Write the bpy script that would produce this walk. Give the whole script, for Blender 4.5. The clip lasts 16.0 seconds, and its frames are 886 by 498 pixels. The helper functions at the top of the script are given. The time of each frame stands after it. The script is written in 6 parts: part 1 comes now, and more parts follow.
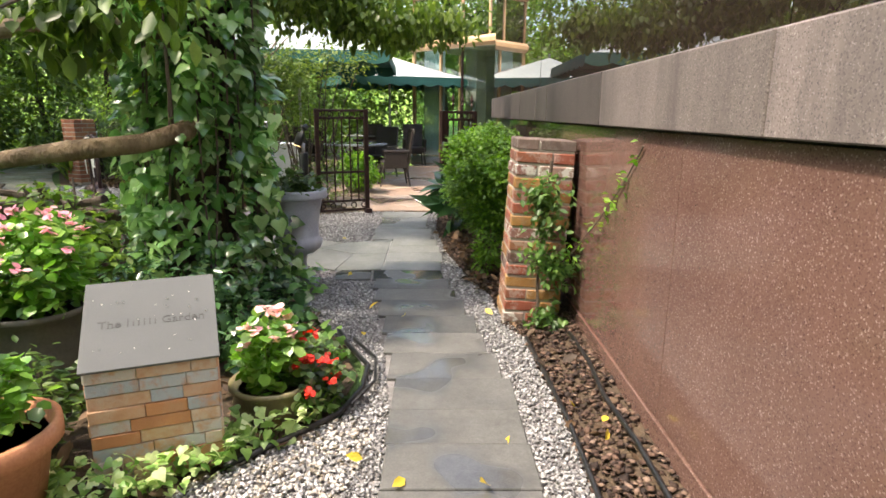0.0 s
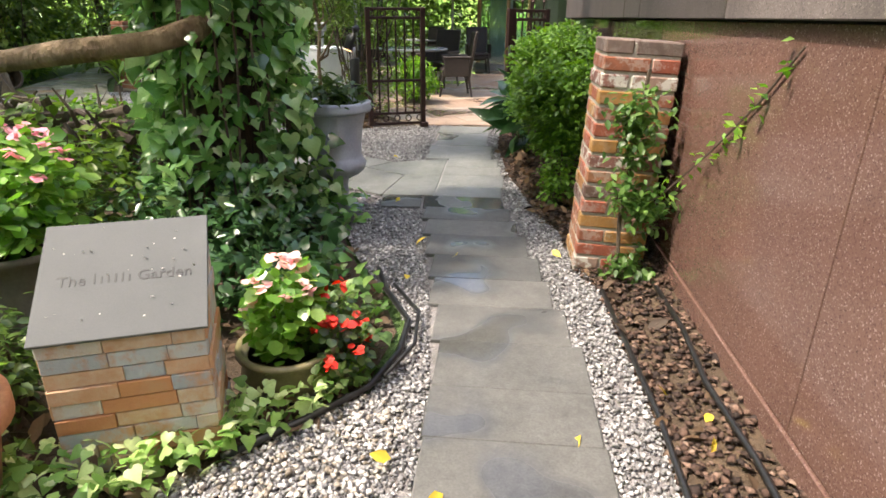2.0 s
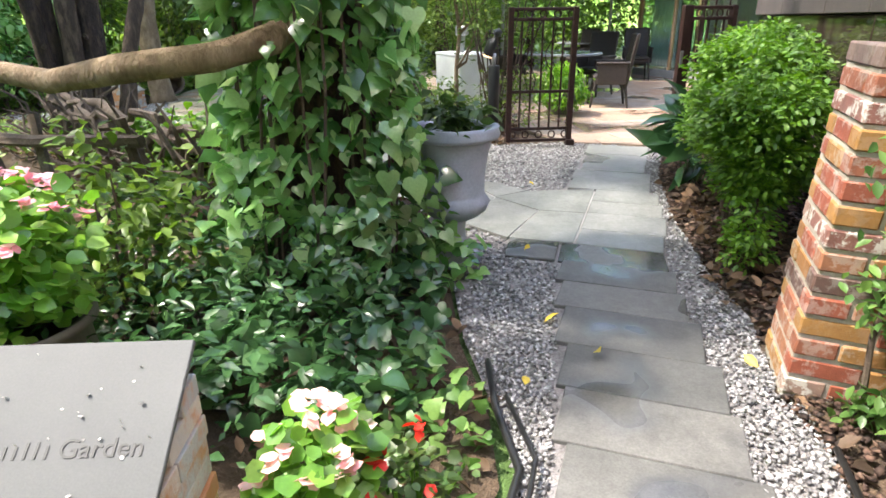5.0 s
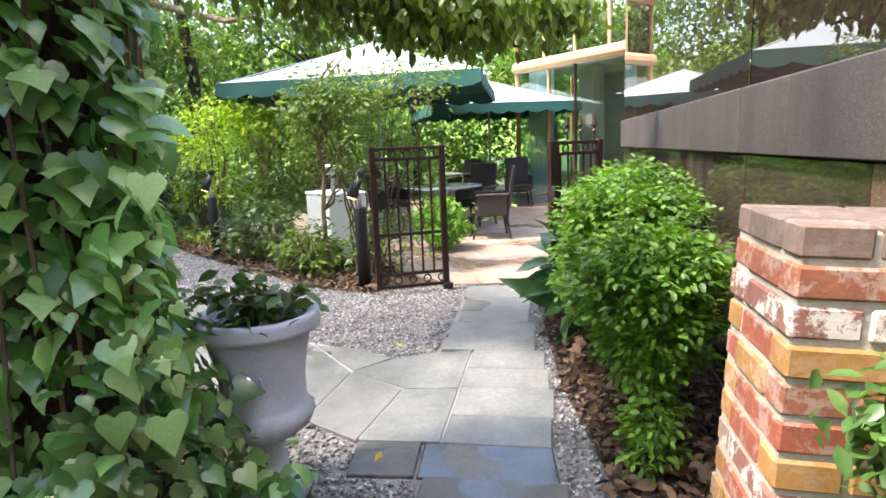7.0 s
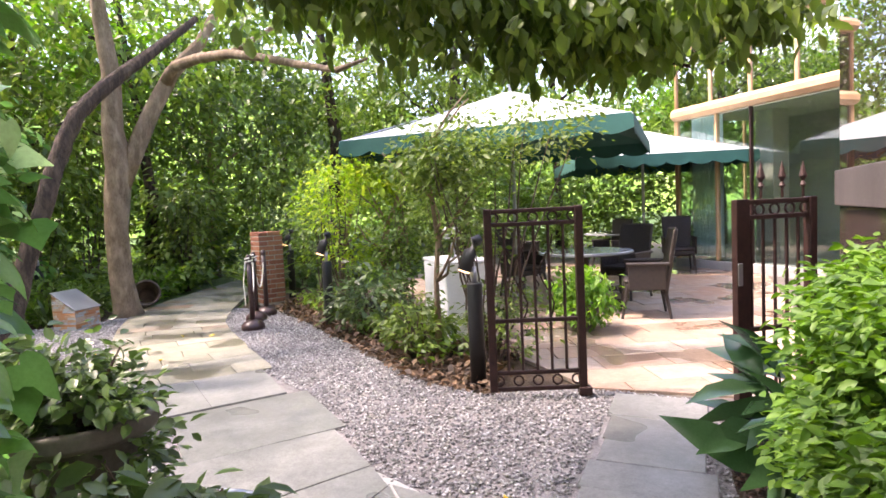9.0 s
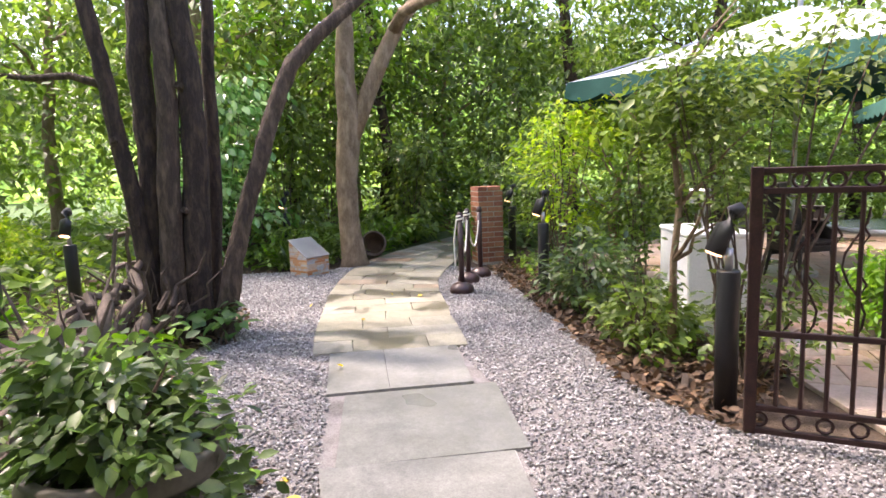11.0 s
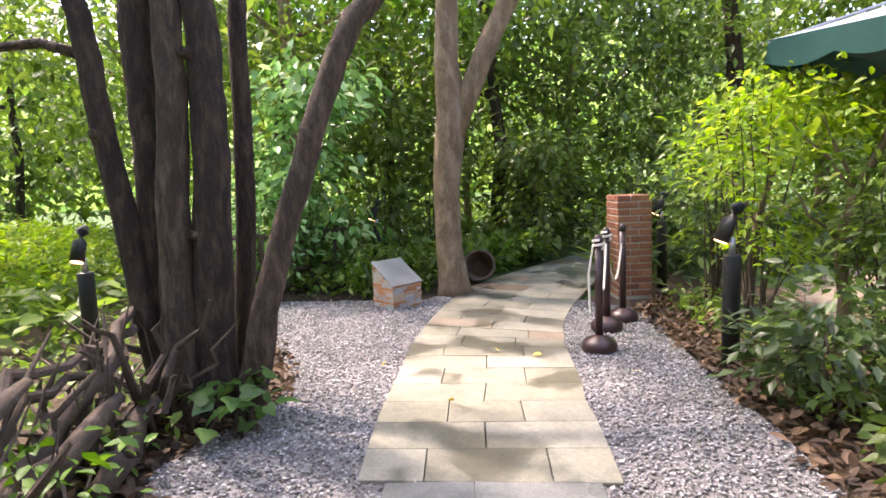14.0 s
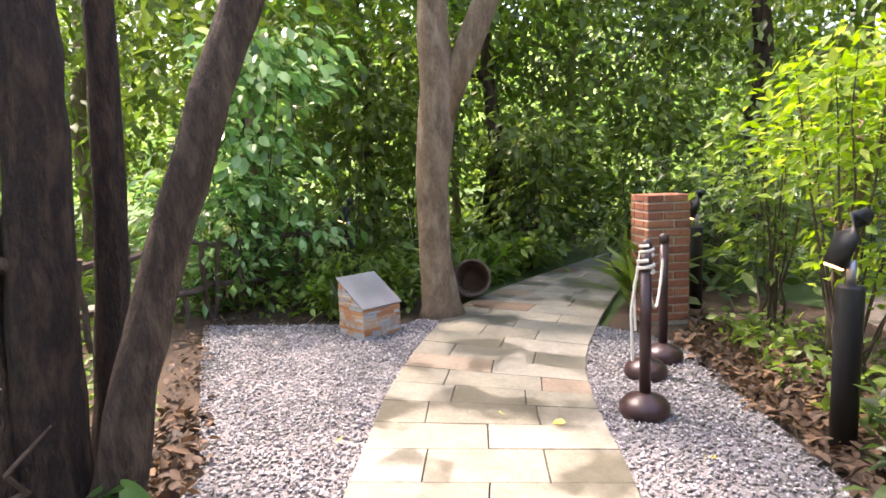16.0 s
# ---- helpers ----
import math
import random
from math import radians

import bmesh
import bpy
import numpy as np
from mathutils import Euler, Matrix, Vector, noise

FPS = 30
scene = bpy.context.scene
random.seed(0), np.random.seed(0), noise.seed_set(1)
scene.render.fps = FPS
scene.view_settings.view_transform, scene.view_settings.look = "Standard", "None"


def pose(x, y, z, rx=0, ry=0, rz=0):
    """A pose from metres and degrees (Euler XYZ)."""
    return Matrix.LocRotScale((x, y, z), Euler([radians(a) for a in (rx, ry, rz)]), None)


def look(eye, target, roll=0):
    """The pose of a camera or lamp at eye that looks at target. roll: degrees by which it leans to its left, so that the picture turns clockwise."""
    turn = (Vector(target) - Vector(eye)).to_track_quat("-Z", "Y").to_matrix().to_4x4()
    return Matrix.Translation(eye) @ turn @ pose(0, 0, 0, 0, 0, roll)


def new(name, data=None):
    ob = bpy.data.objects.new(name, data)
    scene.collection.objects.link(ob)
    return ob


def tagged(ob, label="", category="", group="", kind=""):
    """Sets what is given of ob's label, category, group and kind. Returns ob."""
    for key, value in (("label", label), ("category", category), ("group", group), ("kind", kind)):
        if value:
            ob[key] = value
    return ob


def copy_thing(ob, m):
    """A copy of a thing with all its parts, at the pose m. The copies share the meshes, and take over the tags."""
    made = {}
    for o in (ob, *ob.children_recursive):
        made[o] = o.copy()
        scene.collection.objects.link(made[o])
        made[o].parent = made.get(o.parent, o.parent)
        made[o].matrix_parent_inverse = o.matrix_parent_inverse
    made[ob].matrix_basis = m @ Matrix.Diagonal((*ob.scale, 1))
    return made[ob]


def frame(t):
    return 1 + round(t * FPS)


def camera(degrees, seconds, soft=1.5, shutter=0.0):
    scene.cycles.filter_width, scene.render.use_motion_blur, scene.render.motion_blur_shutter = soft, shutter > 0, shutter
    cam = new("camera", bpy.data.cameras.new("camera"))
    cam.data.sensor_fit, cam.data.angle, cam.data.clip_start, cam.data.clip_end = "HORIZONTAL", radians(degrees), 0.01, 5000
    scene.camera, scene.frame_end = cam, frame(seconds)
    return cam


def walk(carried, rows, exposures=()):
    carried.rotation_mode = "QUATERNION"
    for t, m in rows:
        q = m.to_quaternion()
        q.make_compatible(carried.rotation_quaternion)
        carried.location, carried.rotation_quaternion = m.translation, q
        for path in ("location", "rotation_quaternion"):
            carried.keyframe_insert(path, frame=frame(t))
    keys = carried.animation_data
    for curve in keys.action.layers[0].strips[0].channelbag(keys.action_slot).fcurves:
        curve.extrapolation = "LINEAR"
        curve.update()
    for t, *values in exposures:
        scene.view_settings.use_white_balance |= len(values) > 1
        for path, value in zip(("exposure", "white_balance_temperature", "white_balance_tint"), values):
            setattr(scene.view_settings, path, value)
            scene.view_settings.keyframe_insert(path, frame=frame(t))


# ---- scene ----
cam = camera(74.0, 16.0, soft=1.6)
PATH = [
    (0, (0.155, 0.21, 1.327), (0.182, 2.158, 0.877), 0.5),
    (0.5, (0.176, 0.253, 1.318), (0.184, 2.19, 0.818), 0.4),
    (1, (0.162, 0.421, 1.297), (0.155, 2.335, 0.716), 0.3),
    (1.5, (0.141, 0.61, 1.271), (0.088, 2.494, 0.601), 0.5),
    (2, (0.164, 0.839, 1.274), (-0.007, 2.691, 0.538), 0.4),
    (2.5, (0.129, 1.053, 1.27), (-0.251, 2.86, 0.501), 0.1),
    (3, (0.037, 1.238, 1.277), (-0.62, 2.959, 0.5), -0.5),
    (3.2, (0.027, 1.31, 1.274), (-0.741, 2.984, 0.494), -0.8),
    (5.3, (0.075, 1.844, 1.266), (-0.459, 3.641, 0.569), -0.8),
    (5.5, (0.096, 1.911, 1.282), (-0.279, 3.771, 0.648), -0.8),
    (6, (0.183, 2.158, 1.318), (-0.156, 4.071, 0.843), -1.2),
    (6.5, (0.212, 2.398, 1.321), (-0.156, 4.32, 0.91), -1.5),
    (7, (0.19, 2.654, 1.353), (-0.157, 4.594, 1.009), -2.4),
    (7.5, (0.218, 2.963, 1.369), (-0.216, 4.9, 1.123), -2.6),
    (8, (0.155, 3.318, 1.373), (-0.38, 5.237, 1.188), -2.6),
    (8.5, (0.09, 3.627, 1.379), (-0.572, 5.508, 1.235), -2.7),
    (9, (0.06, 3.894, 1.386), (-0.756, 5.715, 1.251), -2.7),
    (9.5, (0.0, 4.174, 1.39), (-0.989, 5.906, 1.24), -2.6),
    (10, (-0.108, 4.406, 1.389), (-1.274, 6.021, 1.208), -2.3),
    (10.2, (-0.147, 4.488, 1.402), (-1.38, 6.05, 1.202), -2.1),
    (12.3, (-0.831, 5.434, 1.398), (-2.484, 6.525, 1.121), -2.7),
    (12.5, (-0.954, 5.523, 1.402), (-2.621, 6.594, 1.131), -2.6),
    (13, (-1.235, 5.739, 1.394), (-2.945, 6.744, 1.138), -2.4),
    (13.5, (-1.539, 5.913, 1.419), (-3.221, 6.967, 1.172), -2.7),
    (14, (-1.845, 6.119, 1.414), (-3.54, 7.154, 1.181), -2.4),
    (14.5, (-2.143, 6.329, 1.393), (-3.838, 7.364, 1.153), -2.5),
    (15, (-2.444, 6.48, 1.404), (-4.14, 7.511, 1.162), -2.4),
    (15.5, (-2.74, 6.683, 1.393), (-4.431, 7.723, 1.148), -2.3),
    (16, (-3.035, 6.882, 1.406), (-4.705, 7.952, 1.155), -2.1),
]
walk(cam, [(t, look(eye, target, roll)) for t, eye, target, roll in PATH],
     [(0, 2.17, 7200, 13), (3, 2.3, 7000, 13), (5.5, 2.75, 6600, 11), (7.5, 2.8, 6700, 18), (9, 2.78, 7000, 28), (12.5, 2.7, 7000, 26), (16, 2.88, 7200, 30)])

# ---- world, sun ----
SUN_EL, SUN_AZ = 60.0, -112.0            # degrees; azimuth from +y, clockwise seen from above
world = bpy.data.worlds.new("world")
scene.world = world
world.use_nodes = True
wn = world.node_tree
sky = wn.nodes.new("ShaderNodeTexSky")
sky.sky_type = "NISHITA"
sky.sun_disc = False
sky.sun_elevation = radians(SUN_EL)
sky.sun_rotation = radians(SUN_AZ)
sky.air_density, sky.dust_density, sky.ozone_density = 1.0, 2.5, 1.0
wn.links.new(sky.outputs[0], wn.nodes["Background"].inputs[0])
wn.nodes["Background"].inputs[1].default_value = 0.15
sun = new("sun", bpy.data.lights.new("sun", "SUN"))
sun.data.energy, sun.data.angle, sun.data.color = 1.7, radians(3.0), (1.0, 0.94, 0.84)
a, e = radians(SUN_AZ), radians(SUN_EL)
sun.matrix_world = look((math.sin(a) * math.cos(e) * 50, math.cos(a) * math.cos(e) * 50, math.sin(e) * 50), (0, 0, 0))

# ---- materials ----
R = random.Random(7)
N = np.random.default_rng(11)


def mat(name, rough=0.6, metal=0.0, spec=0.5):
    m = bpy.data.materials.new(name)
    m.use_nodes = True
    b = m.node_tree.nodes["Principled BSDF"]
    b.inputs["Roughness"].default_value = rough
    b.inputs["Metallic"].default_value = metal
    b.inputs["Specular IOR Level"].default_value = spec
    return m, m.node_tree, b


def node(nt, kind, **inputs):
    n = nt.nodes.new(kind)
    for k, v in inputs.items():
        n.inputs[k.replace("_", " ")].default_value = v
    return n


def ramp(nt, src, stops):
    n = nt.nodes.new("ShaderNodeValToRGB")
    while len(n.color_ramp.elements) < len(stops):
        n.color_ramp.elements.new(0.5)
    for el, (p, c) in zip(n.color_ramp.elements, stops):
        el.position, el.color = p, (*c, 1)
    nt.links.new(src, n.inputs[0])
    return n.outputs[0]


def mix(nt, fac, c1, c2, blend="MIX"):
    n = nt.nodes.new("ShaderNodeMix")
    n.data_type, n.blend_type = "RGBA", blend
    for sock, v in ((n.inputs[0], fac), (n.inputs[6], c1), (n.inputs[7], c2)):
        if isinstance(v, bpy.types.NodeSocket):
            nt.links.new(v, sock)
        elif isinstance(v, (int, float)):
            sock.default_value = v
        else:
            sock.default_value = (*v, 1)
    return n.outputs[2]


def texco(nt):
    return nt.nodes.new("ShaderNodeNewGeometry").outputs["Position"]


def noise_tex(nt, scale, detail=4.0, rough=0.6, vec=None):
    n = node(nt, "ShaderNodeTexNoise", Scale=scale, Detail=detail, Roughness=rough)
    nt.links.new(vec or texco(nt), n.inputs["Vector"])
    return n.outputs["Fac"]


def bump(nt, b, height, strength=0.3, dist=0.01):
    n = node(nt, "ShaderNodeBump", Strength=strength, Distance=dist)
    nt.links.new(height, n.inputs["Height"])
    nt.links.new(n.outputs[0], b.inputs["Normal"])


def surface(name, stops, scale=6.0, fine=60.0, rough=0.7, bumps=0.3, metal=0.0, spec=0.5, per=None, dist=0.004, stain=None, stretch=None):
    """A material from two noises: broad stains over the ramp, fine grain as relief; per: 'object' or 'island' shifts the tone."""
    m, nt, b = mat(name, rough, metal, spec)
    vec = None
    if stretch:
        mp = nt.nodes.new("ShaderNodeMapping")
        mp.inputs["Scale"].default_value = (1, 1, stretch)
        nt.links.new(texco(nt), mp.inputs["Vector"])
        vec = mp.outputs[0]
    broad = noise_tex(nt, scale, vec=vec)
    grain = noise_tex(nt, fine, 3.0, vec=vec)
    s = nt.nodes.new("ShaderNodeMath")
    s.operation = "MULTIPLY_ADD"
    nt.links.new(grain, s.inputs[0])
    s.inputs[1].default_value = 0.45
    t = nt.nodes.new("ShaderNodeMath")
    t.operation = "MULTIPLY"
    nt.links.new(broad, t.inputs[0])
    t.inputs[1].default_value = 0.55
    nt.links.new(t.outputs[0], s.inputs[2])
    val = s.outputs[0]
    if per:
        src = nt.nodes.new("ShaderNodeObjectInfo").outputs["Random"] if per == "object" else nt.nodes.new("ShaderNodeNewGeometry").outputs["Random Per Island"]
        u = nt.nodes.new("ShaderNodeMath")
        u.operation = "MULTIPLY_ADD"
        nt.links.new(src, u.inputs[0])
        u.inputs[1].default_value = 0.9
        v = nt.nodes.new("ShaderNodeMath")
        v.operation = "MULTIPLY_ADD"
        nt.links.new(val, v.inputs[0])
        v.inputs[1].default_value, v.inputs[2].default_value = 0.4, -0.15
        nt.links.new(v.outputs[0], u.inputs[2])
        val = u.outputs[0]
    col = ramp(nt, val, stops)
    if stain:
        st = ramp(nt, noise_tex(nt, stain[0], 5.0, vec=vec), [(0.48, (0, 0, 0)), (0.66, (1, 1, 1))])
        col = mix(nt, st, col, stain[1])
    nt.links.new(col, b.inputs["Base Color"])
    bump(nt, b, grain, bumps, dist)
    return m


def leaf_mat(name, stops, rough=0.45, trans=0.35, spec=0.5):
    m, nt, b = mat(name, rough, 0, spec)
    rnd = nt.nodes.new("ShaderNodeNewGeometry").outputs["Random Per Island"]
    col = ramp(nt, rnd, stops)
    # Paints light and dark clumps into the leaf colour, imitating depth in foliage.
    clump_shade = ramp(nt, noise_tex(nt, 1.1, 3.0, 0.6), [(0.34, (0.62, 0.64, 0.6)), (0.62, (1.3, 1.3, 1.15))])
    col = mix(nt, 0.8, col, clump_shade, "MULTIPLY")
    vein = noise_tex(nt, 90.0, 2.0)
    col = mix(nt, 0.35, col, ramp(nt, vein, [(0.3, (0.55, 0.6, 0.5)), (0.7, (1, 1, 1))]), "MULTIPLY")
    nt.links.new(col, b.inputs["Base Color"])
    tr = nt.nodes.new("ShaderNodeBsdfTranslucent")
    hs = node(nt, "ShaderNodeHueSaturation", Saturation=1.1, Value=1.95)
    nt.links.new(col, hs.inputs["Color"])
    nt.links.new(hs.outputs[0], tr.inputs[0])
    sh = nt.nodes.new("ShaderNodeMixShader")
    sh.inputs[0].default_value = trans
    nt.links.new(b.outputs[0], sh.inputs[1])
    nt.links.new(tr.outputs[0], sh.inputs[2])
    nt.links.new(sh.outputs[0], nt.nodes["Material Output"].inputs[0])
    return m


M_SOIL = surface("soil", [(0.25, (0.03, 0.02, 0.012)), (0.55, (0.075, 0.05, 0.03)), (0.8, (0.14, 0.09, 0.05))], 3, 70, 0.95, 0.8, dist=0.02)
M_GRASS = surface("grass_ground", [(0.25, (0.03, 0.06, 0.015)), (0.6, (0.07, 0.13, 0.03)), (0.85, (0.12, 0.17, 0.05))], 1.2, 60, 0.95, 0.8, dist=0.02)
M_GRAVELBED = surface("gravel_bed", [(0.3, (0.10, 0.09, 0.085)), (0.55, (0.26, 0.245, 0.24)), (0.8, (0.42, 0.4, 0.385))], 5, 90, 0.9, 1.0, dist=0.02)
M_PEBBLE = surface("grey_gravel", [(0.05, (0.085, 0.083, 0.085)), (0.35, (0.18, 0.177, 0.179)), (0.7, (0.3, 0.295, 0.295)), (0.97, (0.54, 0.53, 0.525))], 30, 200, 0.7, 0.2, per="island")
M_PEBBLEW = surface("washed_pebbles", [(0.1, (0.16, 0.13, 0.1)), (0.35, (0.34, 0.3, 0.25)), (0.7, (0.5, 0.47, 0.43)), (0.95, (0.66, 0.64, 0.61))], 30, 200, 0.55, 0.2, per="island")
M_BARK = surface("bark_mulch", [(0.1, (0.02, 0.011, 0.008)), (0.45, (0.058, 0.031, 0.021)), (0.8, (0.125, 0.072, 0.049)), (0.95, (0.23, 0.155, 0.115))], 30, 160, 0.85, 0.5, per="island")
M_DRYLEAF = leaf_mat("dry_leaf", [(0.0, (0.035, 0.021, 0.013)), (0.5, (0.085, 0.05, 0.03)), (1.0, (0.21, 0.125, 0.075))], 0.7, 0.1)
M_YELLOW = leaf_mat("yellow_leaf", [(0.0, (0.62, 0.4, 0.02)), (1.0, (0.75, 0.6, 0.12))], 0.5, 0.2)


def slab_mat(name, stops, wet, wet_dark=0.35, wet_rough=0.08, lo=0.5, hi=0.62, scale=1.7, damp=3.0):
    m, nt, b = mat(name, 0.7, 0, 0.5)
    rnd = nt.nodes.new("ShaderNodeObjectInfo").outputs["Random"]
    base = ramp(nt, rnd, stops)
    g = ramp(nt, noise_tex(nt, 5.0, 6.0, 0.65), [(0.3, (0.62, 0.62, 0.6)), (0.7, (1.05, 1.04, 1.02))])
    base = mix(nt, 0.8, base, g, "MULTIPLY")
    fine = noise_tex(nt, 120.0, 3.0)
    base = mix(nt, 0.55, base, ramp(nt, fine, [(0.3, (0.55, 0.55, 0.55)), (0.7, (1.15, 1.15, 1.15))]), "MULTIPLY")
    base = mix(nt, 0.5, base, ramp(nt, noise_tex(nt, 26.0, 5.0, 0.7), [(0.32, (0.6, 0.6, 0.58)), (0.68, (1.12, 1.12, 1.1))]), "MULTIPLY")
    if wet:
        w = ramp(nt, noise_tex(nt, scale, damp, 0.5), [(lo, (0, 0, 0)), (hi, (1, 1, 1))])
        dark = mix(nt, 1.0, base, (wet_dark,) * 3, "MULTIPLY")
        base = mix(nt, w, base, dark)
        r = nt.nodes.new("ShaderNodeMapRange")
        nt.links.new(w, r.inputs[0])
        r.inputs[3].default_value, r.inputs[4].default_value = 0.7, wet_rough
        nt.links.new(r.outputs[0], b.inputs["Roughness"])
    nt.links.new(base, b.inputs["Base Color"])
    bump(nt, b, fine, 0.12, 0.002)
    return m


M_SLAB = slab_mat("bluestone_slab", [(0, (0.105, 0.107, 0.105)), (0.5, (0.132, 0.132, 0.128)), (1, (0.16, 0.158, 0.152))], True, 0.78, 0.03, 0.5, 0.64, 2.6, 1.0)
M_PUDDLE = slab_mat("rain_covered_slab", [(0, (0.13, 0.135, 0.135)), (1, (0.17, 0.175, 0.175))], True, 0.45, 0.03, 0.3, 0.36, 1.7)
M_SLABPALE = slab_mat("pale_flagstone", [(0, (0.215, 0.225, 0.21)), (0.5, (0.235, 0.24, 0.228)), (1, (0.255, 0.26, 0.25))], True, 0.86, 0.2, 0.45, 0.66, 0.9)
M_SANDSTONE = slab_mat("sandstone_paving", [(0, (0.25, 0.235, 0.175)), (0.45, (0.3, 0.285, 0.22)), (0.9, (0.35, 0.335, 0.275)), (0.96, (0.31, 0.2, 0.125)), (1, (0.31, 0.2, 0.125))], True, 0.55, 0.28, 0.52, 0.58, 1.6)
M_PATIO = slab_mat("terracotta_paving", [(0, (0.34, 0.22, 0.16)), (0.35, (0.385, 0.275, 0.205)), (0.7, (0.42, 0.33, 0.26)), (1, (0.37, 0.3, 0.255))], True, 0.8, 0.1, 0.48, 0.6, 1.0)
M_JOINT = surface("joint_sand", [(0.3, (0.06, 0.055, 0.045)), (0.7, (0.14, 0.12, 0.1))], 8, 80, 0.95, 0.5)


def granite(name, base, dark, light, rough, spec=0.5, streak=0.0):
    m, nt, b = mat(name, rough, 0, spec)
    v = node(nt, "ShaderNodeTexVoronoi", Scale=240.0)
    nt.links.new(texco(nt), v.inputs["Vector"])
    col = ramp(nt, v.outputs["Color"], [(0.0, dark), (0.35, base), (0.75, base), (0.97, light)])
    big = noise_tex(nt, 1.8, 4.0)
    col = mix(nt, 0.5, col, ramp(nt, big, [(0.3, (0.7, 0.68, 0.68)), (0.7, (1.1, 1.1, 1.1))]), "MULTIPLY")
    if streak:
        mp = nt.nodes.new("ShaderNodeMapping")
        mp.inputs["Scale"].default_value = (1, 2.2, 0.3)
        nt.links.new(texco(nt), mp.inputs["Vector"])
        st = ramp(nt, noise_tex(nt, 1.0, 5.0, 0.7, mp.outputs[0]), [(0.45, (0, 0, 0)), (0.7, (1, 1, 1))])
        sm = mix(nt, streak, (0, 0, 0), st)
        col = mix(nt, sm, col, dark)
    nt.links.new(col, b.inputs["Base Color"])
    return m


M_GRANITE = granite("polished_red_granite", (0.155, 0.088, 0.071), (0.07, 0.038, 0.033), (0.31, 0.225, 0.195), 0.1, 0.55)
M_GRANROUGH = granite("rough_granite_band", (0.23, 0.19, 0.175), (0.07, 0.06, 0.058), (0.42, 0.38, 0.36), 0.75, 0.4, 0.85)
# Base colour darkened in place of the dark foliage mirrored in these panels.
M_GRANPANEL = granite("polished_granite_dark_reflection", (0.055, 0.04, 0.032), (0.028, 0.02, 0.017), (0.12, 0.095, 0.08), 0.06, 0.8)
M_GRANGREY = granite("grey_granite_band", (0.17, 0.142, 0.13), (0.06, 0.05, 0.047), (0.34, 0.3, 0.28), 0.72, 0.4, 0.8)
M_GRANDARK = granite("dark_granite_band", (0.07, 0.058, 0.053), (0.028, 0.024, 0.022), (0.16, 0.14, 0.13), 0.7, 0.4, 0.7)
M_GRANTOP = granite("mirror_polished_granite", (0.03, 0.019, 0.016), (0.015, 0.011, 0.01), (0.07, 0.05, 0.045), 0.012, 1.0)
M_GRANTOP.node_tree.nodes["Principled BSDF"].inputs["IOR"].default_value = 2.2
M_DARKJOINT = surface("dark_joint", [(0.3, (0.02, 0.018, 0.016)), (0.7, (0.05, 0.045, 0.04))], 8, 80, 0.8)


def brick_mat(name, stops, wash):
    m, nt, b = mat(name, 0.85)
    rnd = nt.nodes.new("ShaderNodeObjectInfo").outputs["Random"]
    col = ramp(nt, rnd, stops)
    nt.nodes[-1].color_ramp.interpolation = "CONSTANT"
    n1 = noise_tex(nt, 22.0, 5.0, 0.7)
    col = mix(nt, 0.55, col, ramp(nt, n1, [(0.3, (0.5, 0.48, 0.46)), (0.65, (1.15, 1.1, 1.05))]), "MULTIPLY")
    if wash:
        w = ramp(nt, noise_tex(nt, 16.0, 6.0, 0.75), [(0.5, (0, 0, 0)), (0.56, (1, 1, 1))])
        col = mix(nt, mix(nt, wash, (0, 0, 0), w), col, (0.52, 0.49, 0.44))
    nt.links.new(col, b.inputs["Base Color"])
    bump(nt, b, noise_tex(nt, 70.0, 5.0, 0.7), 0.6, 0.006)
    return m


M_BRICK = brick_mat("salvaged_brick", [(0, (0.27, 0.075, 0.042)), (0.3, (0.31, 0.16, 0.05)), (0.5, (0.26, 0.092, 0.05)), (0.75, (0.29, 0.125, 0.065)), (0.92, (0.11, 0.062, 0.05))], 0.3)
M_BRICKWHITE = brick_mat("limewashed_brick", [(0, (0.22, 0.1, 0.08)), (0.5, (0.3, 0.2, 0.16))], 1.0)
M_BRICKDARK = brick_mat("weathered_dark_brick", [(0, (0.14, 0.1, 0.085)), (0.6, (0.17, 0.12, 0.1))], 0.1)
M_BRICKORANGE = brick_mat("orange_brick", [(0, (0.33, 0.17, 0.05)), (0.6, (0.3, 0.14, 0.045))], 0.1)
M_BRICKPIER = brick_mat("red_clay_brick", [(0, (0.3, 0.12, 0.07)), (0.4, (0.36, 0.16, 0.09)), (0.8, (0.26, 0.1, 0.06))], 0.0)
M_MORTAR = surface("lime_mortar", [(0.3, (0.28, 0.25, 0.2)), (0.6, (0.41, 0.37, 0.31)), (0.8, (0.48, 0.44, 0.38))], 14, 90, 0.95, 0.8)

M_STONECLAD = surface("slate_cladding", [(0.0, (0.3, 0.33, 0.35)), (0.3, (0.42, 0.44, 0.44)), (0.45, (0.5, 0.47, 0.42)), (0.58, (0.52, 0.38, 0.26)), (0.78, (0.5, 0.23, 0.1)), (1.0, (0.4, 0.16, 0.07))], 12, 90, 0.7, 0.6, per="object", stain=(14.0, (0.46, 0.25, 0.13)))
M_STEEL = surface("brushed_steel_plate", [(0.3, (0.085, 0.089, 0.09)), (0.7, (0.115, 0.119, 0.12))], 3, 240, 0.62, 0.06, metal=0.0, spec=0.2)
M_STEELSPOT = surface("dried_petal", [(0.3, (0.5, 0.47, 0.44)), (0.7, (0.66, 0.62, 0.58))], 20, 90, 0.8)
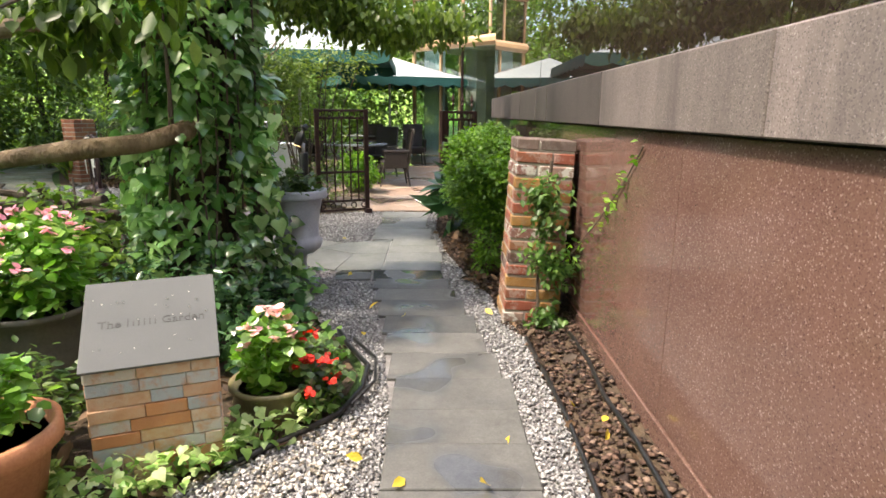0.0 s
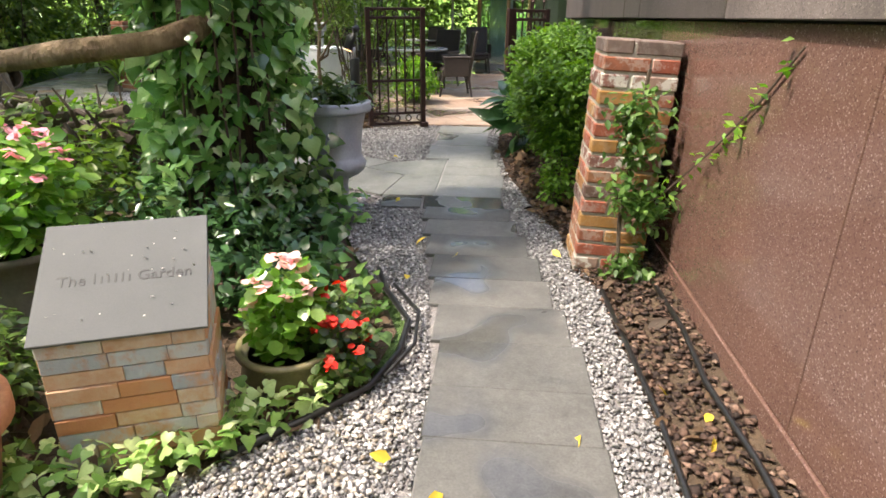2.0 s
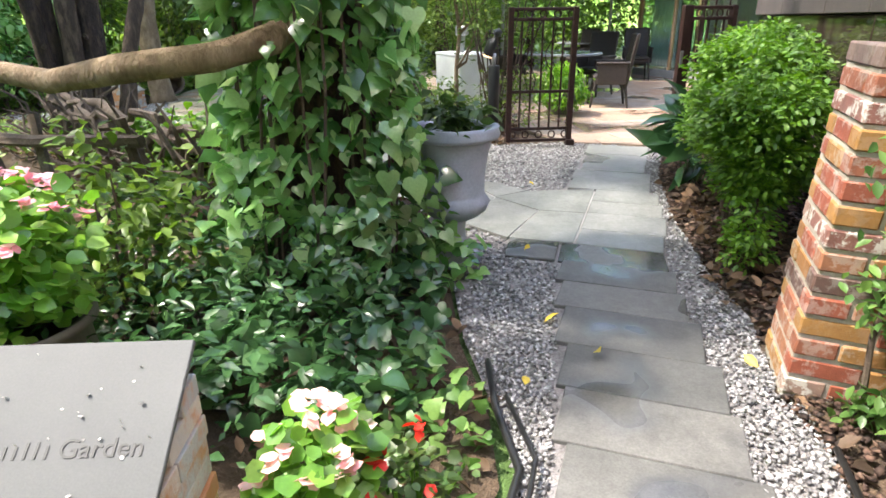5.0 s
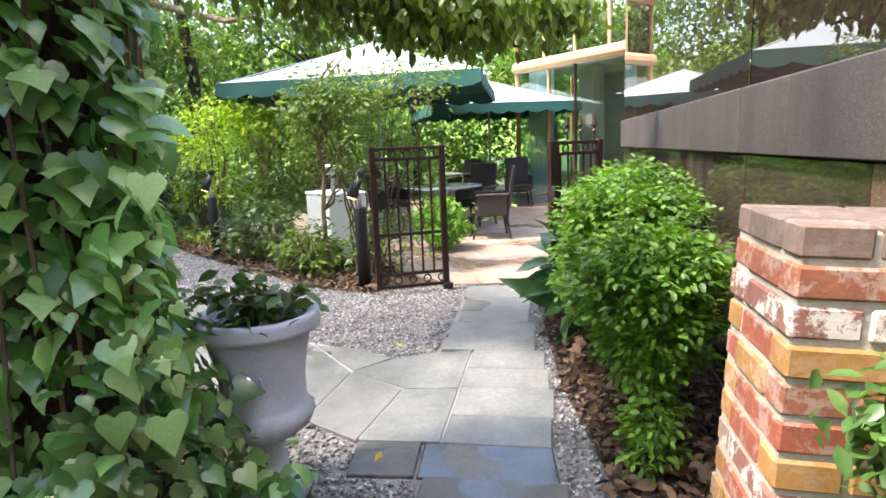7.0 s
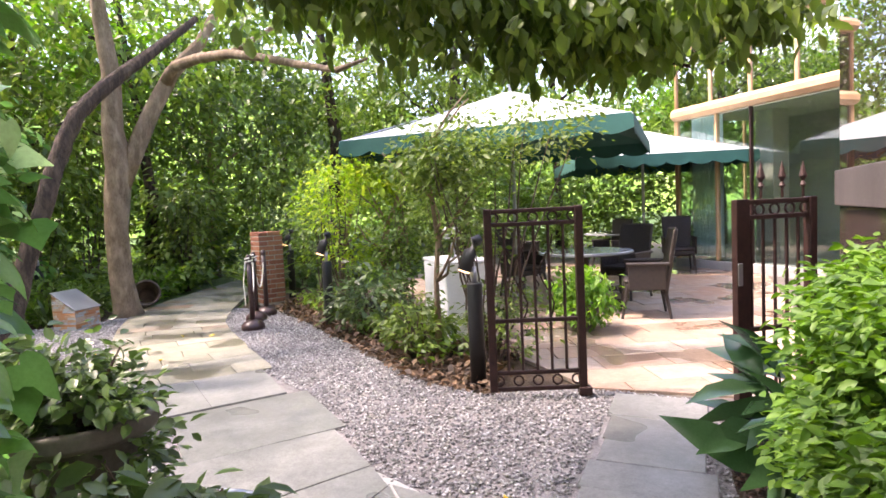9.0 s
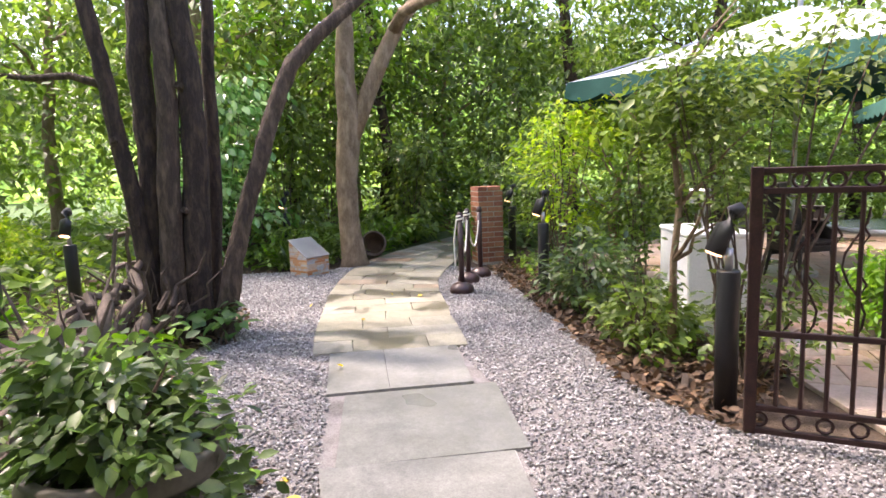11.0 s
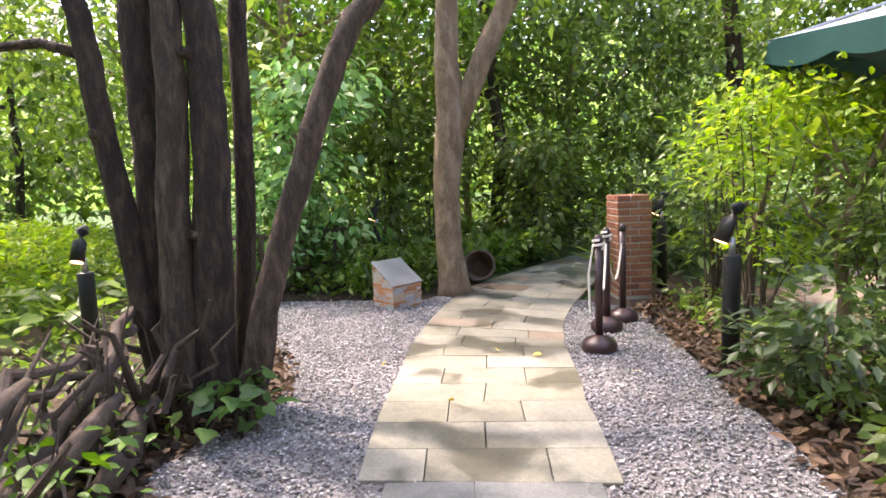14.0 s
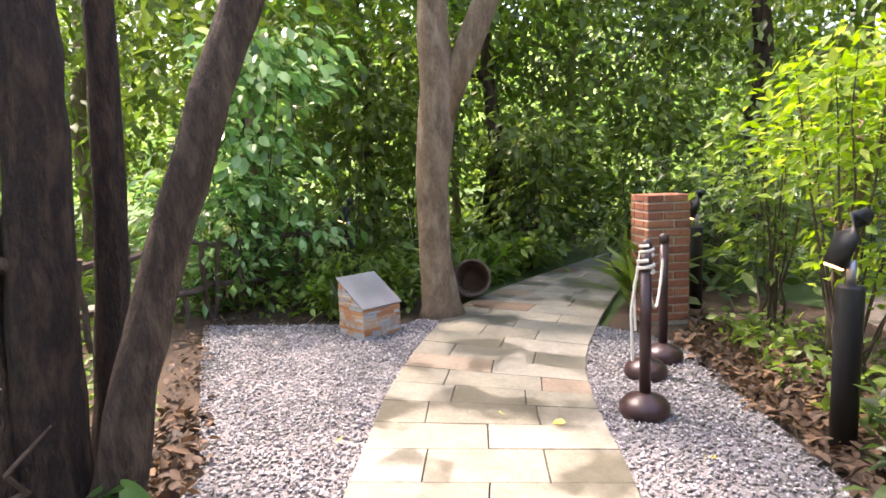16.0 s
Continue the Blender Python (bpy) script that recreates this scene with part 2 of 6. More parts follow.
M_ETCH = surface("etched_lettering", [(0.3, (0.03, 0.03, 0.03)), (0.7, (0.05, 0.05, 0.05))], 8, 80, 0.6)
M_TERRACOTTA = surface("terracotta", [(0.3, (0.34, 0.13, 0.06)), (0.6, (0.5, 0.22, 0.11)), (0.8, (0.55, 0.3, 0.19))], 6, 80, 0.8, 0.2)
M_GLAZED = surface("glazed_stoneware", [(0.3, (0.12, 0.1, 0.05)), (0.6, (0.22, 0.19, 0.1)), (0.8, (0.3, 0.27, 0.16))], 5, 60, 0.35, 0.1)
M_GREYPOT = surface("grey_stoneware", [(0.3, (0.07, 0.062, 0.05)), (0.7, (0.14, 0.125, 0.1))], 5, 60, 0.6, 0.1)
M_URN = surface("lead_grey_urn", [(0.3, (0.3, 0.33, 0.41)), (0.6, (0.41, 0.44, 0.53)), (0.8, (0.5, 0.53, 0.61))], 7, 70, 0.6, 0.25)
M_IRON = surface("rusty_brown_iron", [(0.3, (0.018, 0.01, 0.009)), (0.6, (0.05, 0.022, 0.018)), (0.8, (0.09, 0.04, 0.03))], 20, 160, 0.5, 0.3, metal=0.4)
M_STANCHION = surface("brown_painted_metal", [(0.3, (0.03, 0.014, 0.014)), (0.7, (0.055, 0.026, 0.025))], 10, 120, 0.35, 0.1)
M_BLACK = surface("black_powder_coat", [(0.3, (0.008, 0.009, 0.01)), (0.7, (0.018, 0.02, 0.022))], 10, 160, 0.45, 0.15)
M_HOSE = surface("black_rubber", [(0.3, (0.008, 0.008, 0.008)), (0.7, (0.02, 0.02, 0.02))], 10, 120, 0.4, 0.1)
M_ROPE = surface("cotton_rope", [(0.3, (0.6, 0.56, 0.48)), (0.7, (0.8, 0.77, 0.7))], 20, 160, 0.9, 0.6)
M_TRUNK = surface("tree_bark", [(0.25, (0.085, 0.055, 0.031)), (0.5, (0.18, 0.123, 0.074)), (0.75, (0.31, 0.225, 0.145))], 6, 60, 0.9, 0.9, dist=0.02, stain=(9.0, (0.3, 0.22, 0.145)), stretch=0.4)
M_TRUNKDARK = surface("dark_tree_bark", [(0.25, (0.012, 0.0065, 0.0045)), (0.5, (0.032, 0.019, 0.013)), (0.75, (0.08, 0.048, 0.031))], 14, 90, 0.9, 1.0, dist=0.04, stain=(16.0, (0.095, 0.06, 0.038)), stretch=0.3)
M_TRUNKMID = surface("brown_tree_bark", [(0.25, (0.028, 0.017, 0.011)), (0.5, (0.066, 0.043, 0.029)), (0.75, (0.14, 0.095, 0.062))], 14, 90, 0.9, 1.0, dist=0.04, stain=(16.0, (0.16, 0.112, 0.074)), stretch=0.3)
M_TWIG = surface("weathered_branch", [(0.25, (0.034, 0.023, 0.017)), (0.5, (0.085, 0.061, 0.045)), (0.8, (0.2, 0.155, 0.12))], 9, 80, 0.9, 0.7)
M_WHITE = surface("white_stucco", [(0.3, (0.62, 0.62, 0.6)), (0.7, (0.8, 0.8, 0.79))], 4, 60, 0.8, 0.3)
M_COPPER = surface("tan_painted_rail", [(0.3, (0.44, 0.26, 0.13)), (0.7, (0.58, 0.38, 0.22))], 4, 60, 0.45, 0.1)
M_CURTAIN = surface("pale_blue_curtain", [(0.3, (0.42, 0.56, 0.62)), (0.7, (0.66, 0.76, 0.8))], 3, 40, 0.9, 0.2)
M_INTERIOR = surface("interior_plaster", [(0.3, (0.28, 0.26, 0.23)), (0.7, (0.4, 0.38, 0.34))], 2, 30, 0.8)
M_CONCRETE = surface("grey_concrete", [(0.3, (0.26, 0.255, 0.24)), (0.7, (0.42, 0.41, 0.39))], 3, 60, 0.85, 0.3)
M_WICKER = surface("dark_wicker", [(0.3, (0.012, 0.009, 0.008)), (0.7, (0.04, 0.028, 0.022))], 30, 220, 0.6, 0.9)
M_TABLE = surface("dark_tabletop", [(0.3, (0.2, 0.22, 0.22)), (0.7, (0.3, 0.32, 0.32))], 3, 60, 0.2, 0.05)
M_CANVAS = surface("green_canvas", [(0.3, (0.012, 0.075, 0.058)), (0.7, (0.02, 0.115, 0.09))], 3, 160, 0.8, 0.2)
M_CANVASTOP = surface("pale_canvas_top", [(0.3, (0.3, 0.34, 0.33)), (0.7, (0.42, 0.46, 0.445))], 3, 160, 0.8, 0.2)
M_ALU = surface("grey_aluminium", [(0.3, (0.3, 0.3, 0.31)), (0.7, (0.42, 0.42, 0.43))], 3, 160, 0.4, 0.05, metal=0.7)
M_BASKET = surface("woven_basket", [(0.3, (0.08, 0.05, 0.03)), (0.7, (0.2, 0.14, 0.09))], 12, 120, 0.9, 0.9)
M_PINK = leaf_mat("pink_petal", [(0, (0.66, 0.2, 0.34)), (0.5, (0.74, 0.32, 0.46)), (1, (0.8, 0.5, 0.6))], 0.6, 0.3)
M_WHITEPINK = leaf_mat("blush_petal", [(0, (0.74, 0.26, 0.38)), (0.5, (0.78, 0.42, 0.48)), (1, (0.82, 0.66, 0.62))], 0.6, 0.3)
M_RED = leaf_mat("red_petal", [(0, (0.6, 0.015, 0.012)), (1, (0.75, 0.04, 0.02))], 0.6, 0.2)
L_IVY = leaf_mat("ivy_leaf", [(0, (0.055, 0.145, 0.045)), (0.35, (0.14, 0.3, 0.09)), (0.75, (0.28, 0.47, 0.18)), (1, (0.46, 0.62, 0.33))], 0.22, 0.3, 0.8)
L_DARK = leaf_mat("dark_green_leaf", [(0, (0.035, 0.068, 0.02)), (0.6, (0.07, 0.122, 0.034)), (1, (0.12, 0.188, 0.055))], 0.35, 0.35, 0.6)
L_MID = leaf_mat("green_leaf", [(0, (0.055, 0.1, 0.018)), (0.6, (0.12, 0.2, 0.036)), (1, (0.205, 0.3, 0.065))], 0.42, 0.38)
L_BRIGHT = leaf_mat("fresh_green_leaf", [(0, (0.07, 0.17, 0.02)), (0.6, (0.13, 0.27, 0.035)), (1, (0.22, 0.36, 0.06))], 0.45, 0.45)
L_AZALEA = leaf_mat("azalea_leaf", [(0, (0.05, 0.12, 0.014)), (0.5, (0.095, 0.205, 0.022)), (1, (0.165, 0.3, 0.04))], 0.5, 0.3)
L_LIME = leaf_mat("lime_leaf", [(0, (0.13, 0.24, 0.02)), (0.6, (0.24, 0.36, 0.04)), (1, (0.36, 0.42, 0.08))], 0.5, 0.5)
L_VINE = leaf_mat("vine_leaf", [(0, (0.05, 0.12, 0.03)), (0.6, (0.1, 0.2, 0.05)), (1, (0.17, 0.28, 0.08))], 0.4, 0.35)
L_OLIVE = leaf_mat("olive_green_leaf", [(0, (0.06, 0.1, 0.02)), (0.6, (0.115, 0.175, 0.034)), (1, (0.18, 0.245, 0.055))], 0.45, 0.38)
L_BEGONIA = leaf_mat("begonia_leaf", [(0, (0.08, 0.2, 0.03)), (0.6, (0.15, 0.32, 0.05)), (1, (0.27, 0.43, 0.11))], 0.28, 0.3, 0.6)
L_VARIEG = leaf_mat("variegated_ivy_leaf", [(0, (0.1, 0.22, 0.05)), (0.5, (0.26, 0.42, 0.12)), (1, (0.62, 0.68, 0.4))], 0.4, 0.25)
# Own dark leaf of the cast plant; also carries shade on ivy and undergrowth.
L_CASTSHADE = leaf_mat("broad_dark_and_shaded_leaf", [(0, (0.03, 0.075, 0.03)), (0.7, (0.05, 0.12, 0.045)), (1, (0.09, 0.18, 0.07))], 0.22, 0.2, 0.6)


def glass_mat(name, tint, spec=0.8, rise=0.75, least=0.1):
    m, nt, b = mat(name, 0.02, 0, spec)
    tp = nt.nodes.new("ShaderNodeBsdfTransparent")
    tp.inputs[0].default_value = (*tint, 1)
    gl = nt.nodes.new("ShaderNodeBsdfGlossy")
    gl.inputs["Roughness"].default_value = 0.01
    fr = node(nt, "ShaderNodeLayerWeight", Blend=0.5)
    pw = nt.nodes.new("ShaderNodeMath")
    pw.operation = "POWER"
    nt.links.new(fr.outputs["Facing"], pw.inputs[0])
    pw.inputs[1].default_value = 2.2
    md = nt.nodes.new("ShaderNodeMath")
    md.operation = "MULTIPLY_ADD"
    nt.links.new(pw.outputs[0], md.inputs[0])
    md.inputs[1].default_value, md.inputs[2].default_value = rise, least
    sh = nt.nodes.new("ShaderNodeMixShader")
    nt.links.new(md.outputs[0], sh.inputs[0])
    nt.links.new(tp.outputs[0], sh.inputs[1])
    nt.links.new(gl.outputs[0], sh.inputs[2])
    nt.links.new(sh.outputs[0], nt.nodes["Material Output"].inputs[0])
    return m


M_GLASS = glass_mat("window_glass", (0.84, 0.92, 0.89))
M_MIRRORGLASS = glass_mat("mirror_coated_glass", (0.3, 0.4, 0.34), 0.8, 0.25, 0.72)


def emit_mat(name, col, strength):
    m, nt, b = mat(name, 0.4)
    b.inputs["Base Color"].default_value = (*col, 1)
    b.inputs["Emission Color"].default_value = (*col, 1)
    b.inputs["Emission Strength"].default_value = strength
    return m


M_LAMP = emit_mat("warm_lamp", (1.0, 0.6, 0.28), 0.9)


# ---- building helpers ----
def part(name, bm, material, parent=None, label="", smooth=False):
    me = bpy.data.meshes.new(name)
    bm.to_mesh(me)
    bm.free()
    me.materials.append(material)
    if smooth:
        me.polygons.foreach_set("use_smooth", [True] * len(me.polygons))
    ob = new(name, me)
    if parent:
        ob.parent = parent
    return tagged(ob, label)


def raw(name, verts, faces, material, parent=None, label="", smooth=False):
    me = bpy.data.meshes.new(name)
    me.from_pydata([tuple(map(float, v)) for v in verts], [], [tuple(map(int, f)) for f in faces])
    me.materials.append(material)
    if smooth:
        me.polygons.foreach_set("use_smooth", [True] * len(me.polygons))
    ob = new(name, me)
    if parent:
        ob.parent = parent
    return tagged(ob, label)


def thing(name, m, label, category, group="", kind=""):
    ob = new(name)
    ob.matrix_basis = m
    return tagged(ob, label, category, group, kind)


def box(bm, x0, y0, z0, x1, y1, z1, bev=0.0, m=None):
    geo = bmesh.ops.create_cube(bm, size=1.0)["verts"]
    t = Matrix.Translation(((x0 + x1) / 2, (y0 + y1) / 2, (z0 + z1) / 2)) @ Matrix.Diagonal((x1 - x0, y1 - y0, z1 - z0, 1))
    bmesh.ops.transform(bm, matrix=(m or Matrix()) @ t, verts=geo)
    if bev:
        edges = list({e for v in geo for e in v.link_edges})
        bmesh.ops.bevel(bm, geom=edges, offset=bev, segments=1, affect="EDGES")
    return bm


def boxm(*args, **kw):
    return box(bmesh.new(), *args, **kw)


def tube(bm, pts, radii, segs=8, cap=True, wob=0.0, rnd=None):
    """A tapered tube along points."""
    pts = [Vector(p) for p in pts]
    rings = []
    ph = (rnd or R).uniform(0, 6.28)
    ref = Vector((0.31, 0.17, 0.93))
    for i, p in enumerate(pts):
        d = (pts[min(i + 1, len(pts) - 1)] - pts[max(i - 1, 0)]).normalized()
        u = d.cross(ref)
        if u.length < 0.1:
            u = d.cross(Vector((1, 0, 0)))
        u.normalize()
        v = d.cross(u)
        r = radii[i] if isinstance(radii, (list, tuple)) else radii
        rings.append([bm.verts.new(p + (u * math.cos(2 * math.pi * k / segs) + v * math.sin(2 * math.pi * k / segs))
                                   * r * (1 + wob * (math.sin(6.283 * 3 * k / segs + ph + 0.7 * i) + 0.5 * math.sin(6.283 * 5 * k / segs - ph + 1.3 * i)))) for k in range(segs)])
    for q, w in zip(rings, rings[1:]):
        for k in range(segs):
            bm.faces.new((q[k], q[(k + 1) % segs], w[(k + 1) % segs], w[k]))
    if cap:
        bm.faces.new(rings[0][::-1])
        bm.faces.new(rings[-1])
    return bm


def lathe(bm, profile, segs=32, flute=0, depth=0.0, zone=(0, 0)):
    """Turned profile of (radius, z); flutes between two heights."""
    rings = []
    for r, z in profile:
        ring = []
        for k in range(segs):
            th = 2 * math.pi * k / segs
            f = 1 + (depth * (0.5 + 0.5 * math.cos(flute * th)) if flute and zone[0] <= z <= zone[1] else 0)
            ring.append(bm.verts.new((r * f * math.cos(th), r * f * math.sin(th), z)))
        rings.append(ring)
    for q, w in zip(rings, rings[1:]):
        for k in range(segs):
            bm.faces.new((q[k], q[(k + 1) % segs], w[(k + 1) % segs], w[k]))
    bm.faces.new(rings[0][::-1])
    bm.faces.new(rings[-1])
    return bm


def bent(p0, p1, n, amp, rnd):
    p0, p1 = Vector(p0), Vector(p1)
    out = []
    for i in range(n + 1):
        f = i / n
        j = Vector((rnd.uniform(-1, 1), rnd.uniform(-1, 1), rnd.uniform(-1, 1))) * amp * (1 if 0 < i < n else 0)
        out.append(p0.lerp(p1, f) + j)
    return out


# leaf outlines: a folded blade along +y, in unit size
OVAL = (np.array([(0, 0, 0), (-.26, .35, .07), (-.22, .7, .05), (0, 1, -.08), (.22, .7, .05), (.26, .35, .07), (0, .5, -.02)]),
        [(0, 6, 1), (1, 6, 2), (2, 6, 3), (3, 6, 4), (4, 6, 5), (5, 6, 0)])
BLADE = (np.array([(0, 0, 0), (-.24, .45, .08), (0, 1, -.06), (.24, .45, .08)]), [(0, 2, 1), (0, 3, 2)])
half = [(-.17, -.13, -.01), (-.38, -.11, -.03), (-.53, .1, -.08), (-.47, .3, -.05), (-.33, .48, -.03), (-.17, .74, -.07)]
outline = [(0, 0, .02)] + half + [(0, 1, -.16)] + [(-x, y, z) for x, y, z in half[::-1]]
IVY = (np.array(outline + [(0, .38, .05)]), [(k, 14, (k + 1) % 14)[::-1] for k in range(14)])
ROUND = (np.array([(0, 0, 0), (-.4, .15, .06), (-.45, .6, .08), (0, .95, 0), (.45, .6, .08), (.4, .15, .06), (0, .5, -.03)]), OVAL[1])
STRAP = (np.array([(-.03, 0, 0), (.03, 0, 0), (-.05, .35, .12), (.05, .35, .12), (-.045, .7, .1), (.045, .7, .1), (0, 1, -.08)]),
         [(0, 1, 3, 2), (2, 3, 5, 4), (4, 5, 6)])


SUN_DIR = np.array([math.sin(a) * math.cos(e), math.cos(a) * math.cos(e), math.sin(e)])


def sun_gaps(p, origin):
    """Crown points without those in two gaps of the canopy, through which sun reaches path and gravel."""
    w = p + np.array(origin)
    g = w[:, :2] - SUN_DIR[None, :2] * (w[:, 2:] / SUN_DIR[2])
    keep = np.ones(len(p), bool)
    for (x, y), ang, rl, rw in (((-5.25, 8.35), 46, 1.2, 0.55), ((-8.9, 12.4), 60, 0.9, 0.5)):
        c, s = math.cos(radians(ang)), math.sin(radians(ang))
        u, v = (g[:, 0] - x) * c + (g[:, 1] - y) * s, (g[:, 1] - y) * c - (g[:, 0] - x) * s
        keep &= (u / rl) ** 2 + (v / rw) ** 2 > 1
    return p[keep]


def leaves(name, pts, sizes, material, parent=None, shape=BLADE, droop=0.3, label="", outward=None, kind=""):
    """Many leaves in one mesh; outward: a centre that the blades turn away from."""
    pts = np.asarray(pts, float)
    n = len(pts)
    tv, tf = shape
    yaw = N.uniform(0, 2 * math.pi, n)
    if outward is not None:
        d = pts - np.asarray(outward)
        yaw = np.arctan2(d[:, 1], d[:, 0]) - math.pi / 2 + N.normal(0, 0.6, n)
    pit = N.normal(-droop, 0.45, n)
    rol = N.normal(0, 0.5, n)
    cy, sy, cp, sp, cr, sr = np.cos(yaw), np.sin(yaw), np.cos(pit), np.sin(pit), np.cos(rol), np.sin(rol)
    s = N.uniform(sizes[0], sizes[1], n)
    v = np.repeat(tv[None], n, 0) * s[:, None, None]
    x, y, z = v[..., 0], v[..., 1], v[..., 2]
    x, z = x * cr[:, None] + z * sr[:, None], -x * sr[:, None] + z * cr[:, None]
    y, z = y * cp[:, None] - z * sp[:, None], y * sp[:, None] + z * cp[:, None]
    x, y = x * cy[:, None] - y * sy[:, None], x * sy[:, None] + y * cy[:, None]
    co = np.stack([x, y, z], -1) + pts[:, None, :]
    k = len(tv)
    loops, starts, c = [], [], 0
    for f in tf:
        starts.append(c)
        loops += list(f)
        c += len(f)
    me = bpy.data.meshes.new(name)
    me.vertices.add(n * k)
    me.vertices.foreach_set("co", co.reshape(-1).astype(np.float32))
    lp = (np.array(loops)[None] + (np.arange(n) * k)[:, None]).reshape(-1)
    st = (np.array(starts)[None] + (np.arange(n) * c)[:, None]).reshape(-1)
    me.loops.add(len(lp))
    me.loops.foreach_set("vertex_index", lp.astype(np.int32))
    me.polygons.add(len(st))
    me.polygons.foreach_set("loop_start", st.astype(np.int32))
    me.update(calc_edges=True)
    me.validate()
    me.materials.append(material)
    ob = new(name, me)
    if parent:
        ob.parent = parent
    return tagged(ob, label, kind=kind)


def clump_pts(center, radii, clumps, per, spread, shell=0.55):
    """Points in clumps through an ellipsoid, more at its skin."""
    d = N.normal(size=(clumps, 3))
    d /= np.linalg.norm(d, axis=1)[:, None]
    r = N.uniform(shell, 1.0, clumps)[:, None]
    c = np.asarray(center) + d * r * np.asarray(radii)
    p = np.repeat(c, per, 0) + N.normal(0, 1, (clumps * per, 3)) * spread * np.array([1, 1, 0.7])
    return p


STONE_V = np.array([(1, 0, 0), (0, 1, 0), (-1, 0, 0), (0, -1, 0), (0, 0, .6), (0, 0, -.4)], float)
STONE_F = [(0, 1, 4), (1, 2, 4), (2, 3, 4), (3, 0, 4), (1, 0, 5), (2, 1, 5), (3, 2, 5), (0, 3, 5)]


def stones(name, pts, sizes, material, label, category, parent=None, flat=1.0):
    n = len(pts)
    v = np.repeat(STONE_V[None], n, 0) * N.uniform(0.6, 1.15, (n, 6, 1)) * N.uniform(sizes[0], sizes[1], (n, 1, 1))
    v[..., 2] *= flat
    th, tl = N.uniform(0, 6.28, n), N.normal(0, 0.35, n)
    x, y, z = v[..., 0].copy(), v[..., 1] * N.uniform(0.6, 1, (n, 1)), v[..., 2]
    x, z = x * np.cos(tl)[:, None] + z * np.sin(tl)[:, None], -x * np.sin(tl)[:, None] + z * np.cos(tl)[:, None]
    c, s = np.cos(th)[:, None], np.sin(th)[:, None]
    co = np.stack([x * c - y * s, x * s + y * c, z], -1) + np.asarray(pts)[:, None, :]
    me = bpy.data.meshes.new(name)
    me.vertices.add(n * 6)
    me.vertices.foreach_set("co", co.reshape(-1).astype(np.float32))
    lp = (np.array(STONE_F).reshape(-1)[None] + (np.arange(n) * 6)[:, None]).reshape(-1)
    me.loops.add(len(lp))
    me.loops.foreach_set("vertex_index", lp.astype(np.int32))
    me.polygons.add(n * 8)
    me.polygons.foreach_set("loop_start", (np.arange(n * 8) * 3).astype(np.int32))
    me.update(calc_edges=True)
    me.materials.append(material)
    me.polygons.foreach_set("use_smooth", [True] * len(me.polygons))
    ob = new(name, me)
    if parent:
        ob.parent = parent
    return tagged(ob, label, category, kind="stuff")


def inside(poly, p):
    x, y = p[:, 0], p[:, 1]
    ok = np.zeros(len(p), bool)
    for (x0, y0), (x1, y1) in zip(poly, poly[1:] + poly[:1]):
        hit = ((y0 > y) != (y1 > y)) & (x < (x1 - x0) * (y - y0) / (y1 - y0 + 1e-12) + x0)
        ok ^= hit
    return ok


def scatter(poly, density, z=0.0, jitter=0.004, holes=()):
    xs, ys = [p[0] for p in poly], [p[1] for p in poly]
    n = int((max(xs) - min(xs)) * (max(ys) - min(ys)) * density)
    p = np.column_stack([N.uniform(min(xs), max(xs), n), N.uniform(min(ys), max(ys), n)])
    keep = inside(poly, p)
    for h in holes:
        keep &= ~inside(h, p)
    p = p[keep]
    return np.column_stack([p, z + N.uniform(-jitter, jitter, len(p))])


def sheet(name, poly, z, material, label, category=""):
    bm = bmesh.new()
    bm.faces.new([bm.verts.new((x, y, z)) for x, y in poly])
    bmesh.ops.triangulate(bm, faces=bm.faces[:])
    for f in bm.faces:
        if f.normal.z < 0:
            f.normal_flip()
    return tagged(part(name, bm, material), label, category, kind="structure")


# ---- ground ----
bm = bmesh.new()
bmesh.ops.create_grid(bm, x_segments=40, y_segments=40, size=600)
ground = tagged(part("ground", bm, M_GRASS), "shaded garden ground with low greenery", "ground", kind="structure")
ground.location.z = -0.05
EDGE_R = [(0.7, -2.0), (0.73, 2.08), (0.74, 2.58), (0.70, 3.55), (0.59, 3.82), (0.58, 4.46), (0.47, 4.76), (0.27, 5.83), (0.16, 7.09), (0.2, 8.22)]
EDGE_L = [(-1.0, -2.0), (-1.0, 1.9), (-0.64, 2.21), (-0.43, 2.43), (-0.27, 2.62), (-0.2, 2.87), (-0.2, 3.14), (-0.35, 3.43), (-0.6, 3.87), (-0.78, 4.29), (-1.0, 4.9), (-1.5, 5.6)]
COURT_L = [(-2.2, 5.75), (-3.2, 5.9), (-4.75, 6.2), (-5.12, 6.32), (-5.4, 6.7), (-5.7, 7.15), (-6.1, 7.34), (-6.8, 7.46), (-8.5, 7.8), (-9.2, 7.95), (-8.5, 8.85), (-7.93, 9.57), (-8.2, 10.3)]
COURT_R = [(-6.6, 10.9), (-5.98, 10.97), (-5.47, 10.66), (-4.87, 10.2), (-3.52, 9.23), (-2.6, 8.5), (-2.04, 8.11), (-1.5, 7.95), (-0.8, 8.3)]
GRAVEL = EDGE_L + COURT_L + COURT_R + EDGE_R[::-1]
sheet("gravel_area", GRAVEL, -0.016, M_GRAVELBED, "grey gravel bed between paving and planting", "gravel")


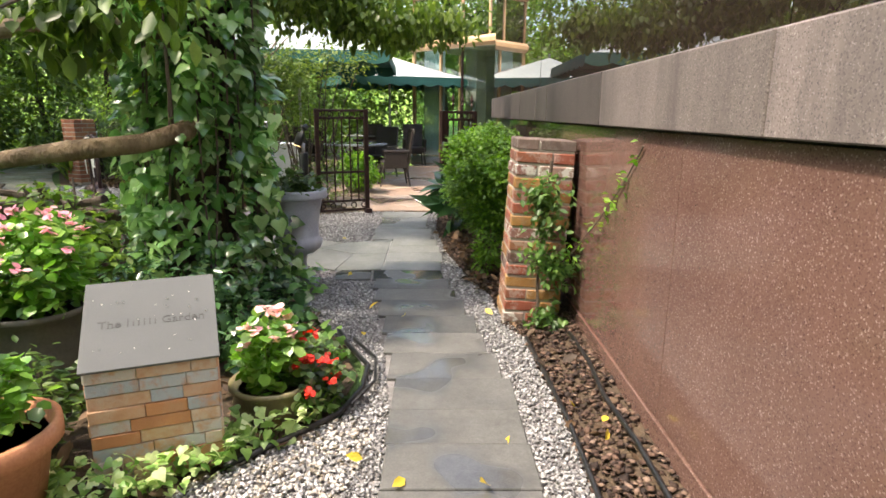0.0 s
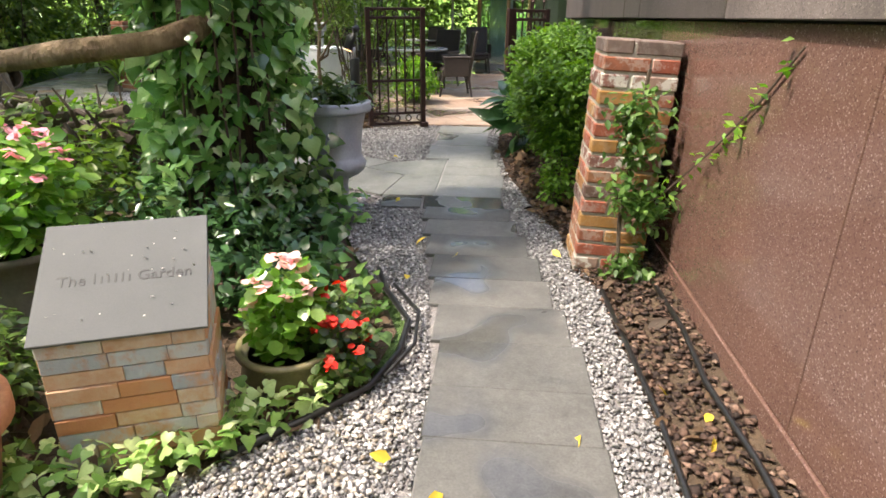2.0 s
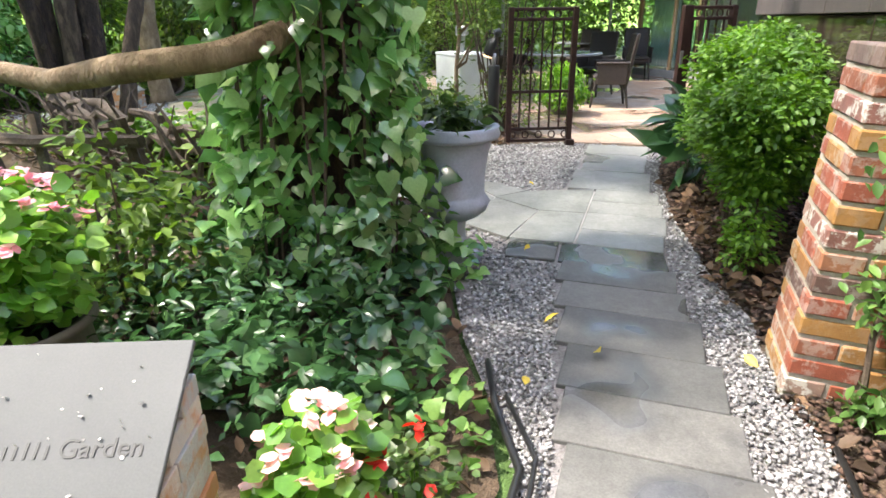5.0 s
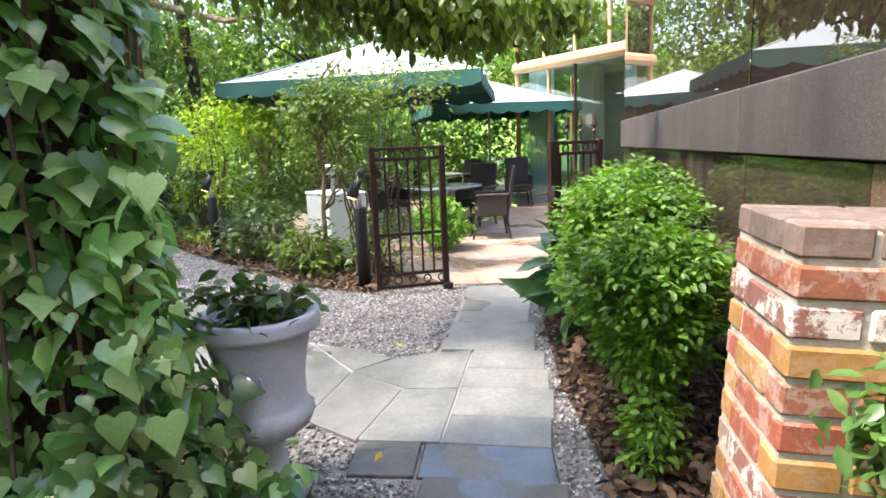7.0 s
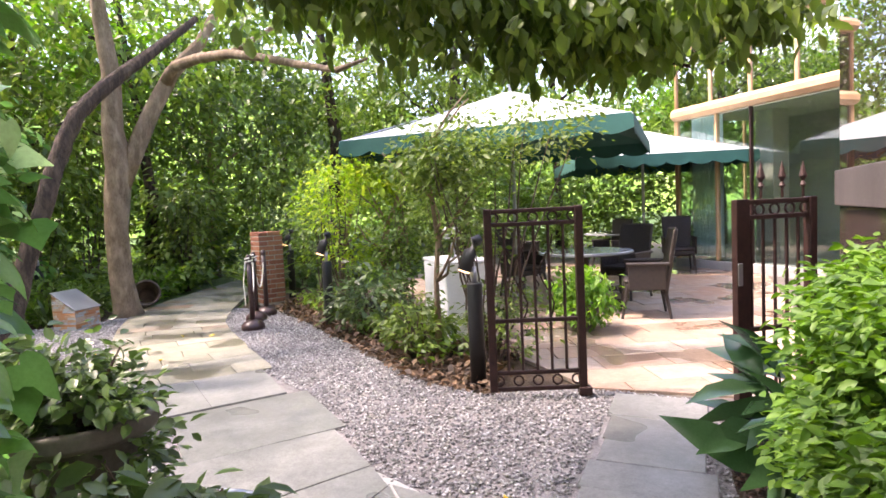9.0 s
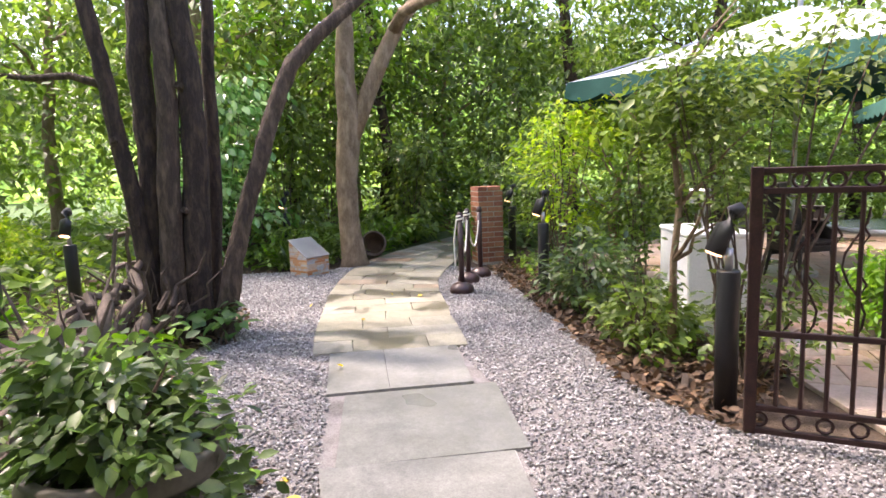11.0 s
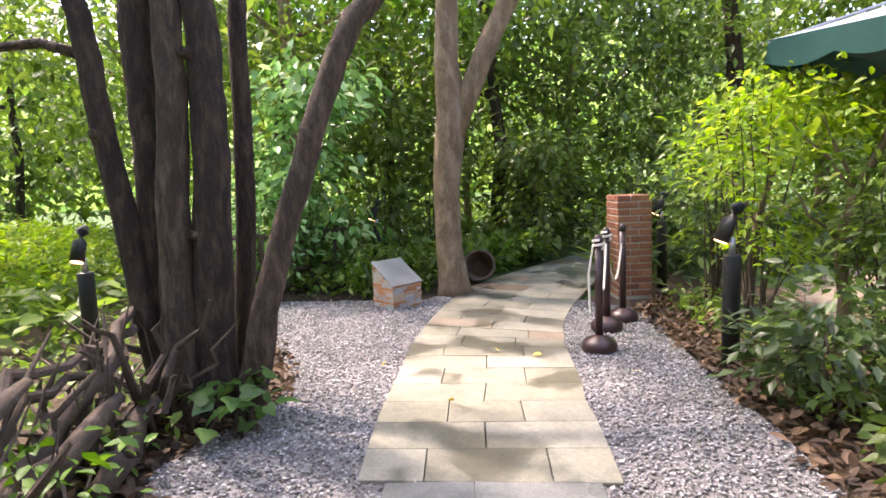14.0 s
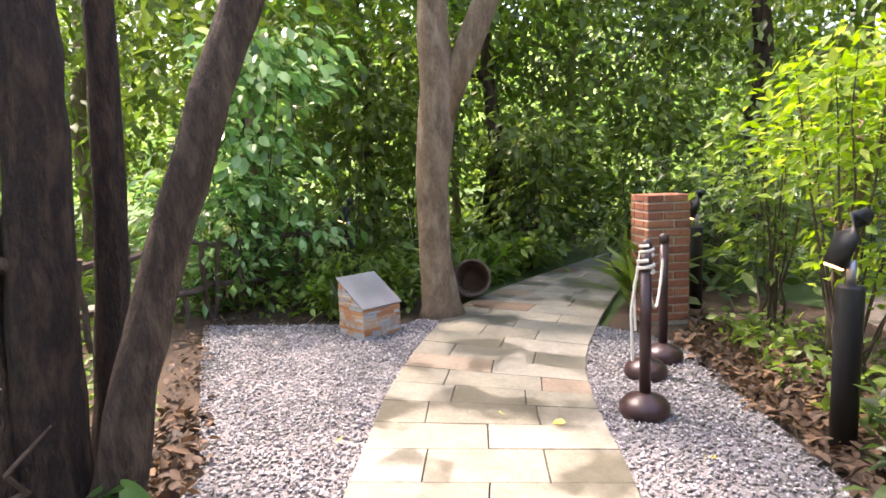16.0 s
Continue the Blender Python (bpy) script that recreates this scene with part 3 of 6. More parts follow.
def prism(poly, z0, z1, ch=0.004):
    """A slab over a polygon with a small chamfer round its top."""
    c = np.mean(np.array(poly), 0)
    n = len(poly)
    ins = []
    for x, y in poly:
        d = np.array([x, y]) - c
        ins.append(tuple(c + d * (1 - ch * 1.6 / max(np.linalg.norm(d), 0.05))))
    v = [(x, y, z0) for x, y in poly] + [(x, y, z1 - ch) for x, y in poly] + [(x, y, z1) for x, y in ins]
    f = [tuple(range(2 * n, 3 * n))]
    for k in range(n):
        j = (k + 1) % n
        f += [(k, j, n + j, n + k), (n + k, n + j, 2 * n + j, 2 * n + k)]
    return v, f


def lay(name, poly, z1, material, parent, gap=0.004, th=0.04, ch=0.004):
    area = sum(x0 * y1 - x1 * y0 for (x0, y0), (x1, y1) in zip(poly, poly[1:] + poly[:1]))
    if area < 0:
        poly = poly[::-1]
    c = np.mean(np.array(poly), 0)
    q = []
    for x, y in poly:
        d = np.array([x, y]) - c
        q.append(tuple(c + d * (1 - gap / np.linalg.norm(d))))
    v, f = prism(q, z1 - th, z1, ch)
    return raw(name, v, f, material, parent)


walkway = tagged(new("pavement_walkway"), "grey bluestone slab walkway, partly wet", "walkway", kind="structure")
ROW_Y = [-2.0, -1.7, -1.4, -1.1, -0.8, -0.48, -0.16, 0.16, 0.48, 0.8, 1.12, 1.44, 1.76, 2.08, 2.38, 2.67, 3.0, 3.33, 3.64, 3.95, 4.29, 4.58, 4.85]
for y0, y1 in zip(ROW_Y, ROW_Y[1:]):
    left = float(np.interp(y0, [-2, 2.08, 2.65, 3.33, 3.95, 4.6, 4.85], [-0.04, -0.04, -0.05, -0.13, -0.23, -0.34, -0.36])) + R.uniform(-0.012, 0.012)
    lay("slab", [(left, y0), (left + 0.6, y0), (left + 0.6, y1), (left, y1)], 0.004 + R.uniform(-0.003, 0.003), M_SLAB, walkway)
lay("slab", [(-0.36, 4.85), (0.24, 4.85), (0.21, 5.14), (-0.38, 5.14)], -0.002, M_PUDDLE, walkway)
lay("slab", [(-0.66, 4.83), (-0.37, 4.85), (-0.39, 5.14), (-0.7, 5.12)], 0.002, M_SLAB, walkway)
RY = [5.14, 5.42, 5.78, 6.07, 6.39, 6.7, 7.02, 7.36, 7.74, 8.2]
RX = [0.21, 0.2, 0.2, 0.15, 0.11, 0.08, 0.05, 0.03, 0.06, 0.15]
for i, (y0, y1) in enumerate(zip(RY, RY[1:])):
    lx = -0.3 if y0 < 6.3 else -0.5 - 0.02 * (i % 3)
    if y0 > 7.6:
        lx = -0.55
    off = 0.025 if i % 2 else 0
    lay("slab", [(lx, y0), (RX[i] + off, y0), (RX[i] + off, y1), (lx, y1)], 0.003 + R.uniform(-0.003, 0.003), M_SLABPALE, walkway)
# irregular flags where the two walks meet
for poly in ([(-0.7, 5.12), (-0.31, 5.14), (-0.31, 5.75), (-0.62, 5.72)], [(-1.04, 5.3), (-0.71, 5.12), (-0.63, 5.72), (-1.0, 5.95)],
             [(-0.62, 5.73), (-0.31, 5.76), (-0.31, 6.39), (-0.8, 6.2), (-1.0, 5.96)], [(-1.5, 5.6), (-1.05, 5.31), (-1.01, 5.95), (-1.42, 6.4)],
             [(-1.0, 5.97), (-0.81, 6.21), (-1.12, 6.37), (-1.41, 6.41)]):
    lay("flagstone", poly, 0.004 + R.uniform(-0.001, 0.001), M_SLABPALE, walkway, 0.0008, ch=0.0012)
for poly in ([(-2.05, 5.8), (-1.5, 5.6), (-1.43, 6.4), (-1.63, 6.57)], [(-2.71, 6.18), (-2.06, 5.81), (-1.64, 6.58), (-2.15, 6.97)],
             [(-3.42, 6.8), (-2.66, 6.24), (-2.11, 7.05), (-2.86, 7.62)], [(-4.26, 7.22), (-3.53, 6.73), (-3.3, 7.07), (-4.03, 7.57)],
             [(-4.03, 7.573), (-3.3, 7.073), (-2.98, 7.53), (-3.7, 8.06)]):
    lay("flagstone", poly, 0.004 + R.uniform(-0.001, 0.001), M_SLABPALE, walkway, 0.0008, ch=0.0012)

sheet("flag_bedding", [(-0.3, 5.15), (-0.3, 6.35), (-0.8, 6.18), (-1.1, 6.34), (-1.6, 6.54), (-2.15, 6.98), (-2.7, 6.2), (-2.05, 5.83), (-1.5, 5.63), (-1.04, 5.33), (-0.7, 5.15)], -0.003, M_CONCRETE, "pale mortar bedding between the flagstones")

garden_path = tagged(new("pavement_garden_path"), "honey sandstone paving in running bond, damp in places", "path", kind="structure")
PL = [(-4.36, 7.12), (-4.83, 7.41), (-5.25, 7.71), (-5.52, 7.91), (-5.79, 8.11), (-6.34, 8.51), (-6.65, 8.78), (-7.08, 9.16), (-7.44, 9.52), (-8.11, 10.25), (-8.6, 11.22), (-9.16, 12.65), (-9.7, 14.2), (-10.2, 16)]
PR = [(-3.6, 8.11), (-4.07, 8.47), (-4.48, 8.74), (-4.72, 8.96), (-4.99, 9.15), (-5.4, 9.45), (-5.6, 9.62), (-5.92, 9.9), (-6.23, 10.25), (-6.75, 10.95), (-7.4, 11.9), (-8.15, 13.1), (-8.7, 14.6), (-9.2, 16)]
cum = [0.0]
for p, q in zip(PL, PL[1:]):
    cum.append(cum[-1] + math.dist(p, q))
ROWS = int(cum[-1] / 0.335)


def rail_pt(s, f):
    a = np.array([np.interp(s, cum, [p[k] for p in PL]) for k in (0, 1)])
    b = np.array([np.interp(s, cum, [p[k] for p in PR]) for k in (0, 1)])
    return tuple(a + (b - a) * f)


for i in range(ROWS):
    cuts = [0, 0.5, 1] if i % 2 else [0, 0.25 + R.uniform(-.03, .03), 0.74 + R.uniform(-.03, .03), 1]
    if i % 5 == 2:
        cuts = [0, 0.33, 0.68, 1]
    s0, s1 = i * 0.335, (i + 1) * 0.335
    for f0, f1 in zip(cuts, cuts[1:]):
        lay("paver", [rail_pt(s0, f0), rail_pt(s0, f1), rail_pt(s1, f1), rail_pt(s1, f0)], 0.004 + R.uniform(-0.002, 0.002), M_SANDSTONE, garden_path, 0.004, ch=0.0025)
sheet("path_bedding", PL + PR[::-1], -0.016, M_JOINT, "dark sand bedding under the paving")

PATIO = [(-0.75, 8.3), (-0.5, 8.25), (0.2, 8.22), (1.02, 8.6), (1.02, 9.6), (4.5, 9.6), (4.5, 24), (-6.0, 24), (-5.6, 13.0), (-3.0, 10.9), (-1.3, 9.6)]
sheet("patio_bedding", PATIO, -0.018, M_JOINT, "sand bedding under the terrace paving")
patio = tagged(new("pavement_terrace"), "terracotta and buff stone terrace paving", "terrace", kind="structure")


def clip(poly, a, b):
    """The part of a polygon to the left of the line from a to b."""
    out = []
    side = [(b[0] - a[0]) * (y - a[1]) - (b[1] - a[1]) * (x - a[0]) for x, y in poly]
    for k, (p, q) in enumerate(zip(poly, poly[1:] + poly[:1])):
        s0, s1 = side[k], side[(k + 1) % len(poly)]
        if s0 >= 0:
            out.append(p)
        if (s0 >= 0) != (s1 >= 0):
            f = s0 / (s0 - s1)
            out.append((p[0] + (q[0] - p[0]) * f, p[1] + (q[1] - p[1]) * f))
    return out


tile_ang = radians(28)
ca, sa = math.cos(tile_ang), math.sin(tile_ang)
for i in range(-24, 30):
    for j in range(-24, 30):
        w, h = 0.6, 0.4
        x0, y0 = i * w + (0.3 if j % 2 else 0), j * h
        quad = [(x0, y0), (x0 + w, y0), (x0 + w, y0 + h), (x0, y0 + h)]
        quad = [(x * ca - y * sa - 0.7, x * sa + y * ca + 12.0) for x, y in quad]
        for line in (((-0.75, 8.27), (1.02, 8.4)), ((-5.6, 13.0), (-0.75, 8.27)), ((1.02, 8.4), (1.02, 40))):
            quad = clip(quad, *line)
        if len(quad) > 2 and quad[0][1] < 17.0 and quad[0][0] > -5.5:
            lay("terrace_tile", quad, 0.002 + R.uniform(-0.002, 0.002), M_PATIO, patio, 0.006, 0.03)

hole1 = [(-0.05, -2), (0.55, -2), (0.55, 2.6), (0.45, 3.4), (0.37, 4.0), (0.24, 4.85), (0.2, 5.8), (0.1, 6.4), (0.03, 7.3), (0.1, 8.2), (-0.55, 8.2), (-0.55, 6.4), (-0.8, 6.22),
         (-1.12, 6.37), (-1.42, 6.4), (-1.63, 6.57), (-2.13, 7.0), (-2.85, 7.6), (-3.68, 8.03), (-4.2, 7.25), (-3.5, 6.74), (-2.71, 6.18), (-2.05, 5.8), (-1.5, 5.6), (-1.04, 5.3), (-0.7, 5.1), (-0.66, 4.83), (-0.36, 4.83),
         (-0.3, 4.4), (-0.2, 3.8), (-0.1, 3.1), (-0.04, 2.5)]
stones("grey_gravel", scatter(GRAVEL, 2300, -0.010, 0.006, [hole1, PL + PR[::-1]]), (0.009, 0.019), M_PEBBLE, "loose grey and white gravel stones", "gravel")
front_g = [(-1.0, 0.8), (0.74, 0.8), (0.74, 2.6), (0.7, 3.6), (0.5, 4.6), (-0.7, 4.4), (-0.35, 3.5), (-0.2, 3.1), (-0.2, 2.8), (-0.6, 2.25), (-1.0, 1.9)]
stones("fine_gravel", scatter(front_g, 3800, -0.008, 0.006, [hole1]), (0.008, 0.016), M_PEBBLE, "fine pale gravel chips beside the walkway", "gravel")
stones("river_pebbles", scatter([(-1.1, 1.0), (-0.3, 1.0), (-0.1, 2.5), (-0.3, 2.62), (-0.66, 2.22), (-0.95, 1.95)], 1900, -0.005, 0.006), (0.01, 0.02), M_PEBBLEW, "cream and tan washed river pebbles", "pebbles")

# ---- granite wall ----
WALL_END = 9.5
wall = tagged(part("wall_granite", boxm(1.07, -4, -0.1, 1.4, WALL_END - 0.01, 4.8), M_DARKJOINT), "polished red granite building wall with rough stone band", "wall", kind="structure")
JY = [-4, -2.9, -1.35, 0.2, 1.77, 3.36, 4.9, 5.41, 6.35, 7.9, WALL_END]
PJ = [-4, -1.78, 0.28, 2.34, 4.4, 5.41, 7.45, WALL_END]
# Panels from y 4.4 on carry the dark foliage reflection in their colour.
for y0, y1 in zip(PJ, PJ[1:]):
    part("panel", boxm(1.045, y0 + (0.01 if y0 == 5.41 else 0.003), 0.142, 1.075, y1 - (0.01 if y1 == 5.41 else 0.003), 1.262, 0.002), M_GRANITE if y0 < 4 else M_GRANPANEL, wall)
# Band blocks step from pinkish to grey to dark along the wall.
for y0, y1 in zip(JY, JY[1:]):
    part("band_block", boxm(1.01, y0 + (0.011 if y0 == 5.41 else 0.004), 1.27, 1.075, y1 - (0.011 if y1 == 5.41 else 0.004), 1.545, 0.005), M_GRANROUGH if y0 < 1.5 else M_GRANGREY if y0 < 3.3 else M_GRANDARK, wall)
for y0, y1 in zip([-4, -1.35, 1.77, 3.36, 5.41, 7.9], [-1.35, 1.77, 3.36, 5.41, 7.9, WALL_END]):
    for z0, z1 in ((1.55, 3.1), (3.1, 4.78)):
        part("polished_panel", boxm(1.045, y0 + (0.01 if y0 == 5.41 else 0.003), z0 + 0.002, 1.075, y1 - (0.01 if y1 == 5.41 else 0.003), z1 - 0.002, 0.002), M_GRANTOP, wall)
part("plinth_course", boxm(1.038, -4, -0.08, 1.07, WALL_END, 0.135, 0.004), M_GRANITE, wall)
tagged(part("wall_return", boxm(1.4, WALL_END - 0.3, -0.1, 7.5, WALL_END - 0.012, 4.8), M_CONCRETE), "plain building wall round the corner", "wall", kind="structure")
tagged(part("wall_behind", boxm(1.4, -4, -0.1, 7.5, -3.7, 4.8), M_CONCRETE), "plain building wall", "wall", kind="structure")

# mulch bed along the wall
BEDR = EDGE_R + [(1.04, 8.2), (1.04, -2.0)]
mulch = sheet("mulch_bed", BEDR, -0.02, M_SOIL, "dark soil bed along the wall", "bed")
for v in mulch.data.vertices:
    if v.co.x > 1.0:
        v.co.z = 0.045


def banked(p):
    """Points of the wall bed, raised where the mulch is heaped against the granite."""
    lo = np.interp(p[:, 1], [y for _, y in EDGE_R], [x for x, _ in EDGE_R])
    p[:, 2] += 0.062 * np.clip((p[:, 0] - lo) / (1.04 - lo), 0, 1)
    return p



stones("bark_chips", banked(scatter(BEDR, 1700, -0.006, 0.012, [[(0.59, 3.84), (0.99, 3.84), (0.99, 4.22), (0.59, 4.22)]])), (0.012, 0.032), M_BARK, "reddish brown bark mulch chips", "mulch", flat=0.45)

# ---- brick pillars ----
def brick_pillar(name, m, side_x, side_y, courses, ch, mats, label, seed, jag=0.004):
    rnd = random.Random(seed)
    top = thing(name, m, label, "brick pillar")
    part("mortar_core", boxm(0.011, 0.011, -0.04, side_x - 0.011, side_y - 0.011, courses * ch - 0.02, 0.004), M_MORTAR, top)
    for c in range(courses):
        z0, z1 = c * ch + 0.007, (c + 1) * ch - 0.007
        d = 0.095
        layout = []
        cut = side_x * (0.62 if c % 2 else 0.38)
        for a0, a1 in ((0, cut), (cut, side_x)):
            layout.append((a0, 0, a1, d))
            layout.append((side_x - a1, side_y - d, side_x - a0, side_y))
        layout.append((0, d, d, side_y - d))
        layout.append((side_x - d, d, side_x, side_y - d))
        if c == courses - 1:
            layout.append((d, d, side_x - d, side_y - d))
        for x0, y0, x1, y1 in layout:
            j = [rnd.uniform(-jag, jag) for _ in range(2)]
            part("brick", boxm(x0 + 0.005 + j[0], y0 + 0.004 + j[1], z0, x1 - 0.005 + j[0], y1 - 0.004 + j[1], z1, 0.006), mats(c, rnd), top)
    return top


def pillar_mats(c, rnd):
    if c == 14:
        return M_BRICKDARK
    if c in (7, 12):
        return M_BRICKWHITE
    return rnd.choice((M_BRICK, M_BRICK, M_BRICK, M_BRICKORANGE, M_BRICKWHITE if c in (0, 11) else M_BRICK))


brick_pillar("brick_pillar", pose(0.593, 3.83, 0, 0, 3, 0), 0.37, 0.38, 15, 0.0795, pillar_mats, "salvaged multicolour brick pillar with thick pale mortar against granite wall", 5)
pier_ang = math.degrees(math.atan2(0.354, 0.196))
brick_pillar("brick_pier", pose(-6.444, 11.24, 0, 0, 0, pier_ang), 0.405, 0.405, 15, 0.0775, lambda c, r: M_BRICKPIER, "red clay brick pier beside the garden path", 9, 0.002)

# ---- iron gate leaves ----
def gate_leaf(m, w, h, label, spikes, sw=0.055):
    g = thing("gate_leaf", m, label, "gate", "garden gate leaves")
    fr = 0.035
    st = part("stile", boxm(0, -0.025, 0, sw, 0.025, h, 0.004), M_IRON, g)
    part("stile", boxm(w - 0.055, -0.03, 0, w, 0.03, h, 0.004), M_IRON, g)
    for z in (0.0, 0.12, 0.5, h - 0.13, h - 0.035):
        part("rail", boxm(fr, -0.014, z, w - fr, 0.014, z + 0.03, 0.004), M_IRON, g)
    nb = 5
    for k in range(1, nb + 1):
        x = fr + (w - 2 * fr) * k / (nb + 1)
        bm = tube(bmesh.new(), [(x, 0, 0.15), (x, 0, h - 0.13)], 0.011, 6)
        if not spikes:
            for z in (0.72, 0.95):
                tube(bm, [(x, 0, z), (x + 0.03, 0, z + 0.05), (x, 0, z + 0.1)], 0.006, 5)
        part("bar", bm, M_IRON, g)
    for z in (0.075, h - 0.068):
        for k in range(5):
            x = fr + 0.035 + (w - 2 * fr - 0.07) * k / 4
            pts = [(x + 0.035 * math.cos(t * math.pi / 5), 0, z + 0.035 * math.sin(t * math.pi / 5)) for t in range(11)]
            part("ring", tube(bmesh.new(), pts, 0.008, 5), M_IRON, g)
    if spikes:
        for k in range(3):
            x = 0.2 + k * (w - 0.25) / 2.2
            part("finial", lathe(bmesh.new(), [(0.008, h), (0.008, h + 0.06), (0.02, h + 0.075), (0.008, h + 0.1), (0.024, h + 0.13), (0.001, h + 0.23)], 8), M_IRON, g).location = (x, 0, 0)
        part("lock_plate", boxm(0.004, -0.028, h * 0.6, 0.04, 0.028, h * 0.6 + 0.14, 0.003), M_ALU, st)
    else:
        for x, zz in ((w * 0.35, 1.0), (w * 0.62, 0.9)):
            pts = [(x, 0, 0.5)] + [(x + 0.05 * math.sin(i * 0.9), 0, 0.5 + i * 0.07) for i in range(10)]
            part("scroll", tube(bmesh.new(), pts, 0.006, 5), M_IRON, g)
        part("hinge_foot", boxm(w - 0.06, -0.05, -0.04, w + 0.03, 0.05, 0.02, 0.006), M_IRON, g)
    return g


gate_leaf(pose(-1.385, 7.845, 0.045, 0, 0, math.degrees(math.atan2(0.273, 0.645))), 0.70, 1.325, "rusty brown wrought iron gate leaf standing open on gravel", False)
gate_leaf(pose(0.22, 7.92, 0.03, 0, 0, 38), 0.60, 1.33, "brown iron gate leaf with spear finials, folded to the wall", True, 0.1)

# ---- plinth signs ----
def plinth_sign(m, w, d, zf, zb, lettered, label):
    p = thing("sign_plinth", m, label, "sign plinth", "stone-clad sign plinths")
    v = [(0.012, 0.012, 0), (w - 0.012, 0.012, 0), (w - 0.012, d - 0.012, 0), (0.012, d - 0.012, 0),
         (0.012, 0.012, zf - 0.01), (w - 0.012, 0.012, zf - 0.01), (w - 0.012, d - 0.012, zb - 0.02), (0.012, d - 0.012, zb - 0.02)]
    raw("core", v, [(3, 2, 1, 0), (4, 5, 6, 7), (0, 1, 5, 4), (1, 2, 6, 5), (2, 3, 7, 6), (3, 0, 4, 7)], M_MORTAR, p)
    rnd = random.Random(3)
    n = 9
    ch = zf / n
    for face in range(3):
        rows = n if face == 0 else int(zb / ch)
        for c in range(rows):
            x = 0.0
            run = w if face == 0 else d
            z1 = (c + 1) * ch - 0.002
            if face:
                lim = (z1 - zf) / (zb - zf) * d if z1 > zf else 0
                x = max(0, lim)
            while x < run - 0.01:
                l = min(rnd.uniform(0.09, 0.22), run - x)
                if run - x - l < 0.05:
                    l = run - x
                o = rnd.uniform(0.0, 0.008)
                if face == 0:
                    b = boxm(x, -o, c * ch + 0.001, x + l - 0.002, 0.02, z1, 0.002)
                elif face == 1:
                    b = boxm(w - 0.02, x, c * ch + 0.001, w + o, x + l - 0.002, z1, 0.002)
                else:
                    b = boxm(-o, x, c * ch + 0.001, 0.02, x + l - 0.002, z1, 0.002)
                part("stone", b, M_STONECLAD, p)
                x += l
    ang = math.atan2(zb - zf, d)
    ln = math.hypot(zb - zf, d)
    pm = Matrix.Translation((0, 0, zf + 0.004)) @ Matrix.Rotation(ang, 4, "X")
    # The unlettered plate takes a paler metal to stand in for sky brightness.
    plate = part("plate", boxm(-0.012, -0.02, 0, w + 0.012, ln + 0.012, 0.012, 0.002), M_STEEL if lettered else M_ALU, p)
    plate.matrix_basis = pm
    if lettered:
        for word, at in (("The", 0.09), ("Garden", 0.58)):
            cu = bpy.data.curves.new("lettering", "FONT")
            cu.body, cu.size, cu.extrude = word, 0.05, 0.0006
            ob = bpy.data.objects.new("tmp", cu)
            scene.collection.objects.link(ob)
            me = bpy.data.meshes.new_from_object(ob.evaluated_get(bpy.context.evaluated_depsgraph_get()))
            bpy.data.objects.remove(ob)
            me.materials.append(M_ETCH)
            t = new("lettering", me)
            t.parent = plate
            t.matrix_basis = Matrix.Translation((w * at, ln * 0.43, 0.0135))
        for k, hh in enumerate((0.04, 0.026, 0.026, 0.034, 0.034, 0.026)):
            b = part("name_mark", boxm(w * 0.315 + k * 0.0185, ln * 0.43, 0.0125, w * 0.315 + k * 0.0185 + 0.0045, ln * 0.43 + hh * 0.9, 0.0138), M_ETCH, plate)
    return p


plinth_sign(pose(-1.062, 2.105, -0.01, 0, 0, 21.5), 0.435, 0.325, 0.455, 0.66, True, "ledgestone sign plinth with a sloping brushed steel plate, lettered")
plinth_sign(pose(-7.66, 8.99, -0.02, 0, 0, 102), 0.42, 0.36, 0.28, 0.51, False, "weathered stone sign plinth with a sloping steel top on gravel")

pm = pose(-1.062, 2.105, -0.01, 0, 0, 21.5)
pp = np.array([tuple(pm @ Vector((x, y, 0.476 + y * 0.631))) for x, y in ((R.uniform(0.02, 0.42), R.uniform(0.01, 0.31)) for _ in range(30))])
tagged(leaves("dried_petals", pp, (0.005, 0.01), M_STEELSPOT, None, ROUND, -0.55, kind="stuff"), "tiny pale petals scattered on the steel plate", "petals")

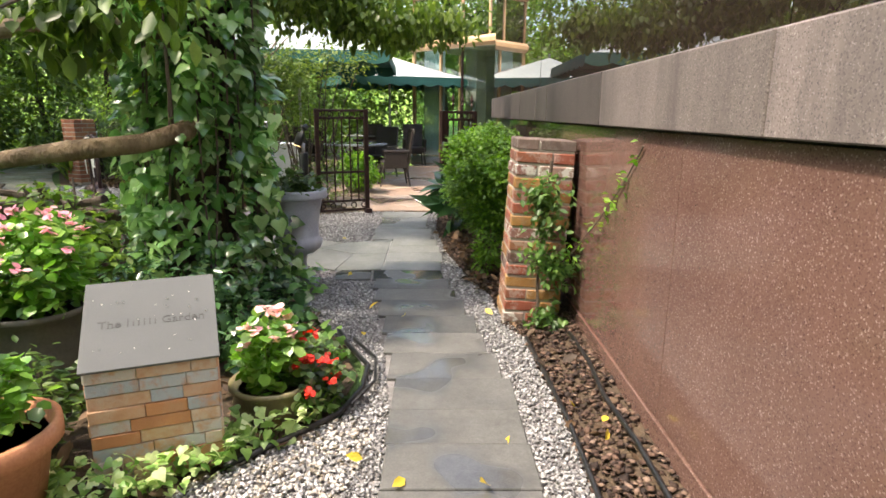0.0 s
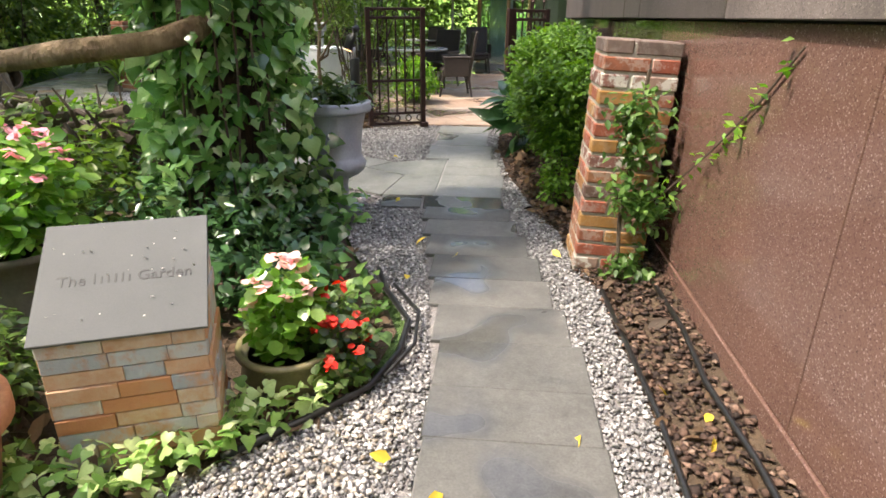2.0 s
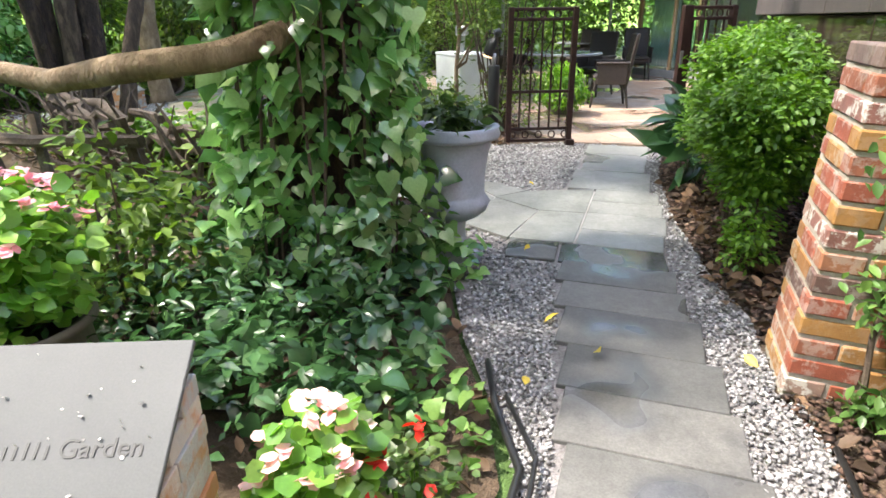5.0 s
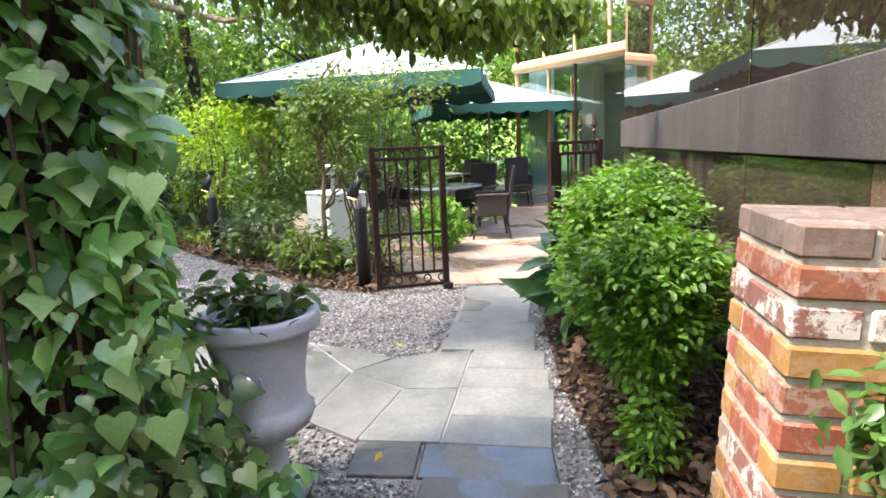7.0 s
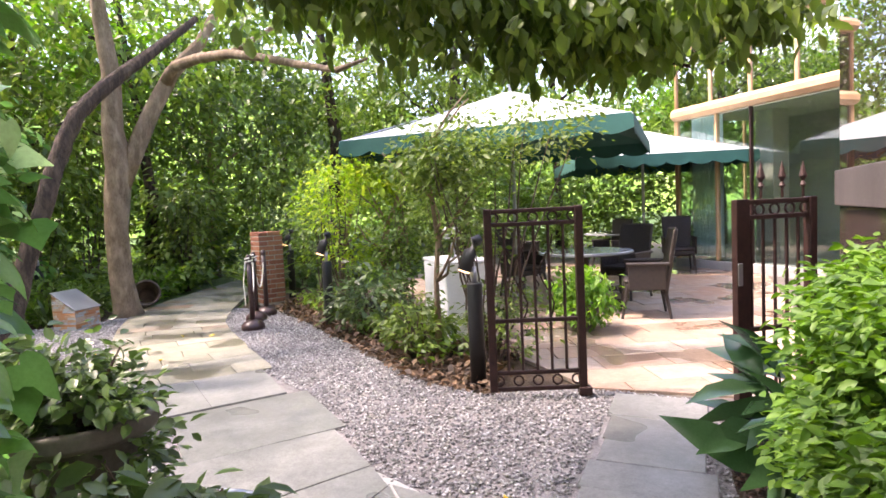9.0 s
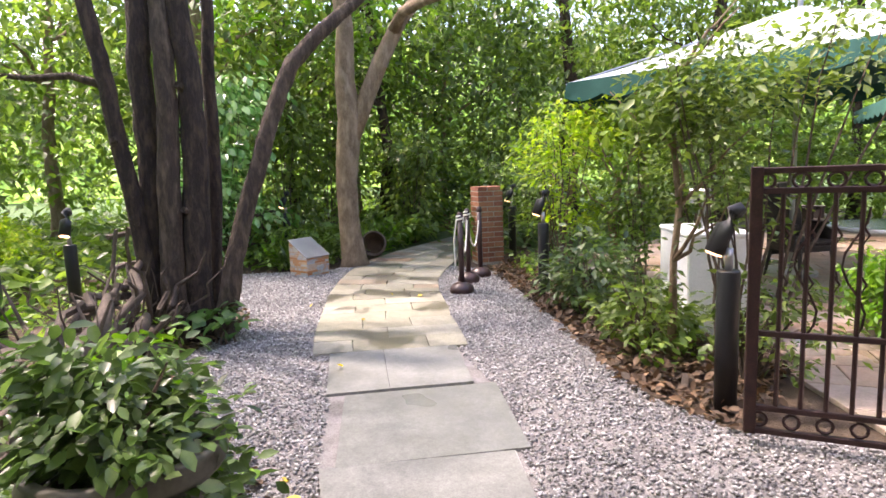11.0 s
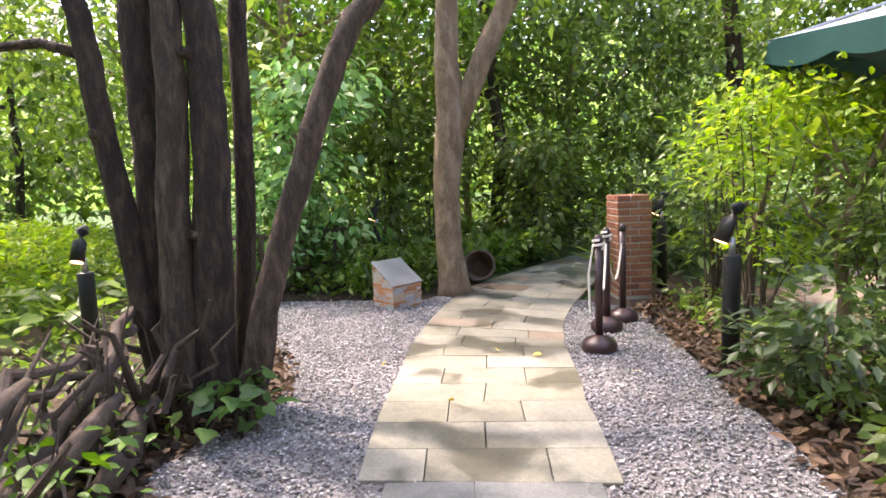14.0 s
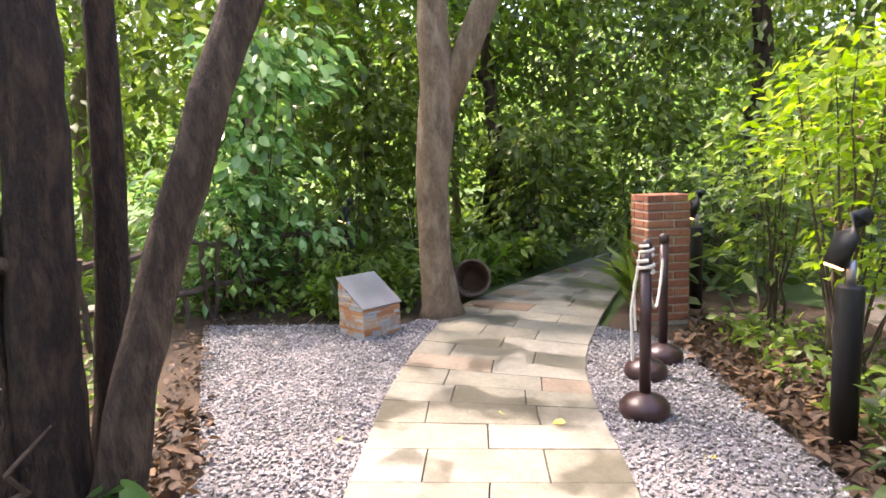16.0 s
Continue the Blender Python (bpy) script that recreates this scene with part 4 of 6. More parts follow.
# ---- urns and pots ----
def urn(m, label, M_URN):
    u = thing("urn", m, label, "urn")
    part("foot", lathe(bmesh.new(), [(0.15, 0), (0.15, 0.03), (0.13, 0.045), (0.10, 0.07), (0.07, 0.11), (0.06, 0.2), (0.075, 0.26)], 24), M_URN, u, smooth=True)
    bw = part("bowl", lathe(bmesh.new(), [(0.06, 0.25), (0.12, 0.27), (0.165, 0.31), (0.185, 0.36), (0.17, 0.39), (0.165, 0.41), (0.165, 0.5), (0.18, 0.6), (0.2, 0.68), (0.205, 0.7), (0.19, 0.69), (0.18, 0.6)], 48, 20, 0.08, (0.27, 0.37)), M_URN, u, smooth=True)
    part("rim", lathe(bmesh.new(), [(0.2, 0.69), (0.235, 0.7), (0.245, 0.72), (0.235, 0.745), (0.24, 0.76), (0.21, 0.765), (0.195, 0.74), (0.19, 0.7)], 40), M_URN, u, smooth=True)
    part("soil", lathe(bmesh.new(), [(0.19, 0.66), (0.19, 0.7)], 20), M_SOIL, u)
    bm = bmesh.new()
    for k in range(5):
        th = -1.57 + (k - 2) * 0.2
        tube(bm, [(0.172 * math.cos(th + 0.06 * math.sin(t)), 0.172 * math.sin(th + 0.06 * math.sin(t)), 0.53 + 0.03 * math.cos(t)) for t in np.linspace(0, 6.28, 9)], 0.006, 5)
    part("relief", bm, M_URN, bw)
    return u


def planted(name, m, pts, size, material, label, category="plant", shape=OVAL, droop=0.2, stems=0, top=0.5, stem_mat=None, outward=None):
    t = thing(name, m, label, category)
    if stems:
        bm = bmesh.new()
        for _ in range(stems):
            p = pts[R.randrange(len(pts))]
            tube(bm, bent((p[0] * 0.15, p[1] * 0.15, 0), tuple(p), 4, 0.02, R), [0.012, 0.01, 0.008, 0.006, 0.003], 5)
        part("stem", bm, stem_mat or M_TWIG, t)
    leaves("foliage", pts, size, material, t, shape, droop, outward=outward)
    return t


urn(pose(-0.91, 4.68, 0.0) @ Matrix.Scale(0.99, 4), "grey classical urn with gadrooned bowl on gravel", M_URN)
planted("urn_plant", pose(-0.91, 4.68, 0.69), clump_pts((0, 0, 0.1), (0.22, 0.22, 0.12), 40, 7, 0.035, 0.2), (0.04, 0.09), L_DARK, "low dark green plants filling the urn", stems=10)
urn(pose(-1.93, 5.2, -0.03), "dark grey garden urn planted with glossy shrub", M_GREYPOT)
planted("urn_plant", pose(-1.93, 5.2, 0.68), np.vstack([clump_pts((0, 0, 0.12), (0.28, 0.28, 0.16), 120, 9, 0.035, 0.3), clump_pts((-0.05, -0.1, 0.28), (0.22, 0.22, 0.1), 30, 8, 0.045, 0.2), clump_pts((0, 0, -0.08), (0.28, 0.28, 0.12), 80, 8, 0.04, 0.85)]), (0.035, 0.07), L_DARK, "glossy green shrub growing in the urn and trailing over it", stems=16, outward=(0, 0, 0))


def pot(name, m, prof, material, label):
    p = thing(name, m, label, "flower pot")
    part("body", lathe(bmesh.new(), prof, 32), material, p, smooth=True)
    r, z = prof[-1]
    part("soil", lathe(bmesh.new(), [(r * 0.97, z - 0.03), (r * 0.97, z)], 20), M_SOIL, p)
    return p


pot("flower_pot", pose(-0.575, 2.66, -0.02), [(0.08, 0), (0.15, 0.02), (0.175, 0.08), (0.16, 0.14), (0.185, 0.16), (0.185, 0.18), (0.16, 0.175), (0.15, 0.15)], M_GLAZED, "olive glazed stoneware bowl planter")
pot("flower_pot", pose(-1.67, 2.79, -0.03), [(0.14, 0), (0.2, 0.1), (0.21, 0.3), (0.2, 0.44), (0.23, 0.46), (0.23, 0.49), (0.2, 0.48), (0.19, 0.45)], M_GREYPOT, "tall grey stoneware flower pot")
pot("flower_pot", pose(-1.29, 1.9, -0.03), [(0.14, 0), (0.2, 0.3), (0.235, 0.31), (0.235, 0.37), (0.21, 0.37), (0.2, 0.33)], M_TERRACOTTA, "terracotta flower pot with rolled rim")


def flowers(name, m, center, radii, nleaf, nflower, petal, label, lsize=(0.045, 0.075), leaf=None):
    t = thing(name, m, label, "flowering plant")
    pts = clump_pts(center, radii, nleaf, 3, 0.025, 0.5)
    pts = pts[pts[:, 2] > 0.0]
    for _ in range(14):
        p = pts[R.randrange(len(pts))]
        part("stem", tube(bmesh.new(), bent((p[0] * 0.2, p[1] * 0.2, 0), tuple(p), 3, 0.01, R), 0.005, 5), L_BRIGHT, t)
    leaves("foliage", pts, lsize, leaf or L_BEGONIA, t, ROUND, 0.35, outward=center)
    for _ in range(nflower):
        d = Vector((R.gauss(0, 1), R.gauss(0, 1) - 0.4, abs(R.gauss(0, 1)) + 0.2)).normalized()
        c = Vector(center) + Vector((d.x * radii[0], d.y * radii[1], d.z * radii[2])) * 1.06
        pp = np.array([tuple(c + Vector((R.uniform(-1, 1), R.uniform(-1, 1), R.uniform(-1, 1))) * 0.012) for _ in range(6)])
        leaves("blossom", pp, (0.028, 0.044), petal, t, ROUND, 0.1)
    return t


flowers("begonia", pose(-0.575, 2.66, 0.12), (0, 0, 0.17), (0.12, 0.12, 0.19), 150, 15, M_WHITEPINK, "bushy begonia with blush pink blossoms in a bowl", (0.035, 0.062))
flowers("begonia", pose(-1.67, 2.79, 0.44), (0, 0, 0.2), (0.28, 0.26, 0.25), 380, 36, M_PINK, "large begonia full of pink blossoms in a grey pot", (0.04, 0.066))
flowers("begonia", pose(-1.29, 1.9, 0.3), (0, 0, 0.16), (0.16, 0.16, 0.2), 170, 3, M_WHITEPINK, "leafy begonia in a terracotta pot", (0.035, 0.06))
flowers("impatiens", pose(-0.41, 2.8, 0.0), (0, 0, 0.14), (0.14, 0.17, 0.2), 120, 3, M_RED, "dark green impatiens with red flowers", (0.025, 0.045), L_DARK)
flowers("impatiens", pose(-0.385, 2.68, 0.0), (0, 0, 0.12), (0.1, 0.12, 0.16), 60, 9, M_RED, "red impatiens blossoms over dark leaves", (0.025, 0.045), L_DARK)

# ---- black edging pipes ----
def pipe(name, pts, r, label, m=M_HOSE):
    return tagged(part(name, tube(bmesh.new(), pts, r, 8), m, smooth=True), label, "garden edging")


pipe("lawn_edging", [(x, y, 0.012) for x, y in EDGE_L[2:8]] + [(-0.45, 3.7, 0.012)], 0.013, "curved black rubber bed edging on gravel")
pipe("lawn_edging", [(-0.22, 2.66, 0.035), (-0.14, 2.9, 0.035), (-0.16, 3.18, 0.035), (-0.32, 3.47, 0.03)], 0.009, "thin black irrigation hose along the bed")
pipe("lawn_edging", [(x + 0.01, y, 0.01) for x, y in EDGE_R[:4]], 0.011, "black rubber edging between gravel and mulch")
pipe("irrigation_hose", [(0.98, -1, 0.07), (0.97, 1.0, 0.068), (0.95, 1.9, 0.068), (0.96, 2.3, 0.066), (0.94, 2.7, 0.064), (0.97, 3.1, 0.06), (0.97, 3.6, 0.04)], 0.011, "black drip irrigation hose on bark mulch")

# ---- trees ----
def tree(name, m, trunk, radii, limbs, crown, label, bark=M_TRUNK, leaf=L_MID, size=(0.08, 0.15), crown_mats=None, segs=12):
    t = thing(name, m, label, "tree")
    part("trunk", tube(bmesh.new(), trunk, radii, segs, wob=0.07), bark, t, smooth=True)
    for pts, rr in limbs:
        part("limb", tube(bmesh.new(), pts, rr, 8, wob=0.06), bark, t, smooth=True)
    for i, (c, r, n, per, sp) in enumerate(crown):
        leaves("crown", sun_gaps(clump_pts(c, r, n, per, sp), m.translation), size, (crown_mats or [leaf])[i % len(crown_mats or [leaf])], t, BLADE, 0.5)
    return t


def grow(h, r, lean=(0, 0), seed=0, n=7, wander=0.08):
    rnd = random.Random(seed)
    pts, rr = [], []
    for i in range(n + 1):
        f = i / n
        pts.append((lean[0] * f * f + rnd.uniform(-wander, wander) * (f > 0), lean[1] * f * f + rnd.uniform(-wander, wander) * (f > 0), h * f))
        rr.append(r * (1.35 if i == 0 else 1.0) * (1 - 0.6 * f))
    return pts, rr


# forked tree at the bend of the path
tp = [(0, 0, -0.1), (0.0, 0, 0.12), (-0.02, -0.03, 0.6), (-0.02, -0.03, 1.3), (0.0, 0.0, 1.8), (0.03, 0.05, 2.25), (0.0, 0.0, 2.8), (0.02, 0.04, 3.6), (-0.05, -0.05, 4.8), (-0.15, -0.1, 6.0)]
tree("tree", pose(-8.0, 10.02, 0), tp, [0.27, 0.19, 0.16, 0.16, 0.175, 0.19, 0.15, 0.13, 0.1, 0.06],
     [([(0.03, 0.05, 1.95), (0.16, 0.24, 2.5), (0.3, 0.46, 3.1), (0.48, 0.74, 3.7), (0.75, 1.1, 4.2), (1.1, 1.5, 5.2)], [0.14, 0.135, 0.125, 0.115, 0.09, 0.05]),
      ([(0.02, 0.03, 2.3), (-0.1, 0.1, 3.0), (-0.22, 0.2, 4.0), (-0.4, 0.2, 5.4)], [0.11, 0.09, 0.075, 0.04]),
      ([(0.42, 0.64, 3.5), (0.7, 0.62, 3.75), (1.4, 0.4, 3.72), (2.2, 0.2, 3.63), (3.3, -0.42, 3.28), (4.2, -0.92, 2.97), (4.95, -1.42, 2.72), (5.52, -1.82, 2.66)], [0.1, 0.085, 0.075, 0.065, 0.05, 0.04, 0.03, 0.012]),
      ([(2.2, 0.2, 3.63), (2.7, 0.4, 3.9), (3.4, 0.5, 4.3)], [0.045, 0.035, 0.02])],
     [((0.0, 0.2, 6.6), (3.4, 3.4, 1.4), 520, 12, 0.3), ((4.4, -0.9, 3.5), (1.1, 0.9, 0.35), 60, 10, 0.14)], "tall forked tree with smooth grey-brown bark", M_TRUNK, L_MID, segs=16)

# dark multi-stem tree by the driftwood fence
cluster = thing("tree", pose(-5.7, 6.65, 0), "multi-stemmed tree with dark bark beside driftwood fence", "tree")


def across(s, away, z):
    """A point of the clump of stems: along the row of stems, behind it, height."""
    return (0.22 * s - 0.975 * away, 0.975 * s + 0.22 * away, z)


STEMS = [("trunk", [(-0.2, 0.1, -0.1), (-0.23, 0.1, 0.4), (-0.3, 0.1, 0.9), (-0.39, 0.1, 1.7), (-0.46, 0.1, 2.35), (-0.52, 0.1, 2.7), (-0.7, 0.1, 4.2)], [0.11, 0.085, 0.075, 0.07, 0.066, 0.064, 0.045], "dark"),
         ("trunk", [(-0.16, 0.2, -0.1), (-0.2, 0.18, 0.5), (-0.2, 0.16, 1.1), (-0.18, 0.15, 1.7), (-0.19, 0.15, 2.35), (-0.15, 0.15, 2.8), (-0.15, 0.2, 4.4)], [0.15, 0.11, 0.095, 0.09, 0.095, 0.095, 0.07], "dark"),
         ("trunk", [(-0.07, 0.0, -0.1), (-0.09, 0.0, 0.4), (-0.07, 0.0, 1.0), (-0.03, 0.0, 1.7), (0.0, 0.0, 2.35), (0.0, 0.03, 2.8), (-0.02, 0.1, 4.4)], [0.15, 0.115, 0.098, 0.09, 0.085, 0.083, 0.06], "mid"),
         ("trunk", [(0.09, 0.0, -0.1), (0.1, 0.0, 0.3), (0.13, -0.01, 0.9), (0.185, -0.01, 1.6), (0.19, 0.0, 2.2), (0.15, 0.0, 2.7), (0.1, 0.05, 4.4)], [0.18, 0.135, 0.115, 0.108, 0.1, 0.095, 0.07], "dark"),
         ("trunk", [(0.22, 0.2, -0.1), (0.29, 0.2, 0.5), (0.36, 0.22, 1.4), (0.4, 0.25, 2.5), (0.42, 0.25, 2.8), (0.45, 0.25, 4.2)], [0.08, 0.068, 0.062, 0.058, 0.056, 0.045], "dark"),
         ("leaning_trunk", [(0.26, -0.06, -0.1), (0.3, -0.06, 0.15), (0.43, -0.06, 0.65), (0.62, -0.06, 1.28), (0.79, -0.05, 1.75), (0.93, -0.04, 2.13), (1.1, -0.02, 2.46), (1.4, 0.0, 2.78), (1.85, 0.0, 3.15), (2.5, 0.1, 3.7)], [0.13, 0.1, 0.086, 0.08, 0.077, 0.077, 0.076, 0.07, 0.058, 0.035], "mid")]
for name, pts, rr, tone in STEMS:
    fine_p, fine_r = [], []
    for k in range(len(pts) * 4 - 3):
        q = k / 4
        fine_p.append(across(*[float(np.interp(q, range(len(pts)), [p[c] for p in pts])) + (R.uniform(-0.008, 0.008) if c < 2 else 0) for c in range(3)]))
        fine_r.append(float(np.interp(q, range(len(rr)), rr)) * R.uniform(0.97, 1.03))
    part(name, tube(bmesh.new(), fine_p, fine_r, 18, wob=0.05), M_TRUNKDARK if tone == "dark" else M_TRUNKMID, cluster, smooth=True)
for at, rot, r in (((0.06, -0.07, 1.14), -40, 0.026), ((0.1, -0.07, 2.2), -40, 0.03), ((-0.44, 0.03, 1.75), 0, 0.024), ((-0.33, 0.04, 1.05), 0, 0.02)):
    part("knot", lathe(bmesh.new(), [(r * 1.3, -0.06), (r * 1.1, 0.02), (r, 0.045), (r * 0.7, 0.05), (r * 0.3, 0.03)], 12), M_TRUNKMID, cluster, smooth=True).matrix_basis = pose(*across(*at), 70, 0, 77 + rot)
part("limb", tube(bmesh.new(), [across(-0.4, 0.1, 2.2), across(-0.7, 0.2, 2.3), across(-1.0, 0.3, 2.28), across(-1.5, 0.5, 2.35)], [0.04, 0.03, 0.025, 0.012], 8, wob=0.08), M_TRUNKMID, cluster, smooth=True)
leaves("crown", np.vstack([sun_gaps(clump_pts((-1.0, -0.5, 6.2), (3.4, 3.2, 1.3), 600, 12, 0.3), (-5.7, 6.65, 0)), clump_pts((0.6, 2.4, 4.2), (1.0, 1.0, 0.6), 40, 10, 0.2), clump_pts((-0.6, -1.4, 2.35), (0.3, 0.5, 0.2), 26, 9, 0.09)]), (0.08, 0.15), L_MID, cluster, BLADE, 0.5)

# ivy-clad tree by the walkway
ivy_tree = thing("ivy_tree", pose(-1.45, 4.2, 0), "old tree trunk thickly clad in glossy ivy", "tree")
part("trunk", tube(bmesh.new(), [(0, 0, -0.1), (0, 0, 0.5), (0.05, 0, 1.2), (0.12, 0.0, 2.0), (0.2, 0.05, 3.0), (0.3, 0.1, 4.2)], [0.3, 0.22, 0.2, 0.2, 0.17, 0.12], 12, wob=0.08), M_TRUNKDARK, ivy_tree, smooth=True)
part("limb", tube(bmesh.new(), [(0.15, -0.1, 1.32), (0.08, -0.36, 1.2), (-0.1, -0.5, 1.14), (-0.45, -0.62, 1.1), (-0.9, -0.55, 1.04), (-1.5, -0.5, 1.1), (-2.4, -0.3, 1.22)], [0.06, 0.06, 0.055, 0.055, 0.05, 0.045, 0.03], 10, wob=0.08), M_TRUNK, ivy_tree, smooth=True)
part("limb", tube(bmesh.new(), [(0.1, 0, 1.7), (-0.3, -0.3, 1.85), (-0.9, -0.5, 1.75), (-1.8, -0.6, 1.85)], [0.07, 0.06, 0.05, 0.03], 8, wob=0.08), M_TRUNK, ivy_tree, smooth=True)
nz = 5000
z = N.uniform(0.0, 1.0, nz) ** 0.85 * 3.2
th = N.uniform(0, 6.28, nz)
prof = np.interp(z, [0, 0.3, 0.8, 1.3, 2.0, 2.6, 3.2], [0.58, 0.5, 0.44, 0.4, 0.4, 0.5, 0.62])
lump = 1 + 0.14 * np.sin(3 * th + 2.1 * z) + 0.12 * np.sin(5 * th - 3.3 * z)
tuft = 1 + 0.1 * np.sin(9 * th + 1.7 * np.sin(4 * z)) * np.sin(7.5 * z + 3 * th)
rr = prof * lump * tuft * N.uniform(0.66, 1.06, nz)
ivp = np.column_stack([rr * np.cos(th) + 0.05 * z, rr * np.sin(th), z])
leaves("ivy", ivp, (0.045, 0.115), L_IVY, ivy_tree, IVY, 0.8, outward=(0, 0, 1.5))
bm = bmesh.new()
for k in range(26):
    t0 = R.uniform(0, 6.28)
    tube(bm, [(0.36 * math.cos(t0 + 0.1 * math.sin(i + k)) + 0.05 * i * 0.5, 0.36 * math.sin(t0 + 0.1 * math.sin(i + k)), i * 0.5) for i in range(7)], 0.007, 5)
part("vine_stem", bm, M_TWIG, ivy_tree)
leaves("crown", np.vstack([clump_pts((-1.0, 0.4, 4.6), (2.0, 2.2, 1.0), 230, 11, 0.22), clump_pts((0.1, 0, 3.1), (0.7, 0.6, 0.4), 50, 11, 0.14), clump_pts((-1.2, -0.6, 2.5), (0.8, 0.6, 0.4), 60, 10, 0.12)]), (0.07, 0.13), L_MID, ivy_tree, OVAL, 0.7)
hang = thing("overhanging_branch", pose(0, 0, 0), "fresh leafy twigs hanging before the ivy tree", "branch")
part("limb", tube(bmesh.new(), [(-1.4, 4.1, 2.2), (-1.5, 3.6, 2.15), (-1.55, 3.2, 1.95), (-1.7, 2.9, 1.75)], [0.03, 0.025, 0.018, 0.008], 7), M_TWIG, hang)
leaves("foliage", np.vstack([clump_pts((-1.6, 3.25, 1.8), (0.5, 0.3, 0.22), 40, 9, 0.07, 0.1), clump_pts((-1.35, 3.35, 2.0), (0.4, 0.3, 0.2), 30, 9, 0.07, 0.1)]), (0.08, 0.14), L_MID, hang, OVAL, 0.9)
over = thing("overhanging_branch", pose(0, 0, 0), "dark leafy branch hanging over the walkway", "branch")
part("limb", tube(bmesh.new(), [(-1.2, 4.3, 3.3), (-1.2, 5.2, 3.2), (-1.1, 6.0, 2.9), (-0.9, 6.6, 2.5), (-0.5, 7.0, 2.2), (0.0, 7.2, 2.05)], [0.08, 0.06, 0.05, 0.03, 0.02, 0.01], 8, wob=0.05), M_TRUNKDARK, over, smooth=True)
leaves("foliage", clump_pts((-0.95, 6.75, 2.5), (1.0, 0.55, 0.34), 260, 9, 0.09, 0.1), (0.06, 0.11), L_OLIVE, over, OVAL, 1.0)
leaves("foliage", np.vstack([clump_pts((-0.35, 6.95, 2.25), (0.7, 0.45, 0.26), 170, 9, 0.08, 0.1), clump_pts((-1.6, 6.3, 2.6), (0.6, 0.5, 0.32), 140, 9, 0.09, 0.1), clump_pts((0.25, 7.2, 2.3), (0.4, 0.4, 0.22), 70, 9, 0.08, 0.1)]), (0.07, 0.12), L_OLIVE, over, OVAL, 1.0)


# ---- shrubs by the wall ----
def shrub(name, m, blobs, size, material, label, stems=10, shape=BLADE, droop=0.2, category="shrub"):
    t = thing(name, m, label, category)
    bm = bmesh.new()
    for _ in range(stems):
        c, r, *_ = R.choice(blobs)
        tip = (c[0] + R.uniform(-.6, .6) * r[0], c[1] + R.uniform(-.6, .6) * r[1], c[2] + R.uniform(-.2, .8) * r[2])
        b = (R.uniform(-.08, .08), R.uniform(-.08, .08), -0.03)
        tube(bm, bent(b, tip, 5, 0.03, R), [0.014, 0.012, 0.01, 0.008, 0.006, 0.003], 5)
    part("stem", bm, M_TWIG, t)
    for c, r, n, per, sp in blobs:
        pts = clump_pts(c, r, n, per, sp, 0.35)
        leaves("foliage", pts[pts[:, 2] > 0.02], size, material, t, shape, droop, outward=(c[0], c[1], c[2] - r[2]))
    return t


shrub("shrub", pose(0.64, 5.75, 0), [((-0.02, -0.62, 0.74), (0.34, 0.3, 0.3), 520, 13, 0.03), ((-0.05, -0.1, 0.93), (0.36, 0.36, 0.29), 640, 13, 0.03), ((0.05, 0.5, 0.98), (0.34, 0.42, 0.25), 560, 13, 0.03), ((-0.1, 0.2, 0.62), (0.3, 0.4, 0.22), 330, 13, 0.03), ((0.0, -0.35, 0.48), (0.26, 0.42, 0.22), 300, 13, 0.03), ((-0.16, -0.3, 0.75), (0.24, 0.26, 0.2), 300, 13, 0.03)], (0.026, 0.05), L_AZALEA, "bright green clipped azalea shrub against granite wall", 18, OVAL, 0.15)
shrub("shrub", pose(0.6, 5.0, 0), [((0.0, 0.0, 0.22), (0.14, 0.18, 0.2), 70, 11, 0.035), ((0.02, 0.1, 0.5), (0.15, 0.16, 0.16), 80, 11, 0.035)], (0.028, 0.052), L_AZALEA, "low green shrub beside the brick pillar", 7, OVAL)
cast = thing("broad_leaf_plant", pose(0.42, 7.0, 0), "clump of long glossy dark leaves beside the gate", "plant")
WIDE = (np.array([(-.01, 0, 0), (.01, 0, 0), (-.14, .4, .05), (0, .4, .0), (.14, .4, .05), (-.115, .7, 0), (0, .7, -.05), (.115, .7, 0), (0, 1, -.14)]), [(0, 1, 3), (0, 3, 2), (1, 4, 3), (2, 3, 6, 5), (3, 4, 7, 6), (5, 6, 8), (6, 7, 8)])
pts = np.column_stack([N.normal(0, 0.08, 30), N.normal(0, 0.22, 30), N.uniform(0.15, 0.55, 30)])
leaves("foliage", pts, (0.35, 0.55), L_CASTSHADE, cast, WIDE, -0.1, outward=(0.25, 0, 0))
bm = bmesh.new()
for p in pts:
    tube(bm, [(p[0] * 0.4, p[1] * 0.4, -0.03), tuple(p)], 0.006, 5)
part("stalk", bm, L_DARK, cast)

climber = thing("climbing_vine", pose(0.8, 3.74, 0), "slender climbing vine with palmate leaves on pillar and wall", "vine")
bm = tube(bmesh.new(), [(0.02, 0, -0.02), (0.0, 0.03, 0.3), (0.03, 0.04, 0.7), (0.06, 0.05, 1.05)], 0.01, 6)
tube(bm, [(0.03, 0.03, 0.35), (0.15, -0.1, 0.48), (0.23, -0.45, 0.78), (0.235, -0.8, 1.02), (0.235, -1.02, 1.2)], 0.004, 5)
part("stem", bm, M_TWIG, climber)
